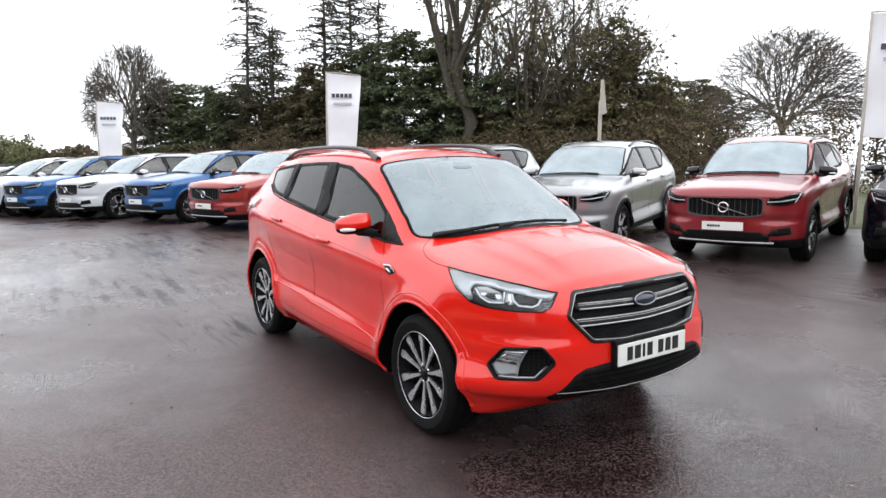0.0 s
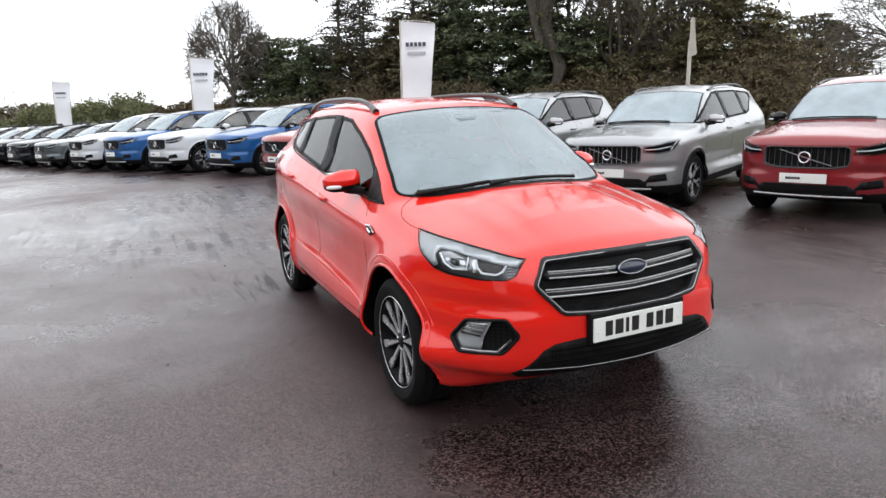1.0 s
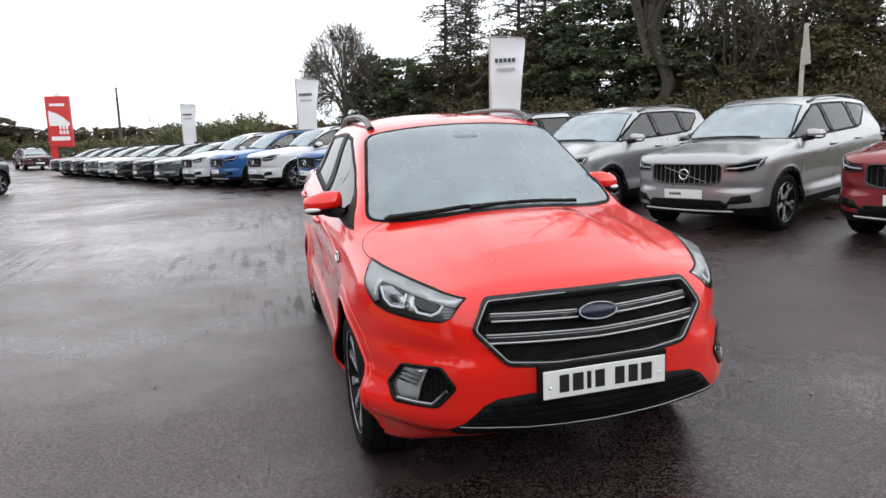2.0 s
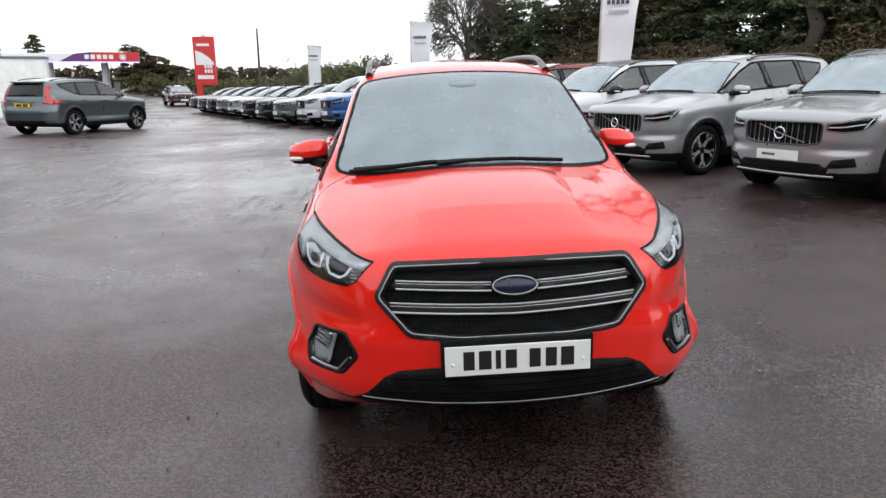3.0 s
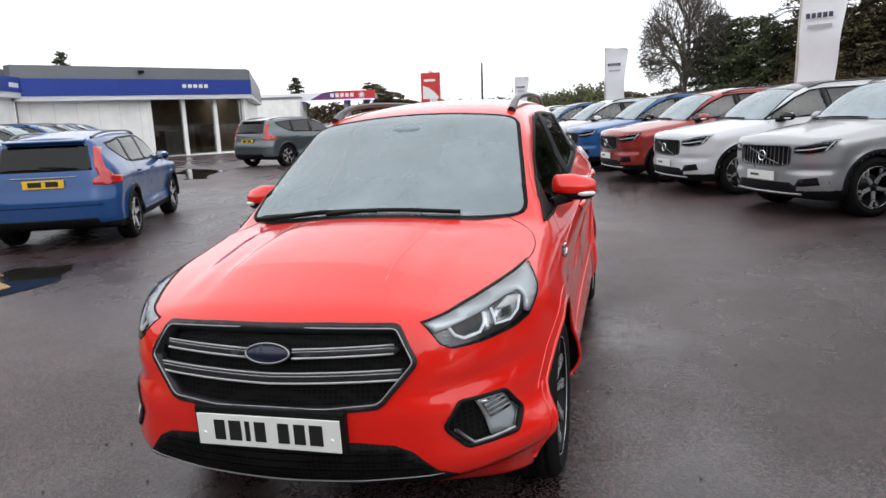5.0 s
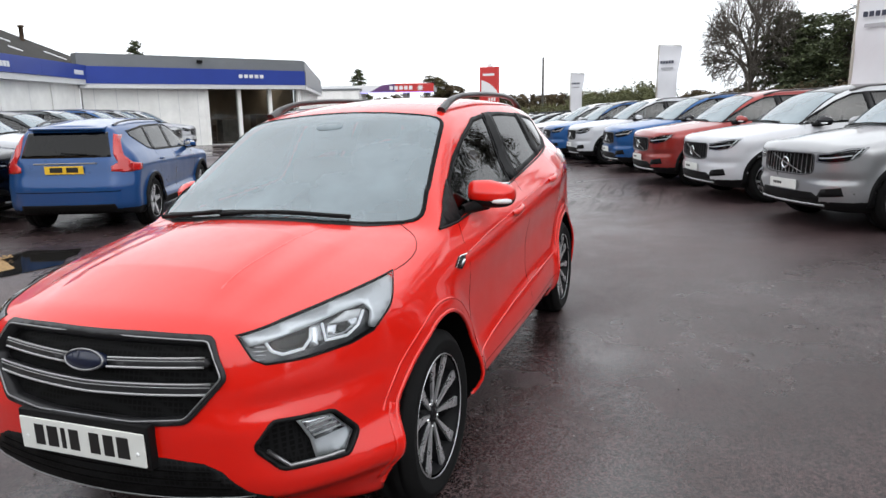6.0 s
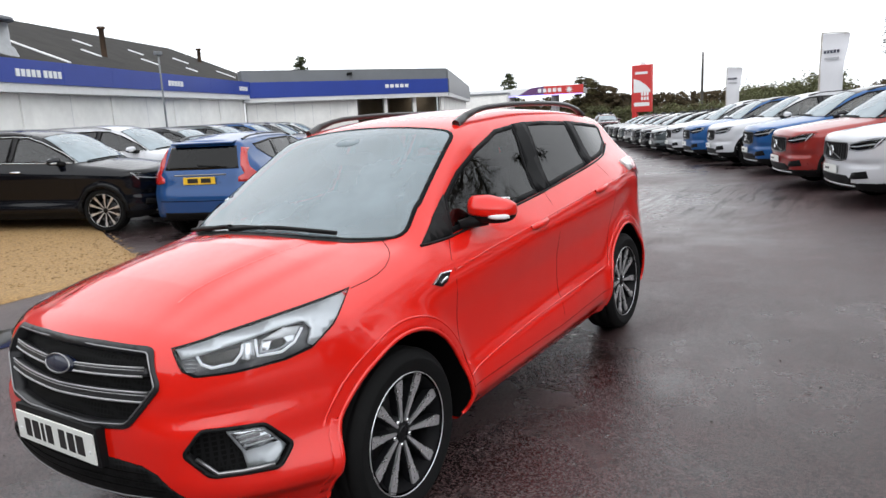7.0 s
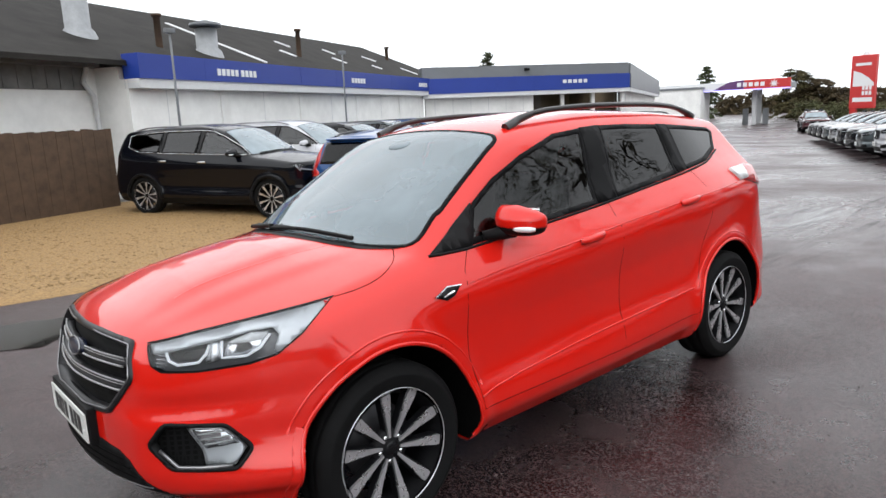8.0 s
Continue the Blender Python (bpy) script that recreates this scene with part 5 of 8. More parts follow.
# ---- other crossovers ----
def suv_spec(sx=1.0, sz=1.0, wy=1.0, hub=0.355, base=2.702, front=0.86, rear=0.865, rise=0.0):
    """A boxy crossover, stretched to a wheelbase, overhangs, height and width."""
    hb = base / 2
    nx, tx = hb + front, -hb - rear

    def X(x):
        return hb + (x - 1.351) * front / 0.86 if x > 1.351 else (-hb + (x + 1.351) * rear / 0.865 if x < -1.351 else x * hb / 1.351)

    def Z(z):
        return z * sz

    def tri(l):
        return [(X(x), y * wy, Z(z)) for x, y, z in l]

    def duo(l):
        return [(X(x), Z(z)) for x, z in l]

    return dict(
        hub=hub, wells=((hb, 0.385), (-hb, 0.385)), flare=0.026, edge=0.35, round=0.06, plan=(0.20, 2.4, 0.6), nose_x=nx + 0.02, tail_x=tx - 0.02, low=0.2, high=1.655 * sz, seal=0.026,
        sides=[tri(l) for l in (
            [(2.3, 0.82, 0.16), (-2.3, 0.82, 0.16)],
            [(2.3, 0.84, 0.26), (0, 0.84, 0.26), (-2.3, 0.84, 0.26)],
            [(2.3, 0.88, 0.36), (0, 0.90, 0.36), (-2.3, 0.88, 0.38)],
            [(2.3, 0.89, 0.55), (0, 0.875, 0.55), (-2.3, 0.89, 0.55)],
            [(2.3, 0.90, 0.74), (0, 0.89, 0.72), (-2.3, 0.90, 0.76)],
            [(2.3, 0.88, 0.90), (1.2, 0.90, 0.93), (0, 0.905, 0.95), (-1.4, 0.905, 0.98), (-2.3, 0.86, 1.0)],
            [(2.3, 0.80, 1.02), (1.2, 0.84, 1.05), (0, 0.85, 1.08), (-1.4, 0.85, 1.12), (-2.3, 0.80, 1.14)],
            [(2.3, 0.70, 1.14), (1.2, 0.76, 1.17), (0, 0.79, 1.20), (-1.4, 0.77, 1.24), (-2.3, 0.70, 1.26)],
            [(2.3, 0.50, 1.48), (1.0, 0.60, 1.48), (0.2, 0.645, 1.52), (-1.2, 0.64, 1.52), (-2.3, 0.54, 1.46)],
            [(2.3, 0.36, 1.75), (0.2, 0.46, 1.75), (-2.3, 0.38, 1.72)])],
        top=duo([(2.40, 0.70), (2.25, 0.92), (2.19, 0.985), (2.1, 1.015), (1.8, 1.06), (1.4, 1.11), (1.12, 1.14), (0.85, 1.29), (0.55, 1.455), (0.30, 1.56), (0.1, 1.605), (-0.3, 1.645), (-0.8, 1.64), (-1.4, 1.60), (-2.0, 1.54), (-2.4, 1.48)]),
        shift=duo([(2.3, 0.10), (1.4, 0.16), (1.05, 0.28), (0.7, 0.2), (0.3, 0.06), (0.0, 0.0), (-2.3, 0.0)]),
        camber=[(X(2.3), 0.08), (X(1.5), 0.10), (X(1.0), 0.09), (X(0.6), 0.06), (X(0.0), 0.11), (X(-2.3), 0.13)],
        nose=[(Z(z), X(x)) for z, x in ((0.1, 2.02), (0.27, 2.12), (0.34, 2.18), (0.46, 2.205), (0.62, 2.205), (0.78, 2.195), (0.90, 2.185), (1.0, 2.15), (1.1, 2.05))],
        tail=[(Z(z), X(x)) for z, x in ((0.1, -2.05), (0.3, -2.15), (0.45, -2.21), (0.65, -2.215), (0.85, -2.17), (1.05, -2.13), (1.25, -2.05), (1.45, -1.96), (1.7, -1.86))],
        floor=[(nx, 0.26), (1.7, 0.23), (-1.7, 0.23), (tx, 0.32)],
        panes=dict(front_window=duo([(0.92, 1.11), (-0.12, 1.125), (-0.05, 1.53), (0.12, 1.52), (0.40, 1.42), (0.68, 1.27)]),
                   rear_window_side=duo([(-0.20, 1.125), (-0.95, 1.14), (-0.90, 1.525), (-0.13, 1.535)]),
                   rear_quarter_window=duo([(-1.03, 1.145), (-1.20, 1.17), (-1.58, 1.37), (-1.62, 1.46), (-0.98, 1.52)])),
        dark_panes=("rear_window_side", "rear_quarter_window"),
        screen_at=(30.0, X(1.12), Z(1.14)),
        screen=[(u * wy, v * sz) for u, v in ((-0.73, 0.15), (-0.5, 0.06), (-0.25, 0.015), (0, 0.0), (0.25, 0.015), (0.5, 0.06), (0.73, 0.15), (0.69, 0.45), (0.61, 0.90), (0.3, 0.925), (0, 0.93), (-0.3, 0.925), (-0.61, 0.90), (-0.69, 0.45))],
        back_glass=[(u * wy, Z(v)) for u, v in ((-0.60, 1.10), (0.60, 1.10), (0.535, 1.45), (-0.535, 1.45))],
        grille=rounded([(-0.45 * wy, Z(0.665)), (-0.475 * wy, Z(0.70)), (-0.475 * wy, Z(0.865)), (-0.44 * wy, Z(0.895)), (0.44 * wy, Z(0.895)), (0.475 * wy, Z(0.865)), (0.475 * wy, Z(0.70)), (0.45 * wy, Z(0.665)), (0.30 * wy, Z(0.640)), (-0.30 * wy, Z(0.640))], 0.02, 2),
        head=[(w - (nx - 2.211) * 0.707 + (wy - 1) * 0.6, Z(z)) for w, z in ((-1.16, 0.80), (-1.00, 0.785), (-0.84, 0.805), (-0.74, 0.86), (-0.66, 0.955), (-0.84, 0.945), (-1.02, 0.905), (-1.15, 0.885))],
        guides=[[(w - (nx - 2.211) * 0.707 + (wy - 1) * 0.6, Z(z)) for w, z in g] for g in (((-1.14, 0.842), (-1.02, 0.846), (-0.90, 0.862), (-0.80, 0.875)), ((-0.82, 0.820), (-0.78, 0.872), (-0.72, 0.935)))],
        vent_w=-0.99 - (nx - 2.211) * 0.707 + (wy - 1) * 0.6, rim=0.245, clad=lambda x: 0.36 + 0 * x, back_plate=Z(0.86),
        cuts=(), tail_lamp=((0.60, 1.42), (0.66, 1.40), (0.74, 1.12), (0.83, 1.02), (0.83, 0.88), (0.60, 0.90), (0.60, 0.97), (0.68, 1.02), (0.62, 1.15)),
        tail_side=((-1.96, 1.02), (-1.75, 0.98), (-1.80, 0.90), (-2.06, 0.88), (-2.08, 1.0)),
        doors=(X(0.86), X(-0.16), X(-1.0)), sill=0.36, belt=Z(1.1), cowl=X(1.05), bonnet_z=Z(0.97), bonnet_y=0.78, bumper=X(1.75), X=X, Z=Z, wy=wy,
    )


def finish_spec(s):
    """Openings for the grille and the lamps, a ledge across the bumper and hollow lower doors."""
    s["scoops"] = ((0.72, s["Z"](0.61), 0.30, 0.05, -0.030),)
    s["dents"] = ((0.0, s["Z"](0.52), 1.0, 0.10, -0.020),)
    s["cuts"] = (("front", offset_poly(s["grille"], 0.012)), ("slant", offset_poly(s["head"], 0.012)))
    return s


def build_suv(name, s, paint, label, style, face, h=0.034, front=True, back=False, rail=None, slats=True, category="car"):
    """A crossover with its lamps, grille, cladding, mirrors and rails. front, back: which end is seen near."""
    root = empty(name, Matrix.Identity(4), label, category, "parked cars")
    shell = build_body(root, s, h, paint)
    hb = s["wells"][0][0]
    X, Z, wy = s["X"], s["Z"], s["wy"]
    for x in (hb, -hb):
        for y in (0.79 * wy, -0.79 * wy):
            add_wheel(root, x, y, s["hub"], s["hub"] + 0.003, s["rim"], 0.23, style, face)
    cabin(root, s, X(1.0), Z(1.06), X(0.0), X(-0.85), 0.62)
    fp, bp = front_plane(), back_plane()
    if front:
        g = new("grille")
        g.empty_display_size = 0.05
        g.parent = root
        G = s["grille"]
        part("grille_mesh", shell.patch(G, fp, -0.03, 0.06), MESH, g)
        part("grille_frame", shell.patch(G, fp, 0.008, 0.06, 0.04, offset_poly(G, 0.014)), DARK_CHROME if slats else GLOSS_BLACK, g, "metal grille surround")
        us, vs = [u for u, v in G], [v for u, v in G]
        if slats:
            for k in range(13):
                u = min(us) * 0.88 + (max(us) - min(us)) * 0.88 * k / 12
                strip(shell, dense_line([(u, min(vs) + 0.02), (u, max(vs) - 0.02)]), fp, 0.0036, -0.010, "grille_slat", SATIN, g)
        zc = (min(vs) + max(vs)) / 2
        strip(shell, ellipse(0, zc, 0.062, 0.062), fp, 0.010, 0.004, "badge_ring", CHROME, g, "plain metal ring badge", True, 8)
        strip(shell, dense_line([(min(us) * 0.62, max(vs) - 0.035), (max(us) * 0.62, min(vs) + 0.035)] if not s.get("slash") else [(max(us) * 0.62, max(vs) - 0.035), (min(us) * 0.62, min(vs) + 0.035)]), fp, 0.0045, 0.0, "grille_sash", SATIN, g)
        part("badge_disc", shell.patch(ellipse(0, zc, 0.056, 0.056), fp, 0.002, 0.03, 0.02), GLOSS_BLACK, g)
        lowp = [(u * wy, Z(v)) for u, v in ((-0.52, 0.325), (-0.56, 0.40), (-0.46, 0.455), (0.46, 0.455), (0.56, 0.40), (0.52, 0.325))]
        part("lower_intake", shell.patch(lowp, fp, 0.005, 0.06, 0.01), BLACK_TRIM, root)
        strip(shell, dense_line([(-0.60 * wy, Z(0.318)), (0.60 * wy, Z(0.318))]), fp, 0.014, 0.006, "skid_strip", SATIN_PALE, root, "pale skid strip under the bumper")
        plate(root, shell, 0, Z(0.525), 0.52, 0.111, PLATE_W, 1, [(-0.19 + 0.034 * k, -0.163 + 0.034 * k) for k in range(5)], 0.0, 0.42)
        for sg, pl in ((1, SLANT[0]), (-1, SLANT[1])):
            H = s["head"]
            lamp = lamp_unit(root, shell, sg, H, None, s["guides"], (), pl, GLOSS_BLACK)
            vent = [(s["vent_w"] - 0.16, Z(0.405)), (s["vent_w"] + 0.13, Z(0.43)), (s["vent_w"] + 0.10, Z(0.525)), (s["vent_w"] - 0.10, Z(0.50))]
            part("bumper_vent", shell.patch(vent, pl, 0.004, 0.05, 0.01), BLACK_TRIM, root)
    if back:
        plate(root, shell, 0, s["back_plate"], 0.52, 0.111, PLATE_Y, -1, [(-0.19, -0.02), (0.03, 0.19)], 0.0)
        for sg in (1, -1):
            poly = [(u * sg * wy, Z(v)) for u, v in s["tail_lamp"]]
            part("tail_lamp", shell.patch(poly, bp, 0.012, 0.05, 0.02), TAIL, root, "tall red tail lamp")
            side = [(X(u), Z(v)) for u, v in s["tail_side"]]
            part("tail_lamp_side", shell.patch(side, side_plane(sg), 0.010, 0.05, 0.02), TAIL, root)
        low = [(u * wy, Z(v)) for u, v in ((-0.66, 0.30), (0.66, 0.30), (0.62, 0.44), (-0.62, 0.44))]
        part("rear_valance", shell.patch(low, bp, 0.006, 0.06, 0.01), BLACK_TRIM, root, "black lower rear bumper")
        strip(shell, dense_line([(-0.42 * wy, s["back_plate"] + 0.085), (0.42 * wy, s["back_plate"] + 0.085)]), bp, 0.010, 0.006, "tailgate_trim", SATIN, root)
        strip(shell, dense_line([(-0.70 * wy, Z(0.62)), (0.70 * wy, Z(0.62))]), bp, 0.006, -0.001, "bumper_line", LINER, root)
        strip(shell, dense_line([(-0.30 * wy, Z(1.14)), (0.05 * wy, Z(1.16))]), bp, 0.010, 0.012, "rear_wiper", BLACK_TRIM, root)
        bm = bmesh.new()
        box(bm, -0.08, 0.12, -0.50 * wy, 0.50 * wy, -0.014, 0.012, 0.010)
        o = part("roof_spoiler", bm, paint, root)
        o.matrix_basis = pose(X(-1.93), 0, Z(1.512), 0, -8, 0)
    for sg in (1, -1):
        sp = side_plane(sg)
        pn = s["panes"]
        a, b, c = pn["front_window"], pn["rear_window_side"], pn["rear_quarter_window"]
        part("pillar_trim", shell.patch([a[1], a[2], b[4 - 1], b[0]], sp, 0.0055, 0.08, 0.01), GLOSS_BLACK, root)
        part("pillar_trim", shell.patch([b[1], b[2], c[-1], c[0]], sp, 0.0055, 0.08, 0.01), GLOSS_BLACK, root)
        strip(shell, dense_line([a[0], a[1], b[0], b[1], c[0]], 0.08), sp, 0.007, 0.003, "waist_trim", CHROME if s.get("bright") else BLACK_TRIM, root)
        if s.get("bright"):
            strip(shell, dense_line([a[0], a[5], a[4], a[3], a[2], b[3], b[2], c[-1], c[-2], c[-3], c[-4], c[1], c[0]], 0.08), sp, 0.007, 0.004, "window_trim", CHROME, root)
        gap(root, shell, sg, [(X(0.86), Z(1.10)), (X(0.93), Z(0.9)), (X(0.95), Z(0.42))])
        gap(root, shell, sg, [(X(-0.16), Z(1.12)), (X(-0.16), Z(0.42))])
        gap(root, shell, sg, [(X(-1.0), Z(1.14)), (X(-1.05), Z(0.95)), (X(-0.93), Z(0.7)), (X(-0.88), Z(0.45))])
        door_handle(root, shell, sg, X(-0.02), Z(0.985), 0, CHROME if s.get("bright") else paint)
        door_handle(root, shell, sg, X(-0.88), Z(1.0), 0, CHROME if s.get("bright") else paint)
        door_mirror(root, X(0.66), 0.93 * wy, Z(1.155), sg, paint)
        for hx, R in s["wells"]:
            arc = np.linspace(-0.10, math.pi + 0.10, 26)
            band = [(hx + (R + 0.062) * math.cos(g), s["hub"] + (R + 0.062) * math.sin(g)) for g in arc] + [(hx + (R - 0.002) * math.cos(g), s["hub"] + (R - 0.002) * math.sin(g)) for g in arc[::-1]]
            part("arch_cladding", shell.patch(band, sp, 0.021, 0.030, 0.035), BLACK_TRIM, root, "black plastic wheel arch band")
        roof_rail(root, shell, sg, X(0.12), X(-1.70), 0.60 * wy, 0.52 * wy, 0.035, rail or RAIL, 0.014)
    scr = screen_plane(*s["screen_at"])
    strip(shell, dense_line([(-0.60, 0.115), (-0.30, 0.055), (0.05, 0.035), (0.40, 0.07)]), scr, 0.010, 0.014, "wiper_blade", BLACK_TRIM, root)
    part("scuttle", shell.patch([(-0.66, 0.12), (-0.4, 0.025), (0, -0.025), (0.4, 0.025), (0.66, 0.12), (0.4, 0.065), (0, 0.02), (-0.4, 0.065)], scr, 0.002, 0.06), BLACK_TRIM, root)
    return root, shell

# ---- ground ----
def height(x, y):
    """The lie of the land: a cross fall under the red car, rising towards the parked row, falling slowly away beyond."""
    up = 0.03 * np.minimum(y, 14.0) + 0.0015 * np.minimum(np.maximum(y, 0), 9.0) ** 2
    down = 0.03 * y * np.exp(np.minimum(y, 0) / 8.0)
    base = np.where(y > 0, up, down)
    base = base + 0.004 * np.clip(-x - 2.2, 0, 10) * np.clip((y + 5) / 4, 0, 1)
    base = base - 0.11 * np.exp(-(((x + 6.0) / 4.0) ** 2) - ((y + 7.6) / 2.4) ** 2)
    return base - 0.020 * np.clip(-x - 14, 0, 26)


def ground_z(x, y):
    return float(height(np.array(float(x)), np.array(float(y))))


def tarmac():
    """Wet tarmac: dark stony grain, wetter and drier patches, water lying in the low parts."""
    m = bpy.data.materials.new("wet_tarmac")
    m.use_nodes = True
    nt = m.node_tree
    L = nt.links.new
    b = nt.nodes["Principled BSDF"]
    tc = nt.nodes.new("ShaderNodeTexCoord")

    def noise_node(scale, detail=6, rough=0.6, dist=0.0):
        n = nt.nodes.new("ShaderNodeTexNoise")
        n.inputs["Scale"].default_value, n.inputs["Detail"].default_value = scale, detail
        n.inputs["Roughness"].default_value, n.inputs["Distortion"].default_value = rough, dist
        L(tc.outputs["Object"], n.inputs["Vector"])
        return n.outputs[0]

    def ramp(src, p0, p1, c0, c1):
        r = nt.nodes.new("ShaderNodeValToRGB")
        r.color_ramp.elements[0].position, r.color_ramp.elements[1].position = p0, p1
        r.color_ramp.elements[0].color, r.color_ramp.elements[1].color = (*c0, 1), (*c1, 1)
        L(src, r.inputs[0])
        return r.outputs[0]

    def mixc(kind, fac, a, c):
        x = nt.nodes.new("ShaderNodeMix")
        x.data_type, x.blend_type = "RGBA", kind
        if isinstance(fac, float):
            x.inputs[0].default_value = fac
        else:
            L(fac, x.inputs[0])
        L(a, x.inputs[6])
        L(c, x.inputs[7])
        return x.outputs[2]

    big = noise_node(0.22, 5, 0.55, 0.6)
    mid = noise_node(1.6, 6, 0.65)
    v = nt.nodes.new("ShaderNodeTexVoronoi")
    v.inputs["Scale"].default_value = 120
    L(tc.outputs["Object"], v.inputs["Vector"])
    stone = ramp(v.outputs["Color"], 0.30, 0.80, (0.0150, 0.0098, 0.0103), (0.120, 0.081, 0.084))
    tone = ramp(mid, 0.3, 0.7, (0.72, 0.71, 0.70), (1.18, 1.15, 1.13))
    patch = ramp(big, 0.35, 0.65, (0.66, 0.64, 0.64), (1.12, 1.10, 1.10))
    col = mixc("MULTIPLY", 1.0, mixc("MULTIPLY", 1.0, stone, tone), patch)
    # long worn streaks within some stretches of the surface
    mp = nt.nodes.new("ShaderNodeMapping")
    mp.inputs["Rotation"].default_value = (0, 0, radians(-44))
    mp.inputs["Scale"].default_value = (0.8, 11.0, 1.0)
    L(tc.outputs["Object"], mp.inputs["Vector"])
    sn = nt.nodes.new("ShaderNodeTexNoise")
    sn.inputs["Scale"].default_value, sn.inputs["Detail"].default_value = 1.0, 5
    sn.inputs["Distortion"].default_value = 0.5
    L(mp.outputs[0], sn.inputs["Vector"])
    area = None
    for c, r in (((-4.4, -1.5, 0), 2.2), ((-8.2, -0.5, 0), 3.2), ((-1.9, -1.0, 0), 1.1), ((-5.7, -4.4, 0), 2.4), ((0.4, 4.9, 0), 1.6)):
        ds = nt.nodes.new("ShaderNodeVectorMath")
        ds.operation = "DISTANCE"
        ds.inputs[1].default_value = c
        L(tc.outputs["Object"], ds.inputs[0])
        fade = nt.nodes.new("ShaderNodeMapRange")
        fade.inputs[1].default_value, fade.inputs[2].default_value = r * 0.35, r
        fade.inputs[3].default_value, fade.inputs[4].default_value = 1.0, 0.0
        L(ds.outputs["Value"], fade.inputs[0])
        if area is None:
            area = fade.outputs[0]
        else:
            mx = nt.nodes.new("ShaderNodeMath")
            mx.operation = "MAXIMUM"
            L(area, mx.inputs[0])
            L(fade.outputs[0], mx.inputs[1])
            area = mx.outputs[0]
    cut = nt.nodes.new("ShaderNodeMapRange")
    cut.inputs[1].default_value, cut.inputs[2].default_value = 0.54, 0.585
    L(sn.outputs[0], cut.inputs[0])
    worn = nt.nodes.new("ShaderNodeMath")
    worn.operation = "MULTIPLY"
    L(cut.outputs[0], worn.inputs[0])
    L(area, worn.inputs[1])
    near = nt.nodes.new("ShaderNodeVectorMath")
    near.operation = "DISTANCE"
    near.inputs[1].default_value = (1.6, 2.2, 0)
    L(tc.outputs["Object"], near.inputs[0])
    reach = nt.nodes.new("ShaderNodeMapRange")
    reach.inputs[1].default_value, reach.inputs[2].default_value = 2.6, 5.6
    reach.inputs[3].default_value, reach.inputs[4].default_value = 1.0, 0.0
    L(near.outputs["Value"], reach.inputs[0])
    blot = nt.nodes.new("ShaderNodeMapRange")
    blot.inputs[1].default_value, blot.inputs[2].default_value = 0.36, 0.56
    L(noise_node(0.55, 5, 0.6, 0.4), blot.inputs[0])
    stony = nt.nodes.new("ShaderNodeMath")
    stony.operation = "MULTIPLY"
    L(reach.outputs[0], stony.inputs[0])
    L(blot.outputs[0], stony.inputs[1])
    col = mixc("MULTIPLY", 1.0, col, ramp(stony.outputs[0], 0.0, 1.0, (1.0, 1.0, 1.0), (0.66, 0.62, 0.60)))
    dark = ramp(worn.outputs[0], 0.0, 1.0, (1.0, 1.0, 1.0), (0.42, 0.41, 0.41))
    col = mixc("MULTIPLY", 1.0, col, dark)
    L(col, b.inputs["Base Color"])
    wet = nt.nodes.new("ShaderNodeMath")
    wet.operation = "ADD"
    L(big, wet.inputs[0])
    m2 = nt.nodes.new("ShaderNodeMath")
    m2.operation = "MULTIPLY"
    m2.inputs[1].default_value = 0.35
    L(mid, m2.inputs[0])
    L(m2.outputs[0], wet.inputs[1])
    mr = nt.nodes.new("ShaderNodeMapRange")
    mr.inputs[1].default_value, mr.inputs[2].default_value = 0.52, 0.80
    mr.inputs[3].default_value, mr.inputs[4].default_value = 0.15, 0.46
    L(wet.outputs[0], mr.inputs[0])
    L(mr.outputs[0], b.inputs["Roughness"])
    gloss = nt.nodes.new("ShaderNodeMapRange")
    gloss.inputs[3].default_value, gloss.inputs[4].default_value = 0.50, 0.10
    L(worn.outputs[0], gloss.inputs[0])
    L(gloss.outputs[0], b.inputs["Specular IOR Level"])
    film = nt.nodes.new("ShaderNodeMapRange")
    film.inputs[1].default_value, film.inputs[2].default_value = 0.50, 0.85
    film.inputs[3].default_value, film.inputs[4].default_value = 0.34, 0.06
    L(wet.outputs[0], film.inputs[0])
    dry = nt.nodes.new("ShaderNodeMath")
    dry.operation = "MULTIPLY_ADD"
    dry.inputs[1].default_value = -0.35
    dry.use_clamp = True
    L(stony.outputs[0], dry.inputs[0])
    L(film.outputs[0], dry.inputs[2])
    L(dry.outputs[0], b.inputs["Coat Weight"])
    b.inputs["Coat Roughness"].default_value = 0.36
    b.inputs["Coat IOR"].default_value = 1.33
    grain = noise_node(210, 3, 0.7)
    add = nt.nodes.new("ShaderNodeMath")
    add.operation = "ADD"
    coarse = noise_node(55, 4, 0.65)
    lump = nt.nodes.new("ShaderNodeMath")
    lump.operation = "MULTIPLY_ADD"
    lump.inputs[1].default_value = 0.9
    L(coarse, lump.inputs[0])
    L(grain, lump.inputs[2])
    stud = nt.nodes.new("ShaderNodeMath")
    stud.operation = "MULTIPLY"
    stud.inputs[1].default_value = 0.4
    L(v.outputs["Distance"], stud.inputs[0])
    L(lump.outputs[0], add.inputs[0])
    L(stud.outputs[0], add.inputs[1])
    bs = nt.nodes.new("ShaderNodeMapRange")
    bs.inputs[1].default_value, bs.inputs[2].default_value = 0.50, 0.85
    bs.inputs[3].default_value, bs.inputs[4].default_value = 0.16, 0.80
    L(wet.outputs[0], bs.inputs[0])
    bp = nt.nodes.new("ShaderNodeBump")
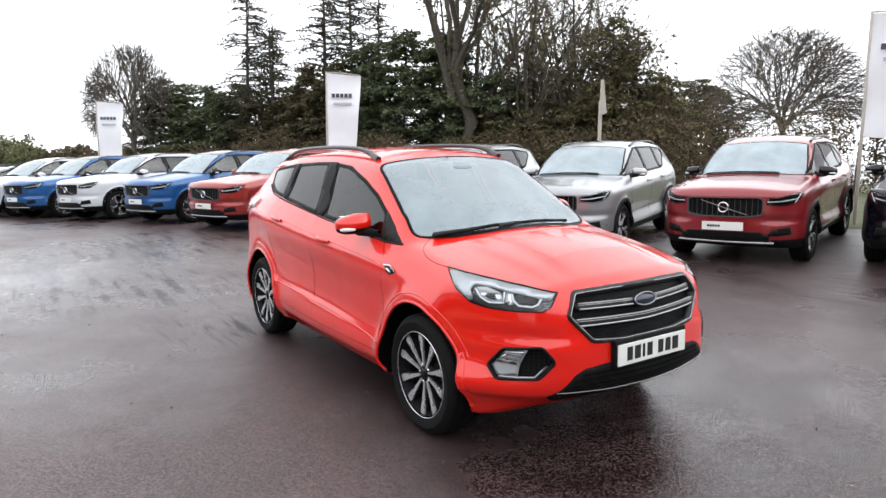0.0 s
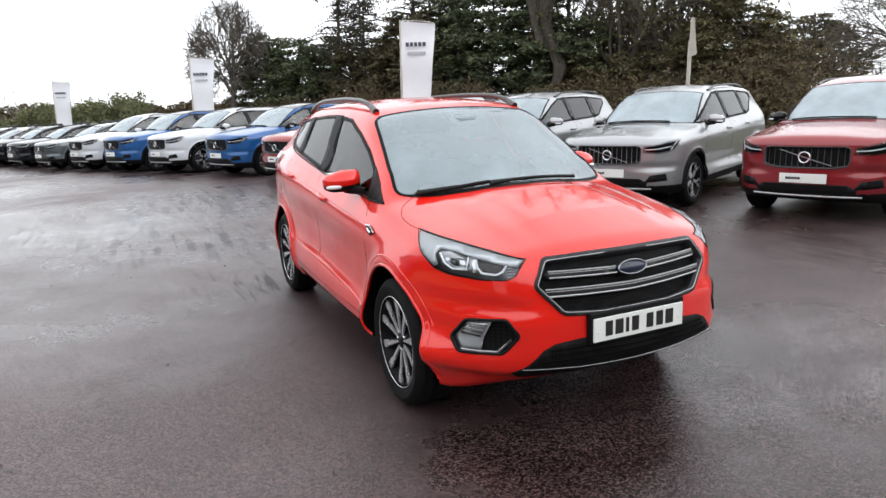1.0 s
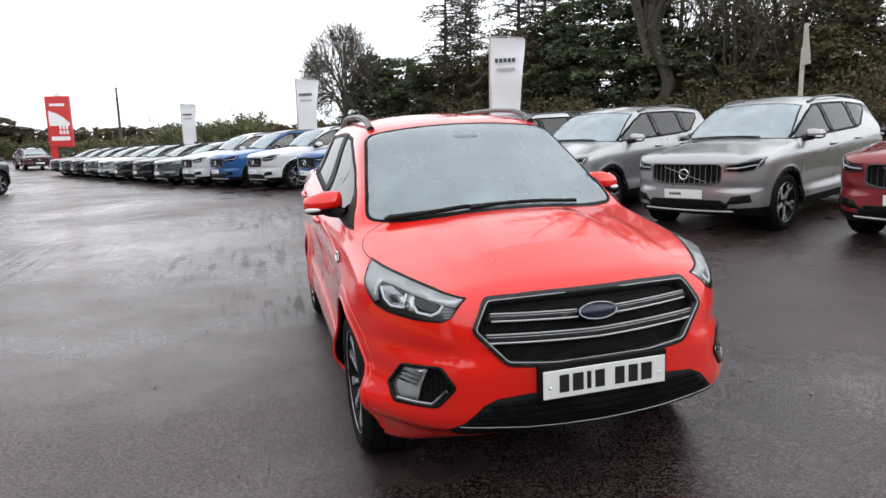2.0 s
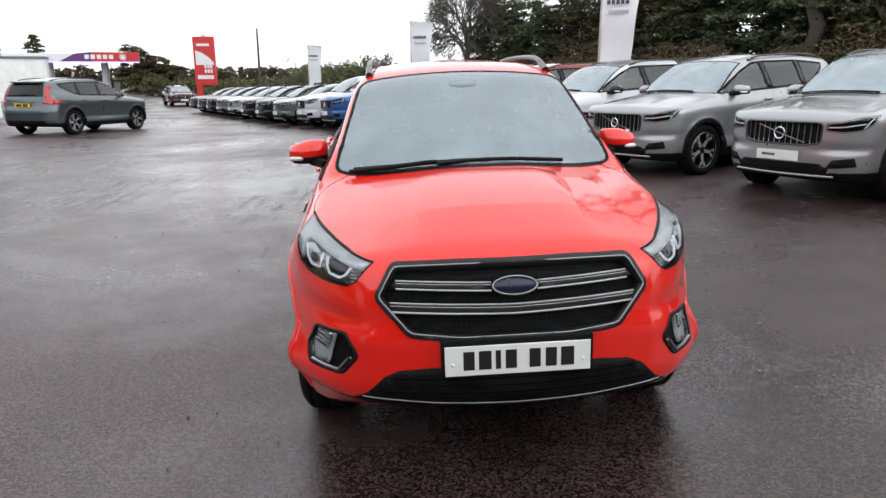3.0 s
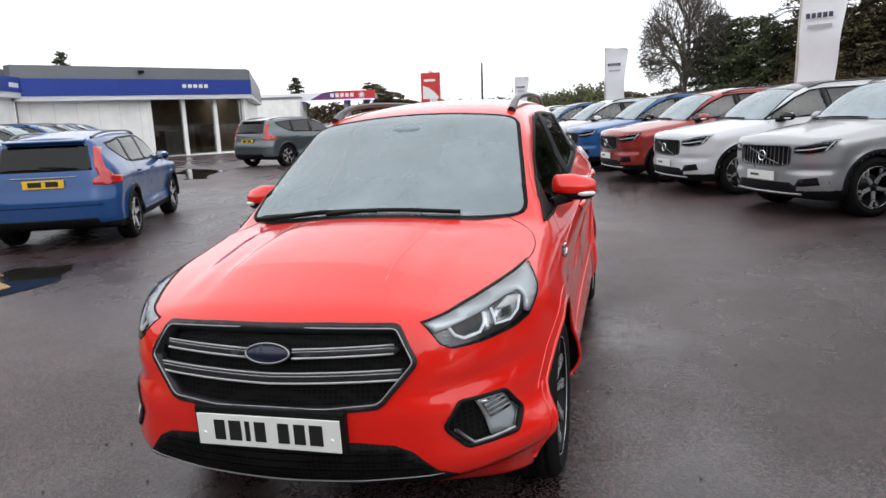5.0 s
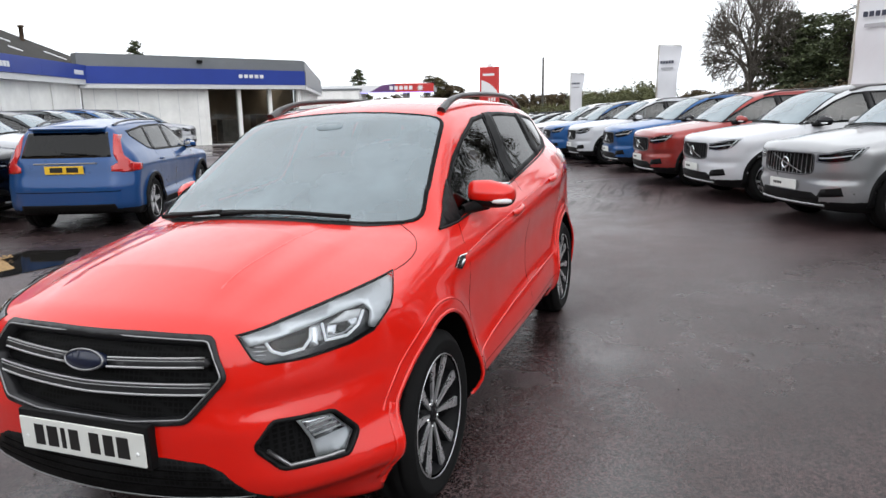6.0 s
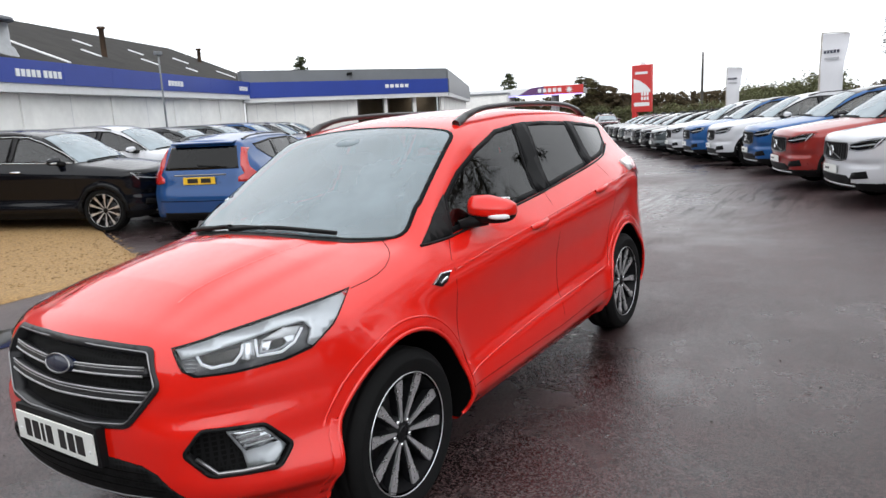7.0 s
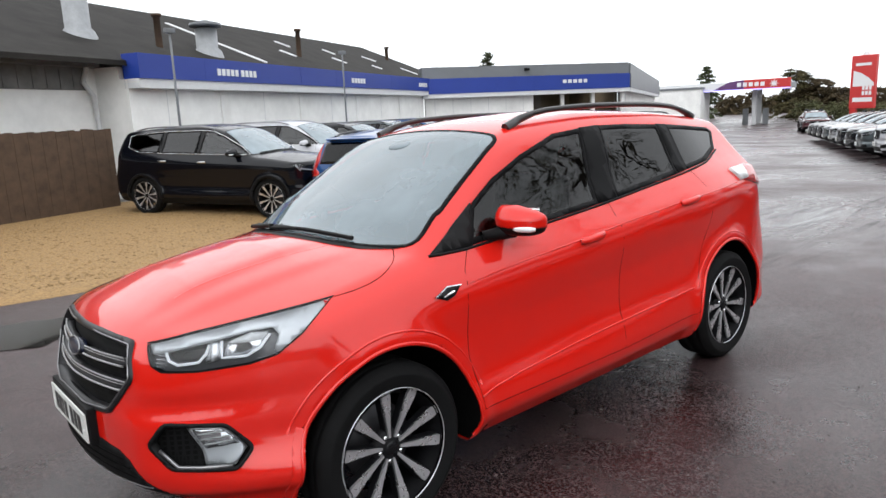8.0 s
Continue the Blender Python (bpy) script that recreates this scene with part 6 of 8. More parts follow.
    bp.inputs["Distance"].default_value = 0.006
    L(bs.outputs[0], bp.inputs["Strength"])
    L(add.outputs[0], bp.inputs["Height"])
    L(bp.outputs[0], b.inputs["Normal"])
    return m


TARMAC = tarmac()
GRAVEL = mat("tan_gravel", (0.29, 0.178, 0.072), 0.85, vary=0.6, scale=30, bump=0.6, bump_scale=60)
GRASS_M = mat("rough_grass", (0.060, 0.068, 0.028), 0.9, vary=0.5, scale=3.0, bump=0.8, bump_scale=40)
WATER = mat("puddle_water", (0.016, 0.015, 0.014), 0.03, rough_vary=0.02, spec=0.8)
WALL_W = mat("white_painted_wall", (0.83, 0.83, 0.81), 0.75, vary=0.13, scale=1.2, bump=0.1, bump_scale=40)
FASCIA_B = mat("blue_fascia", (0.009, 0.036, 0.26), 0.5, vary=0.08, scale=1.0)
FASCIA_G = mat("grey_fascia", (0.15, 0.16, 0.17), 0.45, vary=0.10, scale=1.0)
FASCIA_W = mat("white_edge_panel", (0.60, 0.61, 0.62), 0.5, vary=0.06)
ROOF_M = mat("dark_roof_sheet", (0.022, 0.020, 0.018), 0.85, vary=0.5, scale=1.3, bump=0.4, bump_scale=12, spec=0.2)
CLAD_G = mat("weathered_grey_boards", (0.17, 0.17, 0.165), 0.8, vary=0.3, scale=3.0)
TIMBER = mat("brown_timber", (0.080, 0.050, 0.031), 0.85, vary=0.35, scale=5.0, bump=0.3, bump_scale=50)
ZINC = mat("galvanised_metal", (0.30, 0.31, 0.32), 0.5, 0.6, vary=0.15)
FLAG_M = mat("white_flag_cloth", (0.70, 0.70, 0.73), 0.8, vary=0.04, scale=2.0)
FLAG_T = mat("dark_flag_print", (0.05, 0.055, 0.08), 0.8)
FLAG_T2 = mat("pale_flag_print", (0.40, 0.40, 0.42), 0.8)
POLE_M = mat("weathered_pole", (0.36, 0.33, 0.29), 0.7, vary=0.15)
DARK_POLE = mat("dark_timber_mast", (0.06, 0.055, 0.05), 0.8, vary=0.2)
SIGN_R = mat("red_sign_panel", (0.50, 0.022, 0.02), 0.4, vary=0.05)
SIGN_P = mat("purple_canopy_panel", (0.10, 0.03, 0.13), 0.4, vary=0.05)
SIGN_W = mat("white_sign_panel", (0.70, 0.71, 0.72), 0.45, vary=0.03)
STRIP_L = glow("canopy_edge_light", (0.45, 0.42, 1.0), 1.2)
ROOM_LIGHT = glow("ceiling_light_panel", (1.0, 0.93, 0.82), 1.4)
ROOM_M = mat("showroom_interior", (0.34, 0.27, 0.21), 0.7, vary=0.4, scale=0.8)
BARK = mat("grey_bark", (0.060, 0.050, 0.040), 0.9, vary=0.35, scale=6.0)
MID_BARK = mat("brown_grey_bark", (0.11, 0.095, 0.080), 0.9, vary=0.3, scale=6.0)
PALE_BARK = mat("pale_grey_bark", (0.16, 0.145, 0.125), 0.9, vary=0.3, scale=6.0)
IVY_BARK = mat("ivy_bark", (0.115, 0.097, 0.072), 0.9, vary=0.4, scale=4.0)
PEBBLE = mat("small_stones", (0.06, 0.053, 0.047), 0.7, vary=0.5, scale=9.0)


def foliage(name, dark, light):
    """Leaves whose tone differs from clump to clump."""
    m = bpy.data.materials.new(name)
    m.use_nodes = True
    nt = m.node_tree
    b = nt.nodes["Principled BSDF"]
    b.inputs["Roughness"].default_value = 0.75
    b.inputs["Specular IOR Level"].default_value = 0.25
    ge = nt.nodes.new("ShaderNodeNewGeometry")
    tc = nt.nodes.new("ShaderNodeTexCoord")
    n = nt.nodes.new("ShaderNodeTexNoise")
    n.inputs["Scale"].default_value = 0.55
    nt.links.new(tc.outputs["Object"], n.inputs["Vector"])
    ad = nt.nodes.new("ShaderNodeMath")
    ad.operation = "MULTIPLY_ADD"
    ad.inputs[1].default_value = 0.5
    nt.links.new(ge.outputs["Random Per Island"], ad.inputs[0])
    nt.links.new(n.outputs[0], ad.inputs[2])
    r = nt.nodes.new("ShaderNodeValToRGB")
    r.color_ramp.elements[0].position, r.color_ramp.elements[1].position = 0.40, 1.0
    r.color_ramp.elements[0].color, r.color_ramp.elements[1].color = (*dark, 1), (*light, 1)
    nt.links.new(ad.outputs[0], r.inputs[0])
    nt.links.new(r.outputs[0], b.inputs["Base Color"])
    return m


GRAVEL_STONE = foliage("gravel_stone_mix", (0.19, 0.120, 0.054), (0.38, 0.25, 0.12))
CONIFER = foliage("dark_conifer_needles", (0.022, 0.029, 0.015), (0.112, 0.132, 0.066))
DULL_CONIFER = foliage("brownish_conifer_needles", (0.034, 0.028, 0.015), (0.115, 0.096, 0.050))
LARCH = foliage("thin_conifer_needles", (0.022, 0.022, 0.013), (0.055, 0.050, 0.026))
BROWN_LEAF = foliage("brown_hedge_leaves", (0.036, 0.027, 0.015), (0.115, 0.085, 0.045))
OLIVE_LEAF = foliage("olive_evergreen_leaves", (0.042, 0.037, 0.017), (0.140, 0.121, 0.056))
GREEN_LEAF = foliage("green_hedge_leaves", (0.060, 0.066, 0.030), (0.145, 0.15, 0.072))

gx = np.unique(np.concatenate([np.linspace(-900, -60, 30), np.linspace(-60, -20, 41), np.linspace(-20, 12, 129), np.linspace(12, 60, 25), np.linspace(60, 900, 30)]))
gy = np.unique(np.concatenate([np.linspace(-900, -60, 30), np.linspace(-60, -16, 45), np.linspace(-16, 12, 113), np.linspace(12, 60, 33), np.linspace(60, 900, 30)]))
GX, GY = np.meshgrid(gx, gy, indexing="ij")
GZ = height(GX, GY)
nyg = len(gy)
g_faces = [(i * nyg + j, (i + 1) * nyg + j, (i + 1) * nyg + j + 1, i * nyg + j + 1) for i in range(len(gx) - 1) for j in range(nyg - 1)]
ground = raw("ground", np.stack([GX, GY, GZ], -1).reshape(-1, 3), g_faces, TARMAC)
tagged(ground, "wet dark tarmac forecourt with water lying in patches", "ground", kind="structure")


def lie(name, poly, material, lift, step, wobble, label, category, kind="structure", seed=1):
    """A flat patch with an uneven edge that follows the ground."""
    rnd = random.Random(seed)
    pts = []
    for i in range(len(poly)):
        a, b = poly[i], poly[(i + 1) % len(poly)]
        k = max(1, int(math.dist(a, b) / step))
        for j in range(k):
            t = j / k
            pts.append((a[0] + (b[0] - a[0]) * t + rnd.uniform(-wobble, wobble), a[1] + (b[1] - a[1]) * t + rnd.uniform(-wobble, wobble)))
    bm = bmesh.new()
    vs = [bm.verts.new((x, y, 0)) for x, y in pts]
    es = [bm.edges.new((vs[i], vs[(i + 1) % len(vs)])) for i in range(len(vs))]
    bmesh.ops.triangle_fill(bm, edges=es, use_beauty=True, normal=(0, 0, 1))
    xs, ys = [p[0] for p in pts], [p[1] for p in pts]
    for k, lo, hi in ((0, min(xs), max(xs)), (1, min(ys), max(ys))):
        for c in np.arange(lo + step, hi, step):
            co, no = [0, 0, 0], [0, 0, 0]
            co[k], no[k] = c, 1
            bmesh.ops.bisect_plane(bm, geom=bm.verts[:] + bm.edges[:] + bm.faces[:], plane_co=co, plane_no=no, dist=1e-5)
    for v in bm.verts:
        v.co.z = ground_z(v.co.x, v.co.y) + lift * (0 if v.is_boundary and lift > 0.012 else 1) + 0.003
    for f in bm.faces:
        f.normal_update()
        if f.normal.z < 0:
            f.normal_flip()
    ob = part(name, bm, material)
    return tagged(ob, label, category, kind=kind)


gravel = lie("gravel_bed", [(9, -5.9), (3, -5.35), (-1.4, -5.0), (-2.0, -6.4), (-3.3, -9.4), (-5.4, -14.4), (9, -14.0)], GRAVEL, 0.03, 0.5, 0.06, "tan gravel bed beside the tarmac", "gravel", seed=3)
lie("puddle", [(2.6, -4.55), (1.5, -4.2), (0.6, -4.0), (0.9, -3.5), (1.9, -3.35), (2.7, -3.6)], WATER, 0.004, 0.25, 0.07, "shallow puddle on dark tarmac", "puddle", seed=5)
lie("puddle", [(-15.8, -13.2), (-15.2, -11.9), (-14.6, -11.0), (-13.2, -10.6), (-12.3, -10.0), (-12.1, -10.6), (-13.3, -11.4), (-14.0, -12.4), (-15.0, -12.7)], WATER, 0.004, 0.4, 0.12, "shallow dark puddle on tarmac", "puddle", seed=6)
lie("puddle", [(-0.6, -4.9), (-1.6, -4.75), (-2.4, -5.3), (-2.2, -5.9), (-1.3, -5.5)], WATER, 0.004, 0.25, 0.07, "shallow puddle beside gravel", "puddle", seed=7)
lie("grass_verge", [(16, 11.8), (-3.0, 9.2), (-9, 9.8), (-30, 2.2), (-60, -9), (-60, 4), (-30, 22), (16, 40)], GRASS_M, 0.05, 3.0, 0.15, "rough grass verge behind the parked cars", "grass", seed=8)
lie("grass_verge", [(-62, -9.5), (-66, -20), (-140, -30), (-160, 10), (-62, 2)], GRASS_M, 0.03, 8.0, 0.3, "rough grass beyond the forecourt", "grass", seed=9)

# ---- cars ----
hero, hero_shell = build_hero(pose(0, 0, 0.0, math.degrees(math.atan(0.03)), 0, 0))


def stand(x, y, way):
    """A pose on the ground, nose towards way."""
    w = Vector(way).normalized()
    z = [ground_z(x + w.x * a - w.y * b, y + w.y * a + w.x * b) for a, b in ((1.3, 0.8), (1.3, -0.8), (-1.3, 0.8), (-1.3, -0.8))]
    pitch = math.degrees(math.atan2((z[0] + z[1] - z[2] - z[3]) / 2, 2.6))
    roll = math.degrees(math.atan2((z[0] - z[1] + z[2] - z[3]) / 2, 1.6))
    return pose(x, y, sum(z) / 4, 0, 0, math.degrees(math.atan2(w.y, w.x))) @ pose(0, 0, 0, roll, -pitch, 0)


def recolour(thing, old, fresh, names=None):
    for o in thing.children_recursive:
        if o.type == "MESH" and o.material_slots and (names is None or o.name.split(".")[0] in names) and o.material_slots[0].material == old:
            o.material_slots[0].link = "OBJECT"
            o.material_slots[0].material = fresh


# the parked row: place and heading of each car
ROW = {-1: (0.62, 8.25, -70), 0: (-1.50, 7.20, -72), 1: (-3.87, 5.94, -65.5), 2: (-6.28, 4.78, -64), 3: (-8.53, 3.79, -69), 4: (-10.60, 2.80, -69), 5: (-13.05, 1.90, -69), 6: (-15.33, 0.66, -68), 7: (-17.43, -0.45, -66), 8: (-19.30, -1.45, -66)}
for i in range(9, 17):
    ROW[i] = (-19.30 - 2.25 * (i - 8), -1.45 - 1.06 * (i - 8), -66)


def row_pose(i):
    x, y, a = ROW[i]
    return stand(x, y, (math.cos(radians(a)), math.sin(radians(a))))


compact, _ = build_suv("compact_suv", finish_spec(suv_spec()), SILVER_P, "silver compact suv with a slatted grille in the parked row", "y", ALLOY)
compact.matrix_basis = row_pose(1)
for i, paint, label, extra in (
        (-1, BLACK_P, "black compact suv at the end of the parked row", ()),
        (0, FUSION, "dark red compact suv with a paper in its windscreen", ("mirror_cap",)),
        (2, SILVER_P, "silver grey compact suv in the parked row", ()),
        (3, WHITE_P, "white compact suv with a black roof", ("roof", "mirror_cap")),
        (4, ORANGE, "copper red compact suv in the parked row", ()),
        (5, BLUE_P, "bright blue compact suv with a black roof", ("roof", "mirror_cap")),
        (6, WHITE_P, "white compact suv in the parked row", ()),
        (7, BLUE_P, "bright blue compact suv with a black roof", ("roof", "mirror_cap")),
        (8, WHITE_P, "white compact suv in the parked row", ())):
    c = copy_thing(compact, row_pose(i))
    tagged(c, label, "car", "parked cars")
    if extra:
        recolour(c, SILVER_P, BLACK_P, extra)
    recolour(c, SILVER_P, paint)
    if paint is not SILVER_P:
        recolour(c, SATIN, DARK_CHROME, ("grille_slat",))
    if i == 0:
        note = box_part("windscreen_paper", -0.10, 0.10, -0.002, 0.002, -0.14, 0.14, PAPER, c, "white paper behind the windscreen")
        note.matrix_basis = pose(0.52, 0.30, 1.28, 0, 0, 90) @ pose(0, 0, 0, -55, 0, 0)

low = suv_spec(sz=0.875, hub=0.335, base=2.87, front=0.88, rear=1.0, wy=0.98)
estate, _ = build_suv("estate_car", finish_spec(low), GREY_P, "grey green estate car in the parked row", "star", ALLOY, h=0.04)
estate.matrix_basis = row_pose(9)
for i, paint, label in ((10, BLACK_P, "black estate car in the parked row"), (11, BLACK_P, "black estate car in the parked row"), (12, SILVER_P, "silver estate car in the parked row"),
                        (13, GREY_P, "mid grey estate car in the parked row"), (14, BLACK_P, "black estate car in the parked row"), (15, DARK_P, "dark grey estate car in the parked row"), (16, DARK_P, "dark grey estate car in the parked row")):
    c = copy_thing(estate, row_pose(i))
    tagged(c, label, "car", "parked cars")
    recolour(c, GREY_P, paint)
c = copy_thing(estate, stand(-48.3, -16.2, (0.90, 0.43)))
tagged(c, "dark red estate car parked beyond the row", "car", "parked cars")
recolour(c, GREY_P, PLUM_P)

mid = suv_spec(sz=1.005, hub=0.365, base=2.865, front=0.87, rear=0.95, wy=1.02)
grey, _ = build_suv("mid_size_suv", finish_spec(mid), GREY_P, "blue grey mid-size suv standing on the forecourt", "y", ALLOY, back=True)
grey.matrix_basis = stand(-18.22, -10.26, (-0.960, 0.279))

old = suv_spec(sz=0.985, hub=0.360, base=2.774, front=0.90, rear=0.95, wy=1.01)
old["back_plate"] = 0.92
blue, _ = build_suv("blue_suv", finish_spec(old), DEEP_BLUE, "deep blue suv with tall red tail lamps and a yellow plate", "star", ALLOY, back=True, front=False)
blue.matrix_basis = stand(-5.38, -7.46, (-0.903, -0.429))

big = suv_spec(sz=1.075, hub=0.38, base=2.984, front=0.90, rear=1.02, wy=1.04)
big["bright"] = True
big["rim"] = 0.282
bX, bZ = big["X"], big["Z"]
big["panes"]["rear_quarter_window"] = [(bX(-1.03), bZ(1.145)), (bX(-1.45), bZ(1.16)), (bX(-1.72), bZ(1.24)), (bX(-1.74), bZ(1.44)), (bX(-1.62), bZ(1.475)), (bX(-0.98), bZ(1.52))]
black, _ = build_suv("large_suv", finish_spec(big), BLACK_P, "large black suv with bright window trim parked on gravel", "double", ALLOY, rail=SATIN)
black.matrix_basis = stand(-3.20, -10.56, (-0.471, 0.882))
for k, paint, label in ((1, WHITE_P, "large white suv parked along the building"), (2, DARK_P, "dark grey suv parked along the building"), (3, GREY_P, "grey suv parked along the building"),
                        (4, BLUE_P, "blue suv parked along the building"), (5, SILVER_P, "silver suv parked along the building"), (6, WHITE_P, "white suv parked along the building")):
    src = compact if k > 1 else black
    c = copy_thing(src, stand(-3.35 - 2.5 * k, -11.0 - 1.45 * k, (-0.471, 0.882)))
    tagged(c, label, "car", "parked cars")
    recolour(c, SILVER_P if src is compact else BLACK_P, paint, None)


# ---- building ----
def frame_at(a, b):
    """A local frame on a wall: u from a to b, outwards on the camera's side, up."""
    u = (Vector(b) - Vector(a)).normalized()
    n = Vector((u.y, -u.x)) if u.x > 0 else Vector((-u.y, u.x))
    if n.dot(Vector((4, 0)) - Vector(a)) < 0:
        n = -n
    return Matrix(((u.x, n.x, 0, a[0]), (u.y, n.y, 0, a[1]), (0, 0, 1, 0), (0, 0, 0, 1))), (Vector(b) - Vector(a)).length


def wall_box(name, m, u0, u1, n0, n1, z0, z1, material, parent, label="", bevel=0.0):
    bm = bmesh.new()
    box(bm, u0, u1, n0, n1, z0, z1, bevel)
    bmesh.ops.transform(bm, matrix=m, verts=bm.verts[:])
    bmesh.ops.recalc_face_normals(bm, faces=bm.faces[:])
    return part(name, bm, material, parent, label, smooth=False)


CORNER_I, CORNER_C, CORNER_L = (-19.0, -23.2), (-28.4, -18.3), (-2.55, -14.5)
house = empty("showroom", Matrix.Identity(4), "white showroom building with a blue fascia band and dark pitched roof", "building")
mf, lf = frame_at(CORNER_I, CORNER_C)
ml, ll = frame_at(CORNER_I, CORNER_L)
ZB = -0.75
w0 = lf * 0.52
wall_box("wall", mf, 0.0, w0, -0.25, 0.0, ZB, 2.75, WALL_W, house)
for k in range(6):
    wall_box("wall_joint", mf, w0 * (k + 0.5) / 6, w0 * (k + 0.5) / 6 + 0.02, 0.0, 0.004, ZB, 2.5, FASCIA_W, house)
wall_box("window_plinth", mf, w0, lf, -0.25, 0.0, ZB, -0.28, WALL_W, house)
for k in range(4):
    u = w0 + (lf - w0) * k / 3
    wall_box("window_post", mf, u - 0.09, u + 0.09, -0.22, 0.03, -0.28, 2.6, WALL_W, house)
for k in range(3):
    u0, u1 = w0 + (lf - w0) * k / 3 + 0.09, w0 + (lf - w0) * (k + 1) / 3 - 0.09
    pane = wall_box("window_pane", mf, u0, u1, -0.10, -0.085, -0.28, 2.6, SHOP_GLASS, house)
    pane.visible_shadow = False
    wall_box("window_rail", mf, u0, u1, -0.12, -0.06, -0.28, -0.22, FASCIA_W, house)
wall_box("room_floor", mf, w0 - 1, lf, -6.0, -0.25, -0.45, -0.30, ROOM_M, house)
wall_box("room_back", mf, w0 - 1, lf, -6.2, -6.0, -0.30, 2.7, ROOM_M, house)
wall_box("room_side", mf, w0 - 1.2, w0 - 1.0, -6.0, -0.25, -0.30, 2.7, ROOM_M, house)
wall_box("room_end", mf, lf - 0.35, lf - 0.2, -6.0, -0.25, -0.30, 2.7, ROOM_M, house)
wall_box("room_ceiling", mf, w0 - 1, lf - 0.2, -6.0, -0.25, 2.62, 2.72, ROOM_M, house)
for k in range(3):
    wall_box("desk", mf, w0 + 0.6 + 1.6 * k, w0 + 1.5 + 1.6 * k, -3.2 - 0.8 * (k % 2), -2.5 - 0.8 * (k % 2), -0.30, 0.65 + 0.25 * k, CLAD_G if k % 2 else TIMBER, house, bevel=0.03)
# the side of the showroom, running back from the corner
mr, lr = frame_at(CORNER_C, (CORNER_C[0] - 0.878 * 30, CORNER_C[1] - 0.479 * 30))
wall_box("side_wall", mr, 0.0, lr, -0.25, -0.02, ZB, 2.75, WALL_W, house)
wall_box("corner_pier", mr, 0.02, 0.9, -0.02, 0.06, ZB, 2.45, FASCIA_W, house)
wall_box("soffit_return", mr, 0.0, lr, -0.3, 0.40, 2.44, 2.64, FASCIA_W, house)
wall_box("fascia_return", mr, 0.0, lr, -0.3, 0.42, 2.64, 3.36, FASCIA_G, house)
wall_box("parapet_return", mr, 0.0, lr, -0.3, 0.38, 3.36, 3.88, FASCIA_G, house)
for k in range(3):
    wall_box("ceiling_light", mf, w0 + 0.5 + 1.6 * k, w0 + 1.6 + 1.6 * k, -3.4, -1.4, 2.585, 2.615, ROOM_LIGHT, house, "lit ceiling panel")
for sect, m, u0, u1 in (("front", mf, -0.2, lf + 0.10),):
    wall_box("soffit_edge", m, u0, u1, -0.3, 0.52, 2.44, 2.64, FASCIA_W, house)
    wall_box("fascia", m, u0, u1, -0.3, 0.55, 2.64, 3.36, FASCIA_B, house, "blue fascia band")
    wall_box("parapet", m, u0, u1 - 0.02, -0.3, 0.45, 3.36, 3.90, FASCIA_G, house, "grey parapet panel")
    for k in range(1, 6):
        wall_box("fascia_joint", m, lf * k / 6, lf * k / 6 + 0.015, 0.55, 0.553, 2.65, 3.35, FASCIA_B, house)
wall_box("flat_roof", mf, 0.0, lf - 0.1, -14.0, -0.3, 3.2, 3.5, FASCIA_G, house)
for k, u in enumerate((0.30, 0.36, 0.42, 0.48, 0.54)):
    wall_box("fascia_mark", mf, lf * 0.66 + 0.28 * k, lf * 0.66 + 0.28 * k + 0.19, 0.55, 0.57, 2.96, 3.13, SIGN_W, house, "pale lettering shown as plain bars")
wall_box("lamp_box", mf, lf * 0.47, lf * 0.47 + 0.22, 0.45, 0.62, 3.62, 3.74, BLACK_TRIM, house)
# long wall
END = ll + 0.0
wall_box("wall", ml, 0.25, END, -0.25, 0.0, ZB, 2.80, WALL_W, house)
wall_box("end_wall", ml, END, END + 12.0, -1.25, -1.0, ZB, 3.1, WALL_W, house)
wall_box("end_return", ml, END - 0.25, END, -1.0, -0.25, ZB, 3.1, WALL_W, house)
for k in range(9):
    u = ll * (k + 0.4) / 9
    wall_box("wall_joint", ml, u, u + 0.02, 0.0, 0.004, ZB, 2.6, FASCIA_W, house)
for k in range(4):
    u = ll * (k + 0.7) / 4.6
    wall_box("pilaster", ml, u, u + 0.35, 0.0, 0.05, ZB, 2.55, WALL_W, house)
wall_box("soffit_edge", ml, 0.3, END, -0.1, 0.36, 2.58, 2.80, FASCIA_W, house)
wall_box("fascia", ml, 0.3, END, -0.1, 0.40, 2.80, 3.38, FASCIA_B, house, "blue fascia band")
for k in range(1, 8):
    wall_box("fascia_joint", ml, ll * k / 8, ll * k / 8 + 0.015, 0.40, 0.403, 2.81, 3.37, FASCIA_B, house)
for u0, n, w, z in ((ll * 0.795, 4, 0.13, 3.05), (ll * 0.85, 5, 0.13, 3.05), (ll * 0.44, 5, 0.17, 3.06), (ll * 0.09, 5, 0.14, 3.06)):
    for k in range(n):
        wall_box("fascia_mark", ml, u0 - (w + 0.06) * k - w, u0 - (w + 0.06) * k, 0.40, 0.42, z - 0.09, z + 0.09, SIGN_W, house, "pale lettering shown as plain bars")


def roof_sheet(name, m, u0, u1, n0, z0, n1, z1, material, thick=0.12):
    vs = [m @ Vector(p) for p in ((u0, n0, z0), (u1, n0, z0), (u1, n1, z1), (u0, n1, z1))]
    vs += [v - Vector((0, 0, thick)) for v in vs]
    return raw(name, vs, [(0, 1, 2, 3), (7, 6, 5, 4), (0, 4, 5, 1), (1, 5, 6, 2), (2, 6, 7, 3), (3, 7, 4, 0)], material, house, "dark pitched roof sheet", smooth=False)


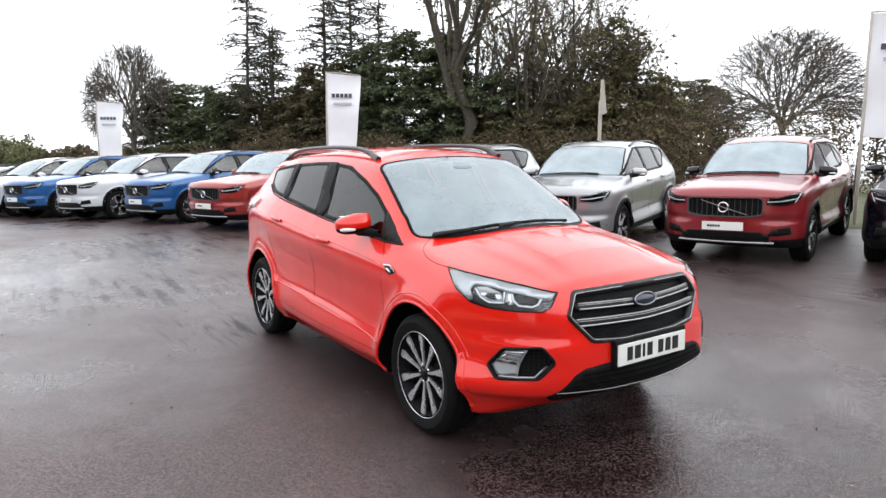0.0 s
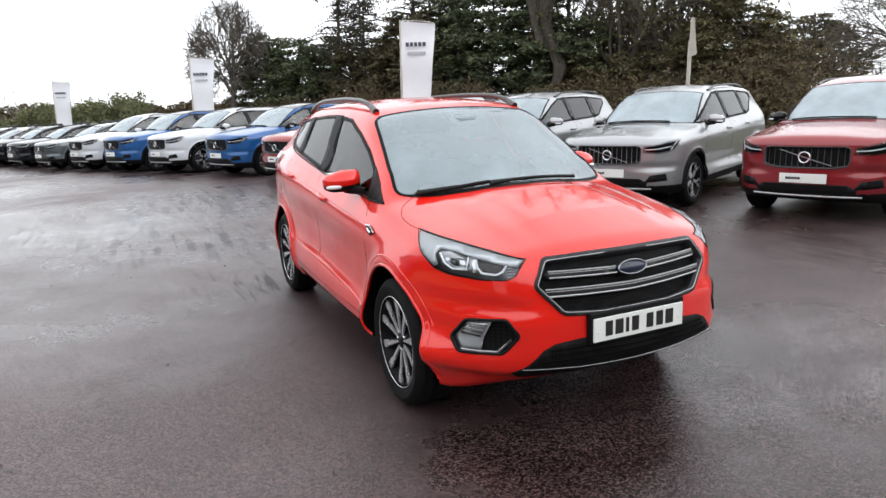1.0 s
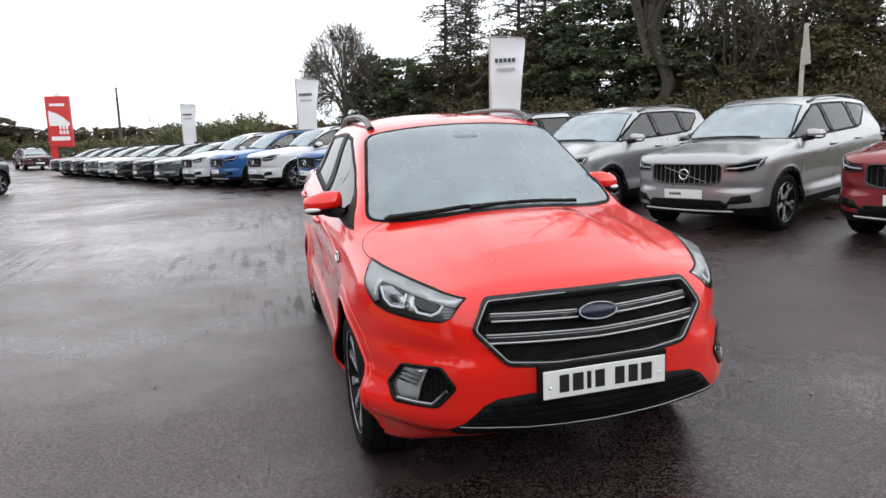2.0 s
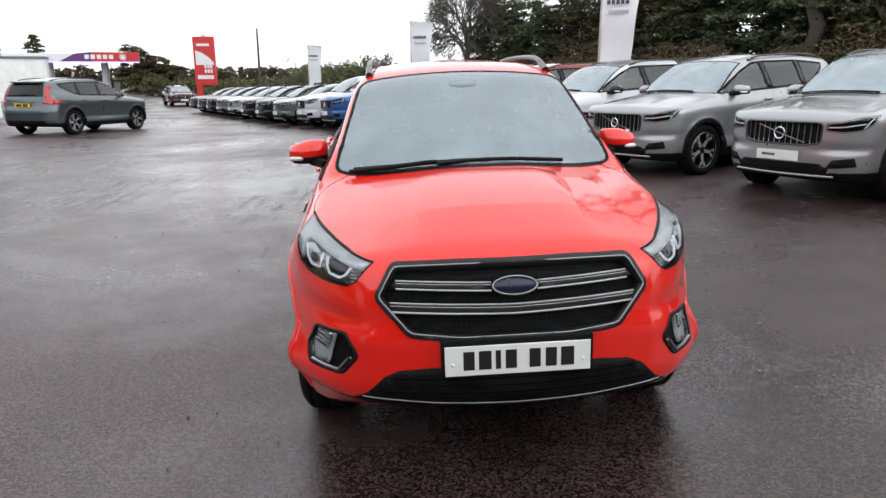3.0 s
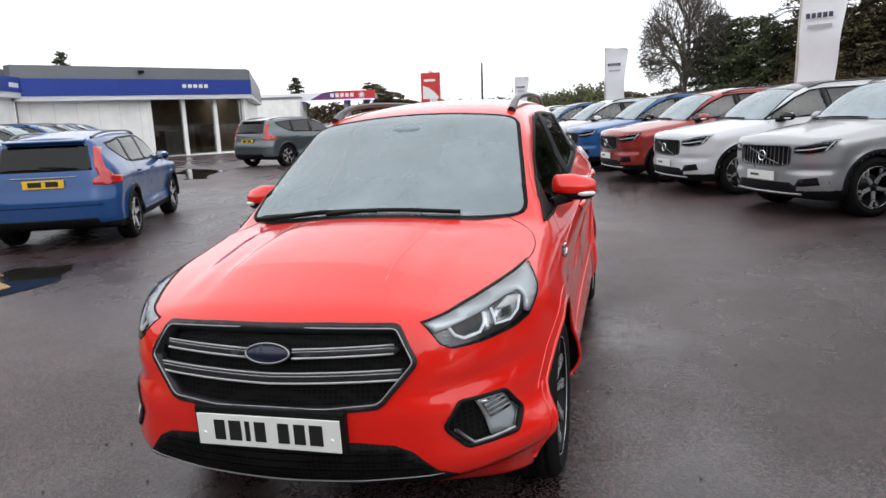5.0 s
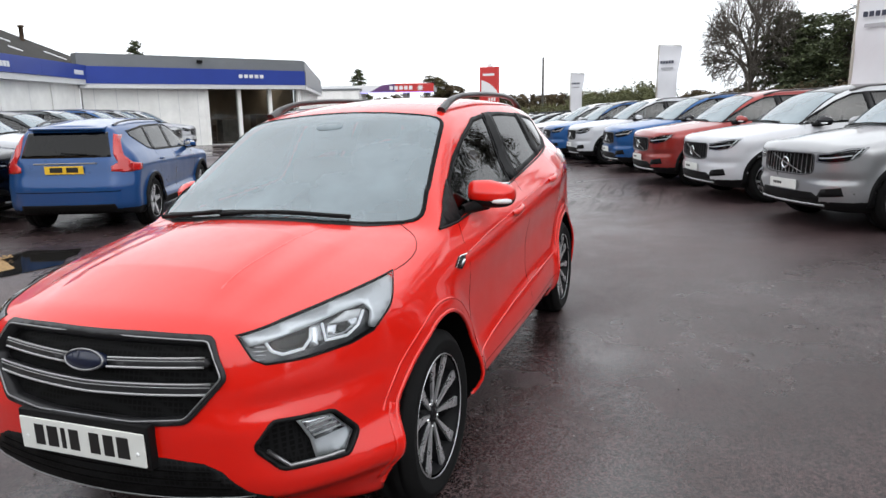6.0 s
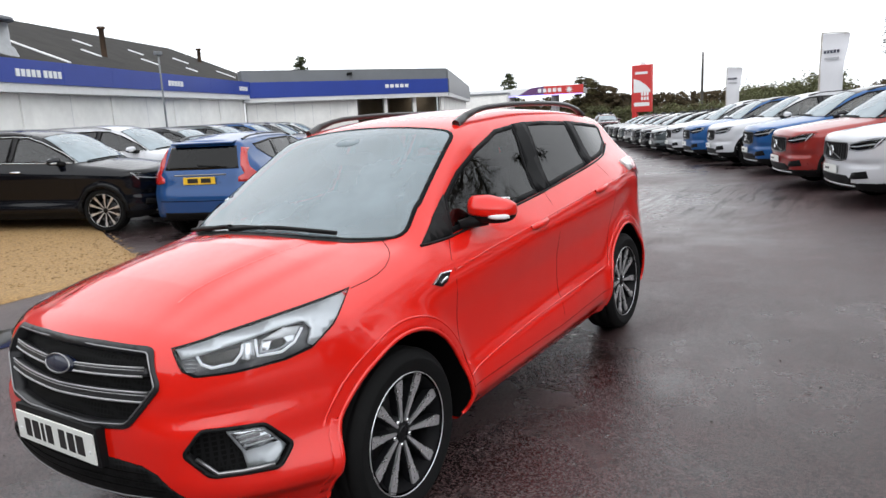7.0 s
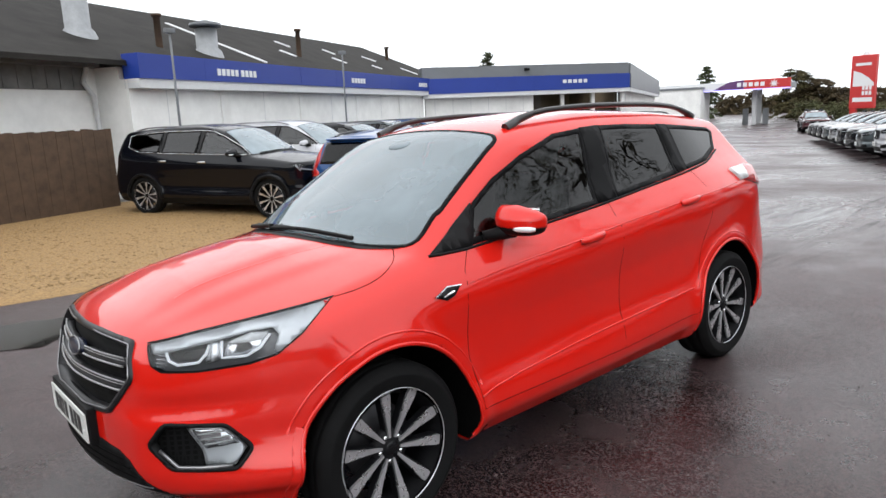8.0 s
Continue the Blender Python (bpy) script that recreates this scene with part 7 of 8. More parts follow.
RIDGE_N, RIDGE_Z = -6.0, 5.7
roof_sheet("roof", ml, -5.2, END + 12.5, 0.05, 3.22, RIDGE_N, RIDGE_Z, ROOF_M)
roof_sheet("roof", ml, -5.2, END + 12.5, -12.0, 3.2, RIDGE_N, RIDGE_Z, ROOF_M)


def on_roof(u, t):
    n = 0.05 + (RIDGE_N - 0.05) * t
    return ml @ Vector((u, n, 3.22 + (RIDGE_Z - 3.22) * t))


for u, t1, t0 in ((0.632, 0.77, 0.58), (0.625, 0.46, 0.15), (0.32, 0.70, 0.60), (0.42, 0.46, 0.36), (0.14, 0.65, 0.56), (0.22, 0.43, 0.33), (-0.04, 0.60, 0.49), (0.07, 0.34, 0.27), (-0.12, 0.36, 0.22)):
    a, b = on_roof(ll * u, t0), on_roof(ll * u + 0.1, t1)
    d = (ml.to_3x3() @ Vector((1, 0, 0))) * 0.16
    up = Vector((0, 0, 0.04))
    raw("rooflight", [a + up, a + d + up, b + d + up, b + up, a, a + d, b + d, b], [(0, 1, 2, 3), (0, 4, 5, 1), (1, 5, 6, 2), (2, 6, 7, 3), (3, 7, 4, 0)], SIGN_W, house, "narrow pale rooflight strip", smooth=False)
for u, t, r, hgt, cap in ((ll * 0.968, 0.335, 0.30, 1.5, False), (ll * 0.746, 0.242, 0.32, 0.70, True)):
    p = on_roof(u, t)
    v, f = lathe([(r * 1.6, -0.25), (r * 1.25, 0.05), (r, 0.12), (r, hgt), (r * 0.95, hgt)], 20, "z")
    o = raw("roof_vent", v, f, ZINC, house, "round metal roof vent")
    o.location = p
    if cap:
        v, f = lathe([(r * 0.5, hgt + 0.02), (r * 1.5, hgt + 0.05), (r * 1.45, hgt + 0.14), (0.0, hgt + 0.26)], 20, "z")
        o2 = raw("vent_cap", v, f, FASCIA_G, house)
        o2.location = p
for u, t, hgt in ((ll * 0.848, 0.257, 0.80), (ll * 0.40, 0.38, 0.95), (ll * -0.20, 0.62, 0.60)):
    p = on_roof(u, t)
    v, f = lathe([(0.10, -0.2), (0.09, hgt), (0.14, hgt), (0.14, hgt + 0.08), (0.0, hgt + 0.1)], 12, "z")
    o = raw("chimney", v, f, TIMBER, house, "slim flue pipe")
    o.location = p
# end section with boards, eave and downpipe
wall_box("board_band", ml, END + 0.3, END + 12.0, -1.0, -0.97, 2.58, 3.15, CLAD_G, house, "weathered grey boards")
for k in range(33):
    wall_box("board", ml, END + 0.35 + 0.35 * k, END + 0.67 + 0.35 * k, -0.97, -0.95, 2.60, 3.12, CLAD_G, house)
wall_box("gutter", ml, END + 0.1, END + 12.2, -0.95, -0.70, 3.10, 3.26, CLAD_G, house, "dark gutter")
v, f = tube([ml @ Vector(p) for p in ((END + 0.35, -0.85, 3.1), (END + 0.5, -0.85, 2.75), (END + 0.22, -0.88, 2.45), (END + 0.15, -0.88, 1.2), (END + 0.15, -0.88, 0.0))], 0.06, 8)
raw("downpipe", v, f, FASCIA_W, house, "pale downpipe")
house["kind"] = "structure"

# slim posts before the wall
for u, n in ((ll * 0.975, 1.0), (ll * 0.55, 1.2)):
    p = ml @ Vector((u, n, 0))
    post = empty("wall_lamp_post", Matrix.Translation((p.x, p.y, ground_z(p.x, p.y))), "slim grey lamp post by the wall", "lamp post", "lamp posts")
    v, f = lathe([(0.034, 0.0), (0.030, 2.0), (0.026, 3.9), (0.0, 3.92)], 10, "z")
    raw("post", v, f, FASCIA_G, post)
    box_part("lamp_head", -0.12, 0.12, -0.07, 0.07, 3.88, 3.99, FASCIA_G, post, bevel=0.02)

# timber fence behind the gravel
fence = empty("timber_fence", Matrix.Identity(4), "brown close-boarded timber fence behind the gravel", "fence")
fa, fb = (5.5, -10.35), (-1.75, -13.40)
fm, fl = frame_at(fa, fb)
fz = ground_z(2, -12.8)
for k in range(int(fl / 0.145)):
    wall_box("fence_board", fm, 0.145 * k, 0.145 * k + 0.1435, -0.012, 0.012 + 0.006 * (k % 2), fz + 0.03, fz + 1.72 + 0.01 * (k % 3), TIMBER, fence)
for k in range(int(fl / 2.4) + 1):
    wall_box("fence_post", fm, 2.4 * k, 2.4 * k + 0.1, -0.12, -0.02, fz - 0.05, fz + 1.75, TIMBER, fence)


# ---- flags and signs ----
def flag(x, y, top, width, drop, way, tilt=0.0, lettered=True, label="white cloth flag on a slim pole"):
    z0 = ground_z(x, y)
    root = empty("flag", pose(x, y, z0, 0, 0, math.degrees(math.atan2(way[1], way[0]))), label, "flag", "flags")
    v, f = lathe([(0.035, 0.0), (0.03, 1.5), (0.022, top), (0.0, top + 0.01)], 10, "z")
    raw("pole", v, f, POLE_M, root)
    v, f = tube([(0, 0, top - 0.01), (width * 0.5, 0, top - 0.03), (width, 0, top - 0.09)], 0.014, 6)
    raw("flag_arm", v, f, POLE_M, root)
    nu, nv = 12, 26
    vs, fs = [], []
    for j in range(nv + 1):
        for i in range(nu + 1):
            s, t = i / nu, j / nv
            w = width * (1 - 0.18 * t ** 1.4)
            vs.append((0.02 + s * w, 0.05 * s * math.sin(5 * t + 2.2 * s) + 0.02 * math.sin(11 * t), top - 0.03 - 0.07 * s - t * drop + 0.03 * s * math.sin(3 * t)))
    n1 = nu + 1
    for j in range(nv):
        for i in range(nu):
            a = j * n1 + i
            fs.append((a, a + 1, a + n1 + 1, a + n1))
    cloth = raw("cloth", vs, fs, FLAG_M, root, "white flag cloth")
    if lettered:
        for side in (-1, 1):
            for k in range(5):
                u0 = 0.17 * width + 0.125 * width * k
                box_part("print_bar", u0, u0 + 0.095 * width, side * 0.075 - 0.004, side * 0.075 + 0.004, top - 0.66, top - 0.56, FLAG_T, root)
            box_part("print_line", 0.22 * width, 0.76 * width, side * 0.075 - 0.003, side * 0.075 + 0.003, top - 0.86, top - 0.79, FLAG_T2, root)
    return root


ACROSS = (0.56, 0.83)
flag(-12.3, 4.58, 3.60, 0.88, 2.1, ACROSS)
flag(-22.36, 0.30, 3.65, 0.92, 2.3, ACROSS)
flag(-36.2, -5.2, 3.75, 1.0, 2.4, ACROSS)
flag(-1.5, 9.95, 3.7, 1.0, 2.1, (0.9, 0.43))

post = empty("post_sign", Matrix.Translation((-7.85, 10.07, ground_z(-7.85, 10.07))), "weathered post with a small triangular top", "post", "posts")
v, f = lathe([(0.05, 0.0), (0.045, 2.6), (0.04, 2.62), (0.0, 2.63)], 10, "z")
raw("post", v, f, POLE_M, post)
tri = [(-0.03, 2.24), (0.15, 2.30), (0.05, 3.12), (-0.02, 3.12)]
vs, fs = ngon_prism(tri, 0.05)
o = raw("triangular_head", [(u, w - 0.08, v) for u, v, w in vs], fs, POLE_M, post, "pale triangular head", smooth=False)
o.matrix_basis = pose(0, 0, 0, 0, 0, 55)

mast = empty("mast", Matrix.Translation((-75.8, -15.3, -0.2)), "tall slim dark mast far beyond the cars", "mast")
v, f = lathe([(0.16, -0.7), (0.12, 5.0), (0.10, 6.8), (0.0, 6.85)], 8, "z")
o = raw("mast_pole", v, f, DARK_POLE, mast)

totem = empty("totem_sign", pose(-62.4, -17.75, -0.2, 0, 0, -10), "tall red roadside totem sign with white panels", "sign")
box_part("panel", -0.2, 0.2, -1.0, 1.0, 0.9, 5.25, SIGN_R, totem, "red sign body", bevel=0.05)
box_part("leg", -0.15, 0.15, -0.95, -0.45, -0.7, 0.95, SIGN_R, totem)
for z0, z1, y0, y1 in ((1.45, 1.80, -0.72, 0.85), (4.40, 4.62, -0.62, 0.62)):
    box_part("sign_panel", 0.19, 0.215, y0, y1, z0, z1, SIGN_W, totem, "pale sign panel")
for k in range(3):
    for j in range(2):
        box_part("price_digit", 0.19, 0.215, 0.0 + 0.28 * k, 0.2 + 0.28 * k, 2.0 + 0.42 * j, 2.32 + 0.42 * j, SIGN_W, totem)
sw_v, sw_f = ngon_prism([(-0.78, 2.72), (0.92, 2.72), (0.92, 2.95), (0.45, 3.42), (-0.15, 3.80), (-0.78, 4.02)], 0.03)
raw("sign_swoosh", [(w + 0.19, u, v) for u, v, w in sw_v], sw_f, SIGN_W, totem, "white curved sign panel", smooth=False)
v, f = lathe([(0.0, 0.06), (0.26, 0.06), (0.28, 0.0), (0.26, -0.06), (0.0, -0.06)], 20)
o = raw("round_top", v, f, SIGN_W, totem)
o.matrix_basis = pose(0, 0.05, 5.32, 0, 0, 90)

# fuel station canopy
canopy = empty("fuel_canopy", pose(-62.6, -24.4, -0.2, 0, 0, 18), "fuel station canopy with a purple and red lit fascia", "canopy")
wedge_v, wedge_f = ngon_prism([(-6.0, 3.02), (-3.3, 3.02), (-3.3, 3.86), (-4.6, 3.74)], 0.5)
raw("canopy_wedge", [(w - 0.5, u, v) for u, v, w in wedge_v], wedge_f, SIGN_P, canopy, "purple sloping fascia end", smooth=False)
box_part("canopy_fascia", -0.5, 0.0, -3.3, 0.62, 3.0, 3.86, SIGN_R, canopy, "red fascia panel", bevel=0.04)
box_part("canopy_fascia_pale", -0.52, -0.02, -11.5, -4.7, 3.0, 3.72, SIGN_W, canopy, "pale fascia panel", bevel=0.04)
box_part("edge_light", 0.0, 0.03, -11.5, 0.6, 2.92, 3.02, STRIP_L, canopy, "lit violet edge strip")
box_part("canopy_roof", -9.0, -0.45, -11.4, 0.5, 3.1, 3.6, FASCIA_G, canopy)
for k in range(5):
    box_part("canopy_mark", 0.0, 0.02, -3.9 + 0.5 * k, -3.55 + 0.5 * k, 3.25, 3.62, SIGN_W, canopy)
star_v, star_f = ngon_prism([((0.42 if i % 2 == 0 else 0.16) * math.cos(math.tau * i / 16), (0.42 if i % 2 == 0 else 0.16) * math.sin(math.tau * i / 16)) for i in range(16)], 0.03)
raw("canopy_star", [(w + 0.02, u - 0.75, v + 3.42) for u, v, w in star_v], star_f, SIGN_W, canopy, smooth=False)
for y, x in ((-2.6, -2.5), (-2.6, -6.5), (-8.5, -2.5), (-8.5, -6.5)):
    box_part("canopy_column", x - 0.2, x + 0.2, y - 0.2, y + 0.2, -0.7, 3.1, FASCIA_W, canopy)
box_part("pump", -3.4, -2.9, -3.7, -3.2, -0.5, 1.2, FASCIA_G, canopy, bevel=0.05)
box_part("pump", -3.4, -2.9, -1.9, -1.4, -0.5, 1.2, FASCIA_G, canopy, bevel=0.05)
kiosk = empty("kiosk", pose(-58.0, -33.5, -0.2, 0, 0, 18), "white plastered kiosk wall beside the canopy", "building")
box_part("kiosk_wall", -5.0, 0.0, -3.0, 3.2, -0.7, 3.2, WALL_W, kiosk)
box_part("kiosk_roof", -5.1, 0.1, -3.1, 3.3, 3.2, 3.4, FASCIA_G, kiosk)


# ---- trees and hedges ----
def leaf_cloud(centres, size, per, seed, flat=0.5, spread=0.35, broad=0.22, squash=0.7):
    """Many small leaf blades round given places."""
    rs = np.random.RandomState(seed)
    c = np.repeat(np.asarray(centres, float), per, 0)
    n = len(c)
    c = c + rs.normal(0, spread, (n, 3)) * np.array([1, 1, squash])
    a = rs.normal(0, 1, (n, 3))
    a[:, 2] *= flat
    a /= np.linalg.norm(a, axis=1)[:, None]
    b = np.cross(a, rs.normal(0, 1, (n, 3)) * np.array([1, 1, 1 if squash > 0.5 else 2.2]))
    b /= np.linalg.norm(b, axis=1)[:, None] + 1e-9
    s = size * rs.uniform(0.6, 1.4, (n, 1))
    v = np.stack([c - a * s * 0.5, c + b * s * broad, c + a * s * 0.62, c - b * s * broad * 0.9], 1).reshape(-1, 3)
    f = np.arange(n * 4).reshape(-1, 4)
    return v, f


def conifer(x, y, hgt, rad, seed, material, label, dense=1.0, bare=0.12, lean=0.0, fine=0.2, form=0.5, inner=0.25, per=14):
    """An evergreen: tapered trunk, drooping limbs, and needle clumps along the outer part of each limb."""
    rs = np.random.RandomState(seed)
    z = ground_z(x, y)
    root = empty("conifer_tree", Matrix.Translation((x, y, z - 0.1)), label, "tree", "trees")
    pts = [(lean * t * hgt * 0.1 + 0.1 * math.sin(3 * t + seed), 0.1 * math.cos(2 * t + seed), t * hgt) for t in np.linspace(0, 1, 9)]
    raw("trunk", *tube(pts, [0.024 * hgt * (1 - 0.93 * t) * 0.55 + 0.02 for t in np.linspace(0, 1, 9)], 7), BARK, root)
    cs = []
    lv, lf = [], []
    n = int(11 * hgt * dense)
    for k in range(n):
        t = bare + (0.985 - bare) * ((k + rs.rand()) / n) ** 0.9
        r = rad * (1 - t) ** form * rs.uniform(0.55, 1.15) + 0.12
        a = rs.uniform(0, math.tau)
        base = Vector((lean * t * hgt * 0.1 + 0.1 * math.sin(3 * t + seed), 0.1 * math.cos(2 * t + seed), t * hgt))
        tip = base + Vector((r * math.cos(a), r * math.sin(a), r * rs.uniform(-0.28, 0.10)))
        bow = (base + tip) / 2 + Vector((0, 0, 0.10 * r))
        v, f = tube([base, bow, tip], [0.04, 0.025, 0.010], 4)
        lf += [tuple(i + len(lv) for i in q) for q in f]
        lv += v
        m = max(2, int(r * 4.0))
        for j in range(m):
            u = inner + (1.02 - inner) * (j + rs.rand()) / m
            cs.append(base.lerp(bow, 2 * u) if u < 0.5 else bow.lerp(tip, 2 * u - 1))
    raw("limb_work", lv, lf, BARK, root)["kind"] = "stuff"
    v, f = leaf_cloud(cs, fine, per, seed + 7, 0.30, 0.20, 0.28, 0.32)
    raw("crown", v, f, material, root, "", smooth=False)
    return root


def spray(rs, out, path, r, depth, length, count, spread, lift):
    """Side shoots along a limb, each with finer shoots of its own."""
    n = len(path) - 1
    for k in range(count):
        u = 0.25 + 0.75 * (k + rs.rand()) / count
        i = min(n - 1, int(u * n))
        p = path[i].lerp(path[i + 1], u * n - i)
        d = (path[i + 1] - path[i]).normalized()
        side = d.orthogonal().normalized()
        side.rotate(Matrix.Rotation(rs.uniform(0, math.tau), 3, d))
        nd = (d + side * float(rs.uniform(0.5, 1.0) * spread) + Vector((0, 0, lift))).normalized()
        ln = length * float(rs.uniform(0.55, 1.2)) * (1.15 - 0.5 * u)
        bend = Vector(rs.normal(0, 0.12, 3)) + Vector((0, 0, lift))
        pts = [p + nd * (ln * q) + bend * (ln * q * q) for q in (0.0, 0.35, 0.7, 1.0)]
        rr = r * (1 - 0.55 * u) * 0.55
        out.append((pts, [rr, rr * 0.8, rr * 0.6, rr * 0.4], depth))
        if depth > 1:
            spray(rs, out, pts, rr, depth - 1, ln * 0.60, max(3, int(count * 0.55)), spread, lift)


def bare_tree(x, y, hgt, wide, seed, label, fork=0.25, limbs=11, shoots=9, levels=3, low=0.15, thick=1.0, twig=0.009, bark=None, ivy=0.0, leaf=None, stems=1):
    """A leafless tree: limbs fan from the fork to a rounded crown and break up into fine twigs."""
    rs = np.random.RandomState(seed)
    root = empty("bare_tree", Matrix.Translation((x, y, ground_z(x, y) - 0.1)), label, "tree", "trees")
    r0 = 0.020 * hgt * thick
    fz = fork * hgt
    trunk = [((Vector((0, 0, 0)), Vector((0.03 * hgt * rs.normal(), 0.03 * hgt * rs.normal(), fz * 0.55)), Vector((0.0, 0.0, fz))), (r0 * 1.25, r0, r0 * 0.9))]
    out = []
    for k in range(limbs):
        g = 2.39996 * k + rs.uniform(-0.3, 0.3)
        e = low + (1.0 - low) * ((k + 0.5) / limbs) ** 0.8
        e = math.asin(min(1, e))
        tip = Vector((wide * math.cos(e) * math.cos(g), wide * math.cos(e) * math.sin(g), fz + (hgt - fz) * math.sin(e))) * float(rs.uniform(0.90, 1.0))
        st = Vector((0, 0, fz * float(rs.uniform(0.75, 1.0))))
        mid = st.lerp(tip, 0.45) + Vector((0, 0, 0.10 * hgt * math.cos(e))) + Vector(rs.normal(0, 0.03 * hgt, 3))
        path = []
        for q in np.linspace(0, 1, 8):
            q = float(q)
            path.append(st * (1 - q) ** 2 + mid * (2 * q * (1 - q)) + tip * q * q + Vector(rs.normal(0, 0.006 * hgt, 3)))
        rl = r0 * float(rs.uniform(0.42, 0.62))
        trunk.append((path, [max(twig, rl * (1 - 0.88 * q / 7)) for q in range(8)]))
        spray(rs, out, path, rl, levels, min(2.4, 0.22 * (wide + hgt - fz) / 1.6), shoots, 0.80, 0.02)
    vs, fs = [], []
    for pts, rr in trunk:
        v, f = tube(list(pts), list(rr), 7)
        fs += [tuple(i + len(vs) for i in q) for q in f]
        vs += v
    raw("trunk", vs, fs, BARK if bark is IVY_BARK else bark or BARK, root, "forked trunk")
    vs, fs = [], []
    for pts, rr, dep in out:
        v, f = tube(pts if dep > 1 else pts[::3], [max(twig, q) for q in (rr if dep > 1 else rr[::3])], 3)
        fs += [tuple(i + len(vs) for i in q) for q in f]
        vs += v
    raw("branch_work", vs, fs, bark or BARK, root)["kind"] = "stuff"
    if ivy:
        cs = [p for pts, rr in trunk for p in pts for _ in range(6)] + [p for pts, rr, dep in out if dep == levels for p in pts[:3]]
        v, f = leaf_cloud(cs, 0.17, int(26 * ivy), seed, 0.8, 0.34, 0.34)
        raw("ivy", v, f, leaf or OLIVE_LEAF, root, "ivy leaves climbing the limbs", smooth=False)
    return root


def crown_tree(x, y, hgt, wide, seed, label, base=0.22, bark=None, twig=0.011, counts=(15, 5, 6, 4)):
    """A leafless tree with a rounded crown: limbs, branches, shoots and twigs that end on ever larger shells."""
    rs = np.random.RandomState(seed)
    root = empty("bare_tree", Matrix.Translation((x, y, ground_z(x, y) - 0.1)), label, "tree", "trees")
    mid = Vector((0, 0, hgt * (base + (1 - base) * 0.40)))

    def shell_point(d, part_way):
        up = hgt - mid.z if d.z > 0 else (mid.z - hgt * base) * 0.9
        return mid + Vector((d.x * wide, d.y * wide, d.z * up)) * part_way

    r0 = 0.016 * hgt
    stem = [Vector((0, 0, 0)), Vector((0.05, 0.03, mid.z * 0.5)), Vector((0.0, 0.05, mid.z))]
    trunk = [(stem, [r0 * 1.3, r0, r0 * 0.7])]
    fine = []

    def grow(start, d, level, r):
        frac = (0.50, 0.74, 0.90, 1.0)[level] * float(rs.uniform(0.90, 1.06))
        end = shell_point(d, frac)
        bow = start.lerp(end, 0.5) + Vector((rs.normal(0, 0.05), rs.normal(0, 0.05), 0.10)) * ((end - start).length * 0.9)
        path = [start, start.lerp(bow, 0.5) * 0.5 + start.lerp(end, 0.25) * 0.5, bow * 0.5 + start.lerp(end, 0.5) * 0.5, end]
        (trunk if level == 0 else fine).append((path, [max(twig, r * q) for q in (1.0, 0.85, 0.70, 0.55)]))
        if level == 3:
            return
        spread = (0.42, 0.26, 0.17)[level]
        for k in range(counts[level + 1]):
            q = (d + Vector(rs.normal(0, spread, 3))).normalized()
            u = 0.35 + 0.65 * (k + 0.7) / counts[level + 1]
            i = min(2, int(u * 3))
            grow(path[i].lerp(path[i + 1], min(1.0, u * 3 - i)), q, level + 1, r * (0.52, 0.55, 0.6)[level])

    for k in range(counts[0]):
        c = 1 - 1.40 * (k + 0.5) / counts[0]
        g = 2.39996 * k + rs.uniform(-0.25, 0.25)
        h = math.sqrt(max(0.0, 1 - c * c))
        d = Vector((h * math.cos(g), h * math.sin(g), c)).normalized()
        grow(Vector((0, 0, mid.z * float(rs.uniform(0.55, 0.98)))), d, 0, r0 * 0.55)
    for name, group, sides in (("trunk", trunk, 7), ("branch_work", fine, 3)):
        vs, fs = [], []
        for pts, rr in group:
            v, f = tube(pts, rr, sides)
            fs += [tuple(i + len(vs) for i in q) for q in f]
            vs += v
        o = raw(name, vs, fs, bark or BARK, root)
        if name != "trunk":
            o["kind"] = "stuff"
    return root


def shrub_line(name, pts, hgt, deep, seed, material, label, per=26, size=0.26, ragged=0.35, category="hedge"):
    """A hedge of many leaves over a woody core along a line."""
    rs = np.random.RandomState(seed)
    root = empty(name, Matrix.Identity(4), label, category)
    cs = []
    core_v, core_f = [], []
    for (a, b) in zip(pts[:-1], pts[1:]):
        a, b = np.array(a, float), np.array(b, float)
        n = max(2, int(np.linalg.norm(b - a) / 0.55))
        nrm = np.array([-(b - a)[1], (b - a)[0]]) / np.linalg.norm(b - a)
        for i in range(n):
            q = a + (b - a) * (i + rs.rand()) / n
            g = ground_z(*q)
            top = hgt * (1 + ragged * 0.5 * math.sin(q[0] * 0.7 + seed) * math.sin(q[1] * 0.9) + rs.uniform(-ragged, ragged) * 0.4)
            for k in range(max(3, int(top / 0.35))):
                zz = g + top * (k + rs.rand()) / max(3, int(top / 0.35))
                cs.append((*(q + nrm * rs.uniform(-deep, deep) * (1 - 0.4 * (zz - g) / top)), zz))
        for i in range(n):
            q = a + (b - a) * i / n
            v, f = tube([(q[0], q[1], ground_z(*q) - 0.1), (q[0] + rs.normal(0, 0.15), q[1] + rs.normal(0, 0.15), ground_z(*q) + hgt * 0.8)], [0.05, 0.015], 4)
            core_f += [tuple(j + len(core_v) for j in w) for w in f]
            core_v += v
    raw("stems", core_v, core_f, BARK, root)["kind"] = "stuff"
    v, f = leaf_cloud(cs, size, per, seed, 0.9, 0.28)
    o = raw("leaves", v, f, material, root, "", smooth=False)
    o["kind"] = "stuff"
    root["kind"] = "stuff"
    return root


def far(px_x, px_y, s):
    """A place s metres from the first eye along a level direction."""
    return 4.55 + px_x * s, -2.83 + px_y * s


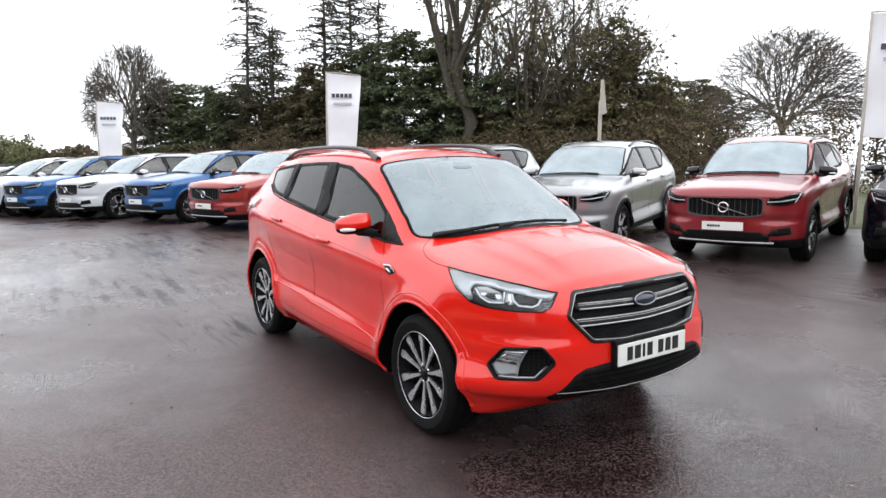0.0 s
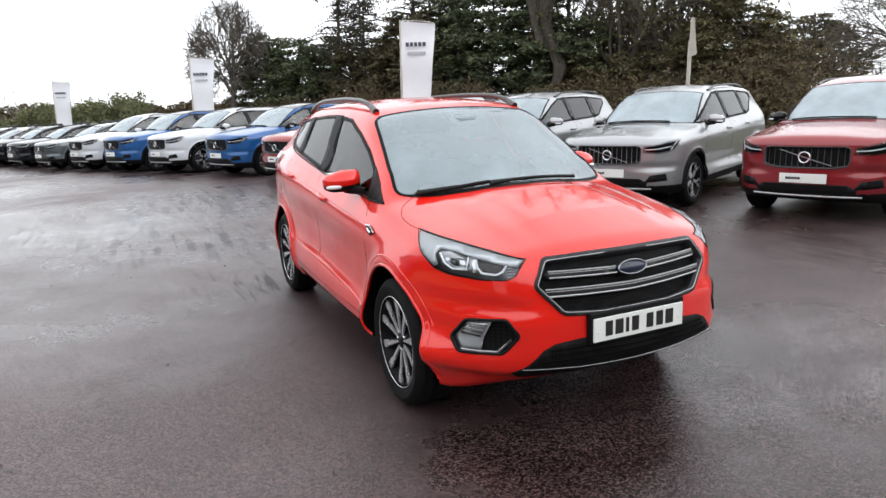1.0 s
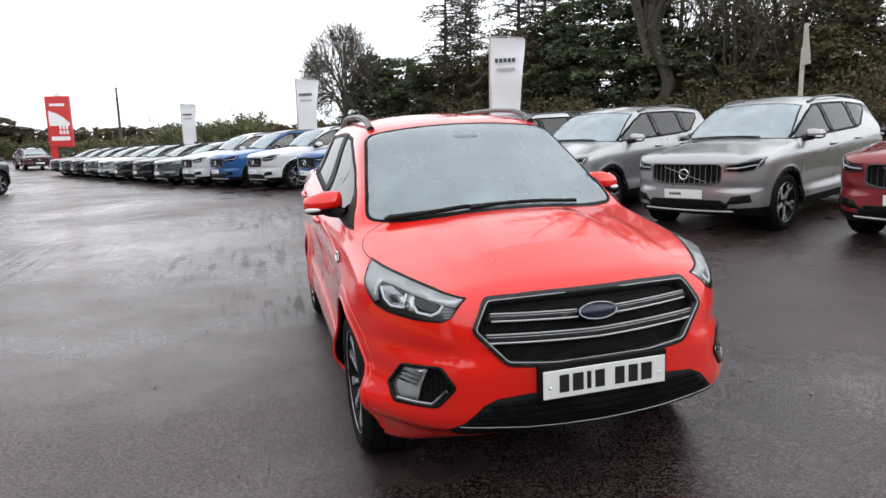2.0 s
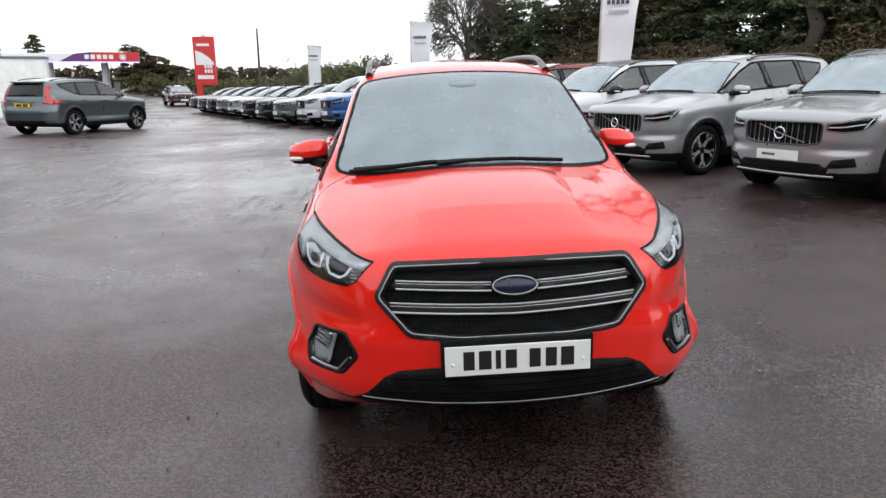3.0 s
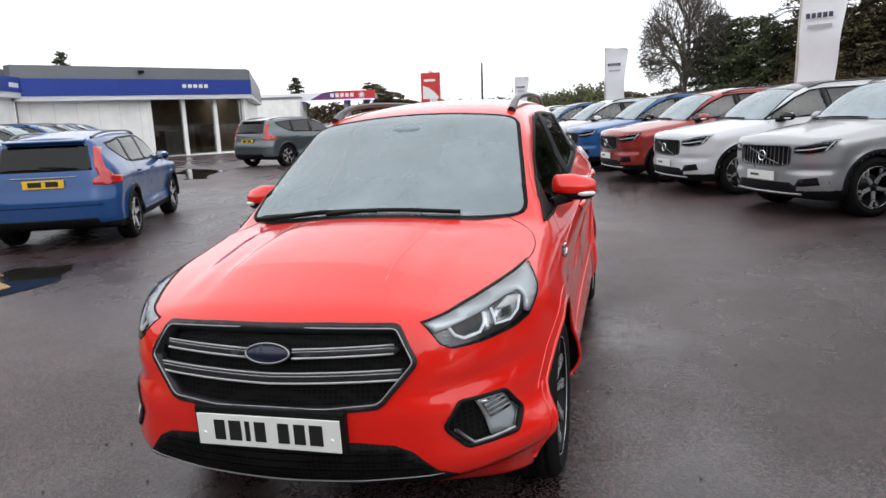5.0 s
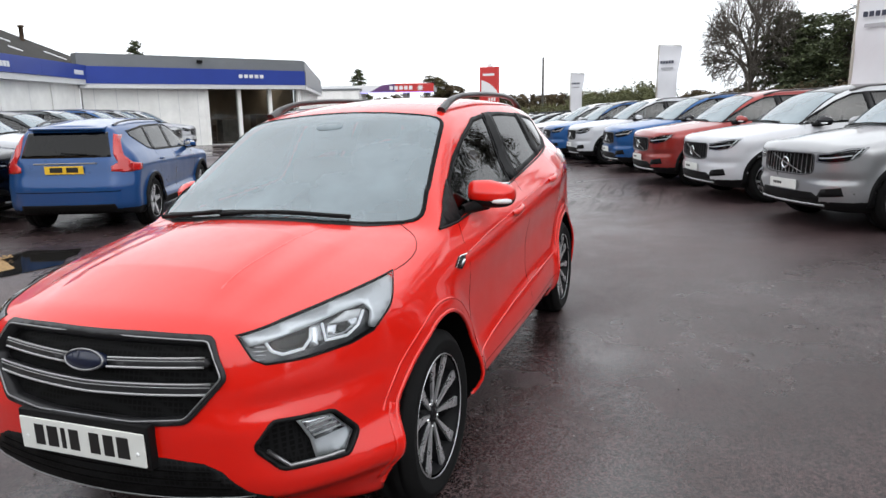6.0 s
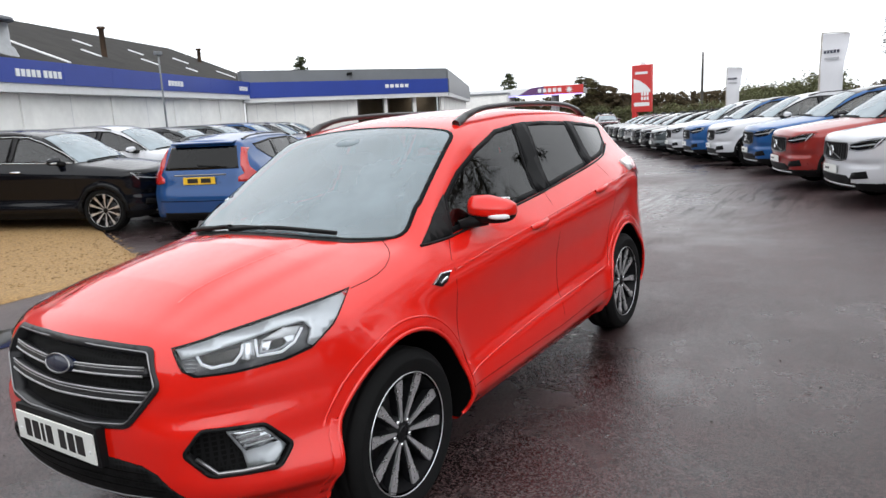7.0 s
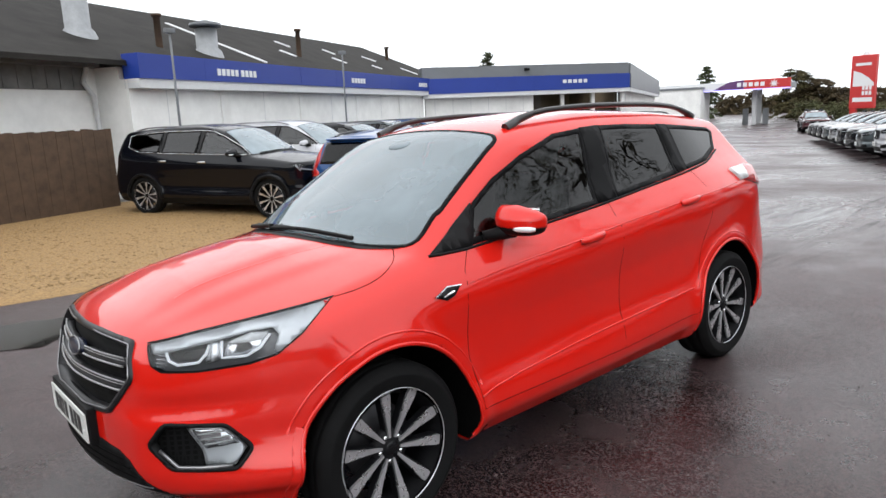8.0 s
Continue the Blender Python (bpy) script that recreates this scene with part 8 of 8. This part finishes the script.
# dark evergreen belt behind the parked row
belt = [(-42.0, 6.5, 6.9, 2.7), (-40.6, 7.6, 6.5, 2.8), (-38.6, 8.2, 6.2, 2.8), (-36.6, 8.6, 5.6, 2.8), (-34.5, 10.0, 5.2, 2.9), (-32.0, 11.4, 5.4, 2.9), (-30.6, 12.0, 6.6, 2.7), (-28.6, 12.6, 6.4, 2.8), (-27.0, 13.6, 7.2, 3.0), (-24.8, 14.2, 7.6, 3.2), (-22.8, 15.2, 7.2, 3.1), (-21.0, 16.6, 5.2, 2.8),
        (-41.0, 11.0, 6.6, 3.0), (-35.8, 13.0, 6.0, 3.0), (-30.8, 15.0, 6.6, 3.2), (-26.0, 17.6, 7.6, 3.2)]
for k, (x, y, hgt, rad) in enumerate(belt):
    conifer(x, y, hgt, rad, 20 + k, CONIFER if k not in (4, 5, 6, 7) else DULL_CONIFER, "dense dark evergreen conifer behind the parked cars", 1.5, 0.0, 0.0, 0.17, 0.45, 0.35, 24)
for k, (x, y, hgt, rad) in enumerate(((-35.5, 9.9, 11.8, 2.3), (-36.4, 11.6, 9.6, 2.2), (-31.0, 12.6, 12.4, 2.4), (-29.2, 13.4, 11.6, 2.2), (-33.4, 10.6, 8.8, 1.7), (-27.6, 14.4, 9.6, 1.8))):
    conifer(x, y, hgt, rad, 60 + k, LARCH, "tall thin conifer with sparse needles", 0.85, 0.30, 0.0, 0.12, 0.35, 0.25, 15)
# bare and ivy-clad trees
bare_tree(-21.6, 14.9, 22.0, 7.5, 80, "tall leafless tree with stout limbs and ivy", 0.24, 10, 12, 3, 0.20, 0.62, 0.010, IVY_BARK, 0.10)
for k, (x, y, hgt, wide, ivy) in enumerate(((-23.8, 17.6, 20.0, 5.5, 0.08), (-19.6, 17.4, 16.0, 4.6, 0.12), (-18.0, 18.8, 15.0, 4.4, 0.08), (-17.0, 20.0, 9.0, 2.6, 0.08))):
    bare_tree(x, y, hgt, wide, 81 + k, "tall leafless tree with ivy on its limbs", 0.16, 8, 10, 3, 0.15, 0.5, 0.009, IVY_BARK, ivy)
for k, (x, y, hgt, rad) in enumerate(((-20.6, 16.2, 3.6, 2.0), (-19.0, 17.0, 3.4, 2.0), (-17.6, 18.0, 3.4, 2.0), (-16.6, 18.6, 4.2, 2.0), (-15.7, 19.0, 7.0, 2.2), (-14.9, 19.6, 6.4, 2.2), (-14.2, 20.2, 4.6, 2.0), (-20.8, 18.4, 5.6, 2.4), (-19.2, 18.9, 5.0, 2.2))):
    conifer(x, y, hgt, rad, 110 + k, OLIVE_LEAF, "olive green bushy evergreen", 1.4, 0.0, 0.0, 0.13, 0.42, 0.35, 28)
for k, (x, y, hgt) in enumerate(((-15.5, 21.6, 5.2), (-14.6, 22.4, 4.8))):
    bare_tree(x, y, hgt, 2.0, 120 + k, "slender leafless tree behind the hedge", 0.15, 8, 8, 3, 0.4, 0.6, 0.008)
for k, (x, y, hgt, wide) in enumerate(((-22.6, 18.2, 8.6, 3.0), (-20.6, 18.8, 9.0, 3.2), (-19.0, 19.6, 8.4, 3.0), (-17.4, 20.2, 7.4, 2.6))):
    bare_tree(x, y, hgt, wide, 125 + k, "twiggy brown leafless thicket tree", 0.10, 18, 11, 3, 0.0, 0.5, 0.011, IVY_BARK)
crown_tree(*far(-0.507, 0.862, 40), 8.0, 4.1, 131, "round leafless tree with fine twigs", 0.20, MID_BARK, 0.013)
crown_tree(-41.6, 4.5, 9.0, 2.9, 137, "leafless tree with fine twigs", 0.22, MID_BARK, 0.013)
for k, s in enumerate(((-0.60, 0.80, 46, 6.4), (-0.62, 0.784, 50, 6.6), (-0.578, 0.816, 48, 6.2), (-0.64, 0.768, 44, 5.6))):
    conifer(*far(s[0], s[1], s[2]), s[3], 2.6, 150 + k, OLIVE_LEAF if k != 1 else CONIFER, "low dark evergreen in the distance", 1.0, 0.10, 0.0, 0.18, 0.35, 0.4, 24)
shrub_line("beech_hedge", [(-44, 2.5), (-30, 8.4), (-18, 14.0), (-8, 18.2), (2, 22.0), (14, 27.0)], 2.1, 0.8, 160, BROWN_LEAF, "brown winter hedge behind the parked cars", 130, 0.12)
shrub_line("scrub", [(-15.2, 18.4), (-13.4, 19.4), (-11.0, 20.6)], 3.0, 1.0, 165, BROWN_LEAF, "tall brown scrub behind the hedge", 110, 0.10, 0.4)
shrub_line("far_hedge", [(-71, -26), (-68, -18), (-68, -4), (-62, 4), (-50, 8)], 1.7, 1.2, 170, GREEN_LEAF, "clipped green hedge beyond the forecourt", 90, 0.22, 0.08)
shrub_line("far_hedge", [(-64, -10), (-56, -4), (-48, -1)], 2.9, 1.6, 172, GREEN_LEAF, "tall rounded green hedge beyond the parked row", 90, 0.22, 0.25)
shrub_line("far_scrub", [(-120, -60), (-125, -20), (-120, 20)], 3.2, 2.0, 175, BROWN_LEAF, "hedgerow far beyond the forecourt", 30, 0.55, 0.3)
for k, (x, y, hgt, rad) in enumerate(((-85.0, -32.3, 5.8, 3.2), (-85.0, -29.6, 4.6, 3.0), (-84.5, -27.0, 3.4, 2.8))):
    conifer(x, y, hgt, rad, 180 + k, BROWN_LEAF if k else OLIVE_LEAF, "rounded olive brown tree beside the canopy", 1.6, 0.0, 0.0, 0.22, 0.32, 0.4, 28)
conifer(-87.4, -45, 7.3, 2.6, 190, CONIFER, "dark conifer beyond the building", 1.2, 0.05, 0.0, 0.30, 0.7, 0.3, 14)
conifer(-53.5, -53.3, 9.0, 1.9, 191, CONIFER, "dark conifer beyond the building", 1.2, 0.1, 0.0, 0.26, 0.6, 0.3, 14)
for k, (x, y, hgt, wide) in enumerate(((-28, -56, 8.5, 4.0), (-35, -58, 8.0, 4.0), (-96, -14, 5.0, 3.0), (-90, -9, 4.4, 2.6))):
    bare_tree(x, y, hgt, wide, 195 + k, "leafless tree far away", 0.2, 9, 7, 3, 0.1, 0.8, 0.014, PALE_BARK)

# added hedge, never in view: cuts low light and darkens reflections on the cars
shrub_line("boundary_hedge", [(-6, -36), (10, -34), (19, -22), (22, 0), (20, 20), (16, 27)], 6.0, 1.6, 199, CONIFER, "tall dark boundary hedge round the forecourt", 26, 0.55, 0.2)
# rail fence and bollard by the verge
rails = empty("rail_fence", Matrix.Identity(4), "low timber rail fence along the verge", "fence")
ra, rb = (-1.0, 12.6), (9.0, 17.0)
rm, rl = frame_at(ra, rb)
for k in range(6):
    p = rm @ Vector((rl * k / 5, 0, 0))
    wall_box("fence_post", rm, rl * k / 5, rl * k / 5 + 0.1, -0.05, 0.05, ground_z(p.x, p.y) - 0.1, ground_z(p.x, p.y) + 0.95, TIMBER, rails)
for z in (0.45, 0.80):
    wall_box("rail", rm, 0, rl, -0.02, 0.02, ground_z(3, 14) + z, ground_z(3, 14) + z + 0.09, TIMBER, rails)
bol = empty("bollard", Matrix.Translation((-1.75, 9.7, ground_z(-1.75, 9.7))), "dark post at the foot of a flag", "bollard")
v, f = lathe([(0.07, 0.0), (0.07, 0.85), (0.05, 0.9), (0.0, 0.9)], 10, "z")
raw("bollard_post", v, f, DARK_POLE, bol)

# loose stones
rs = np.random.RandomState(5)
sv, sf = [], []
for k in range(700):
    x, y = rs.uniform(-5, 5.5), rs.uniform(-6, 6)
    r = 0.003 + 0.008 * rs.rand() ** 2.0
    z = ground_z(x, y)
    b = len(sv)
    for q in ((1, 0, 0), (-1, 0.2, 0), (0.1, 1, 0), (0, -1, 0), (0.1, 0, 0.8), (0, 0, -0.8)):
        sv.append((x + r * q[0] * rs.uniform(0.7, 1.3), y + r * q[1] * rs.uniform(0.7, 1.3), z + 0.002 + r * 0.7 * (q[2] + 0.6)))
    sf += [tuple(b + i for i in t) for t in ((0, 2, 4), (2, 1, 4), (1, 3, 4), (3, 0, 4), (2, 0, 5), (1, 2, 5), (3, 1, 5), (0, 3, 5))]
tagged(raw("loose_stones", sv, sf, PEBBLE, smooth=False), "small loose stones scattered on the tarmac", "stones", kind="stuff")

# stones of the gravel bed
rs = np.random.RandomState(9)
sv, sf = [], []
for k in range(3600):
    x, y = rs.uniform(-3.2, 4.5), -5.6 - 6.5 * rs.rand() ** 1.4
    if x < -1.6 - 0.42 * (-5.2 - y) or y > -5.15 - 0.1 * x:
        continue
    r = rs.uniform(0.010, 0.030)
    z = ground_z(x, y) + 0.03
    b = len(sv)
    for q in ((1, 0, 0), (-1, 0.2, 0), (0.1, 1, 0), (0, -1, 0), (0.1, 0, 0.7), (0, 0, -0.7)):
        sv.append((x + r * q[0] * rs.uniform(0.6, 1.3), y + r * q[1] * rs.uniform(0.6, 1.3), z + r * 0.7 * (q[2] + 0.4)))
    sf += [tuple(b + i for i in t) for t in ((0, 2, 4), (2, 1, 4), (1, 3, 4), (3, 0, 4), (2, 0, 5), (1, 2, 5), (3, 1, 5), (0, 3, 5))]
tagged(raw("gravel_stones", sv, sf, GRAVEL_STONE, smooth=False), "loose tan and brown stones of the gravel bed", "stones", kind="stuff")
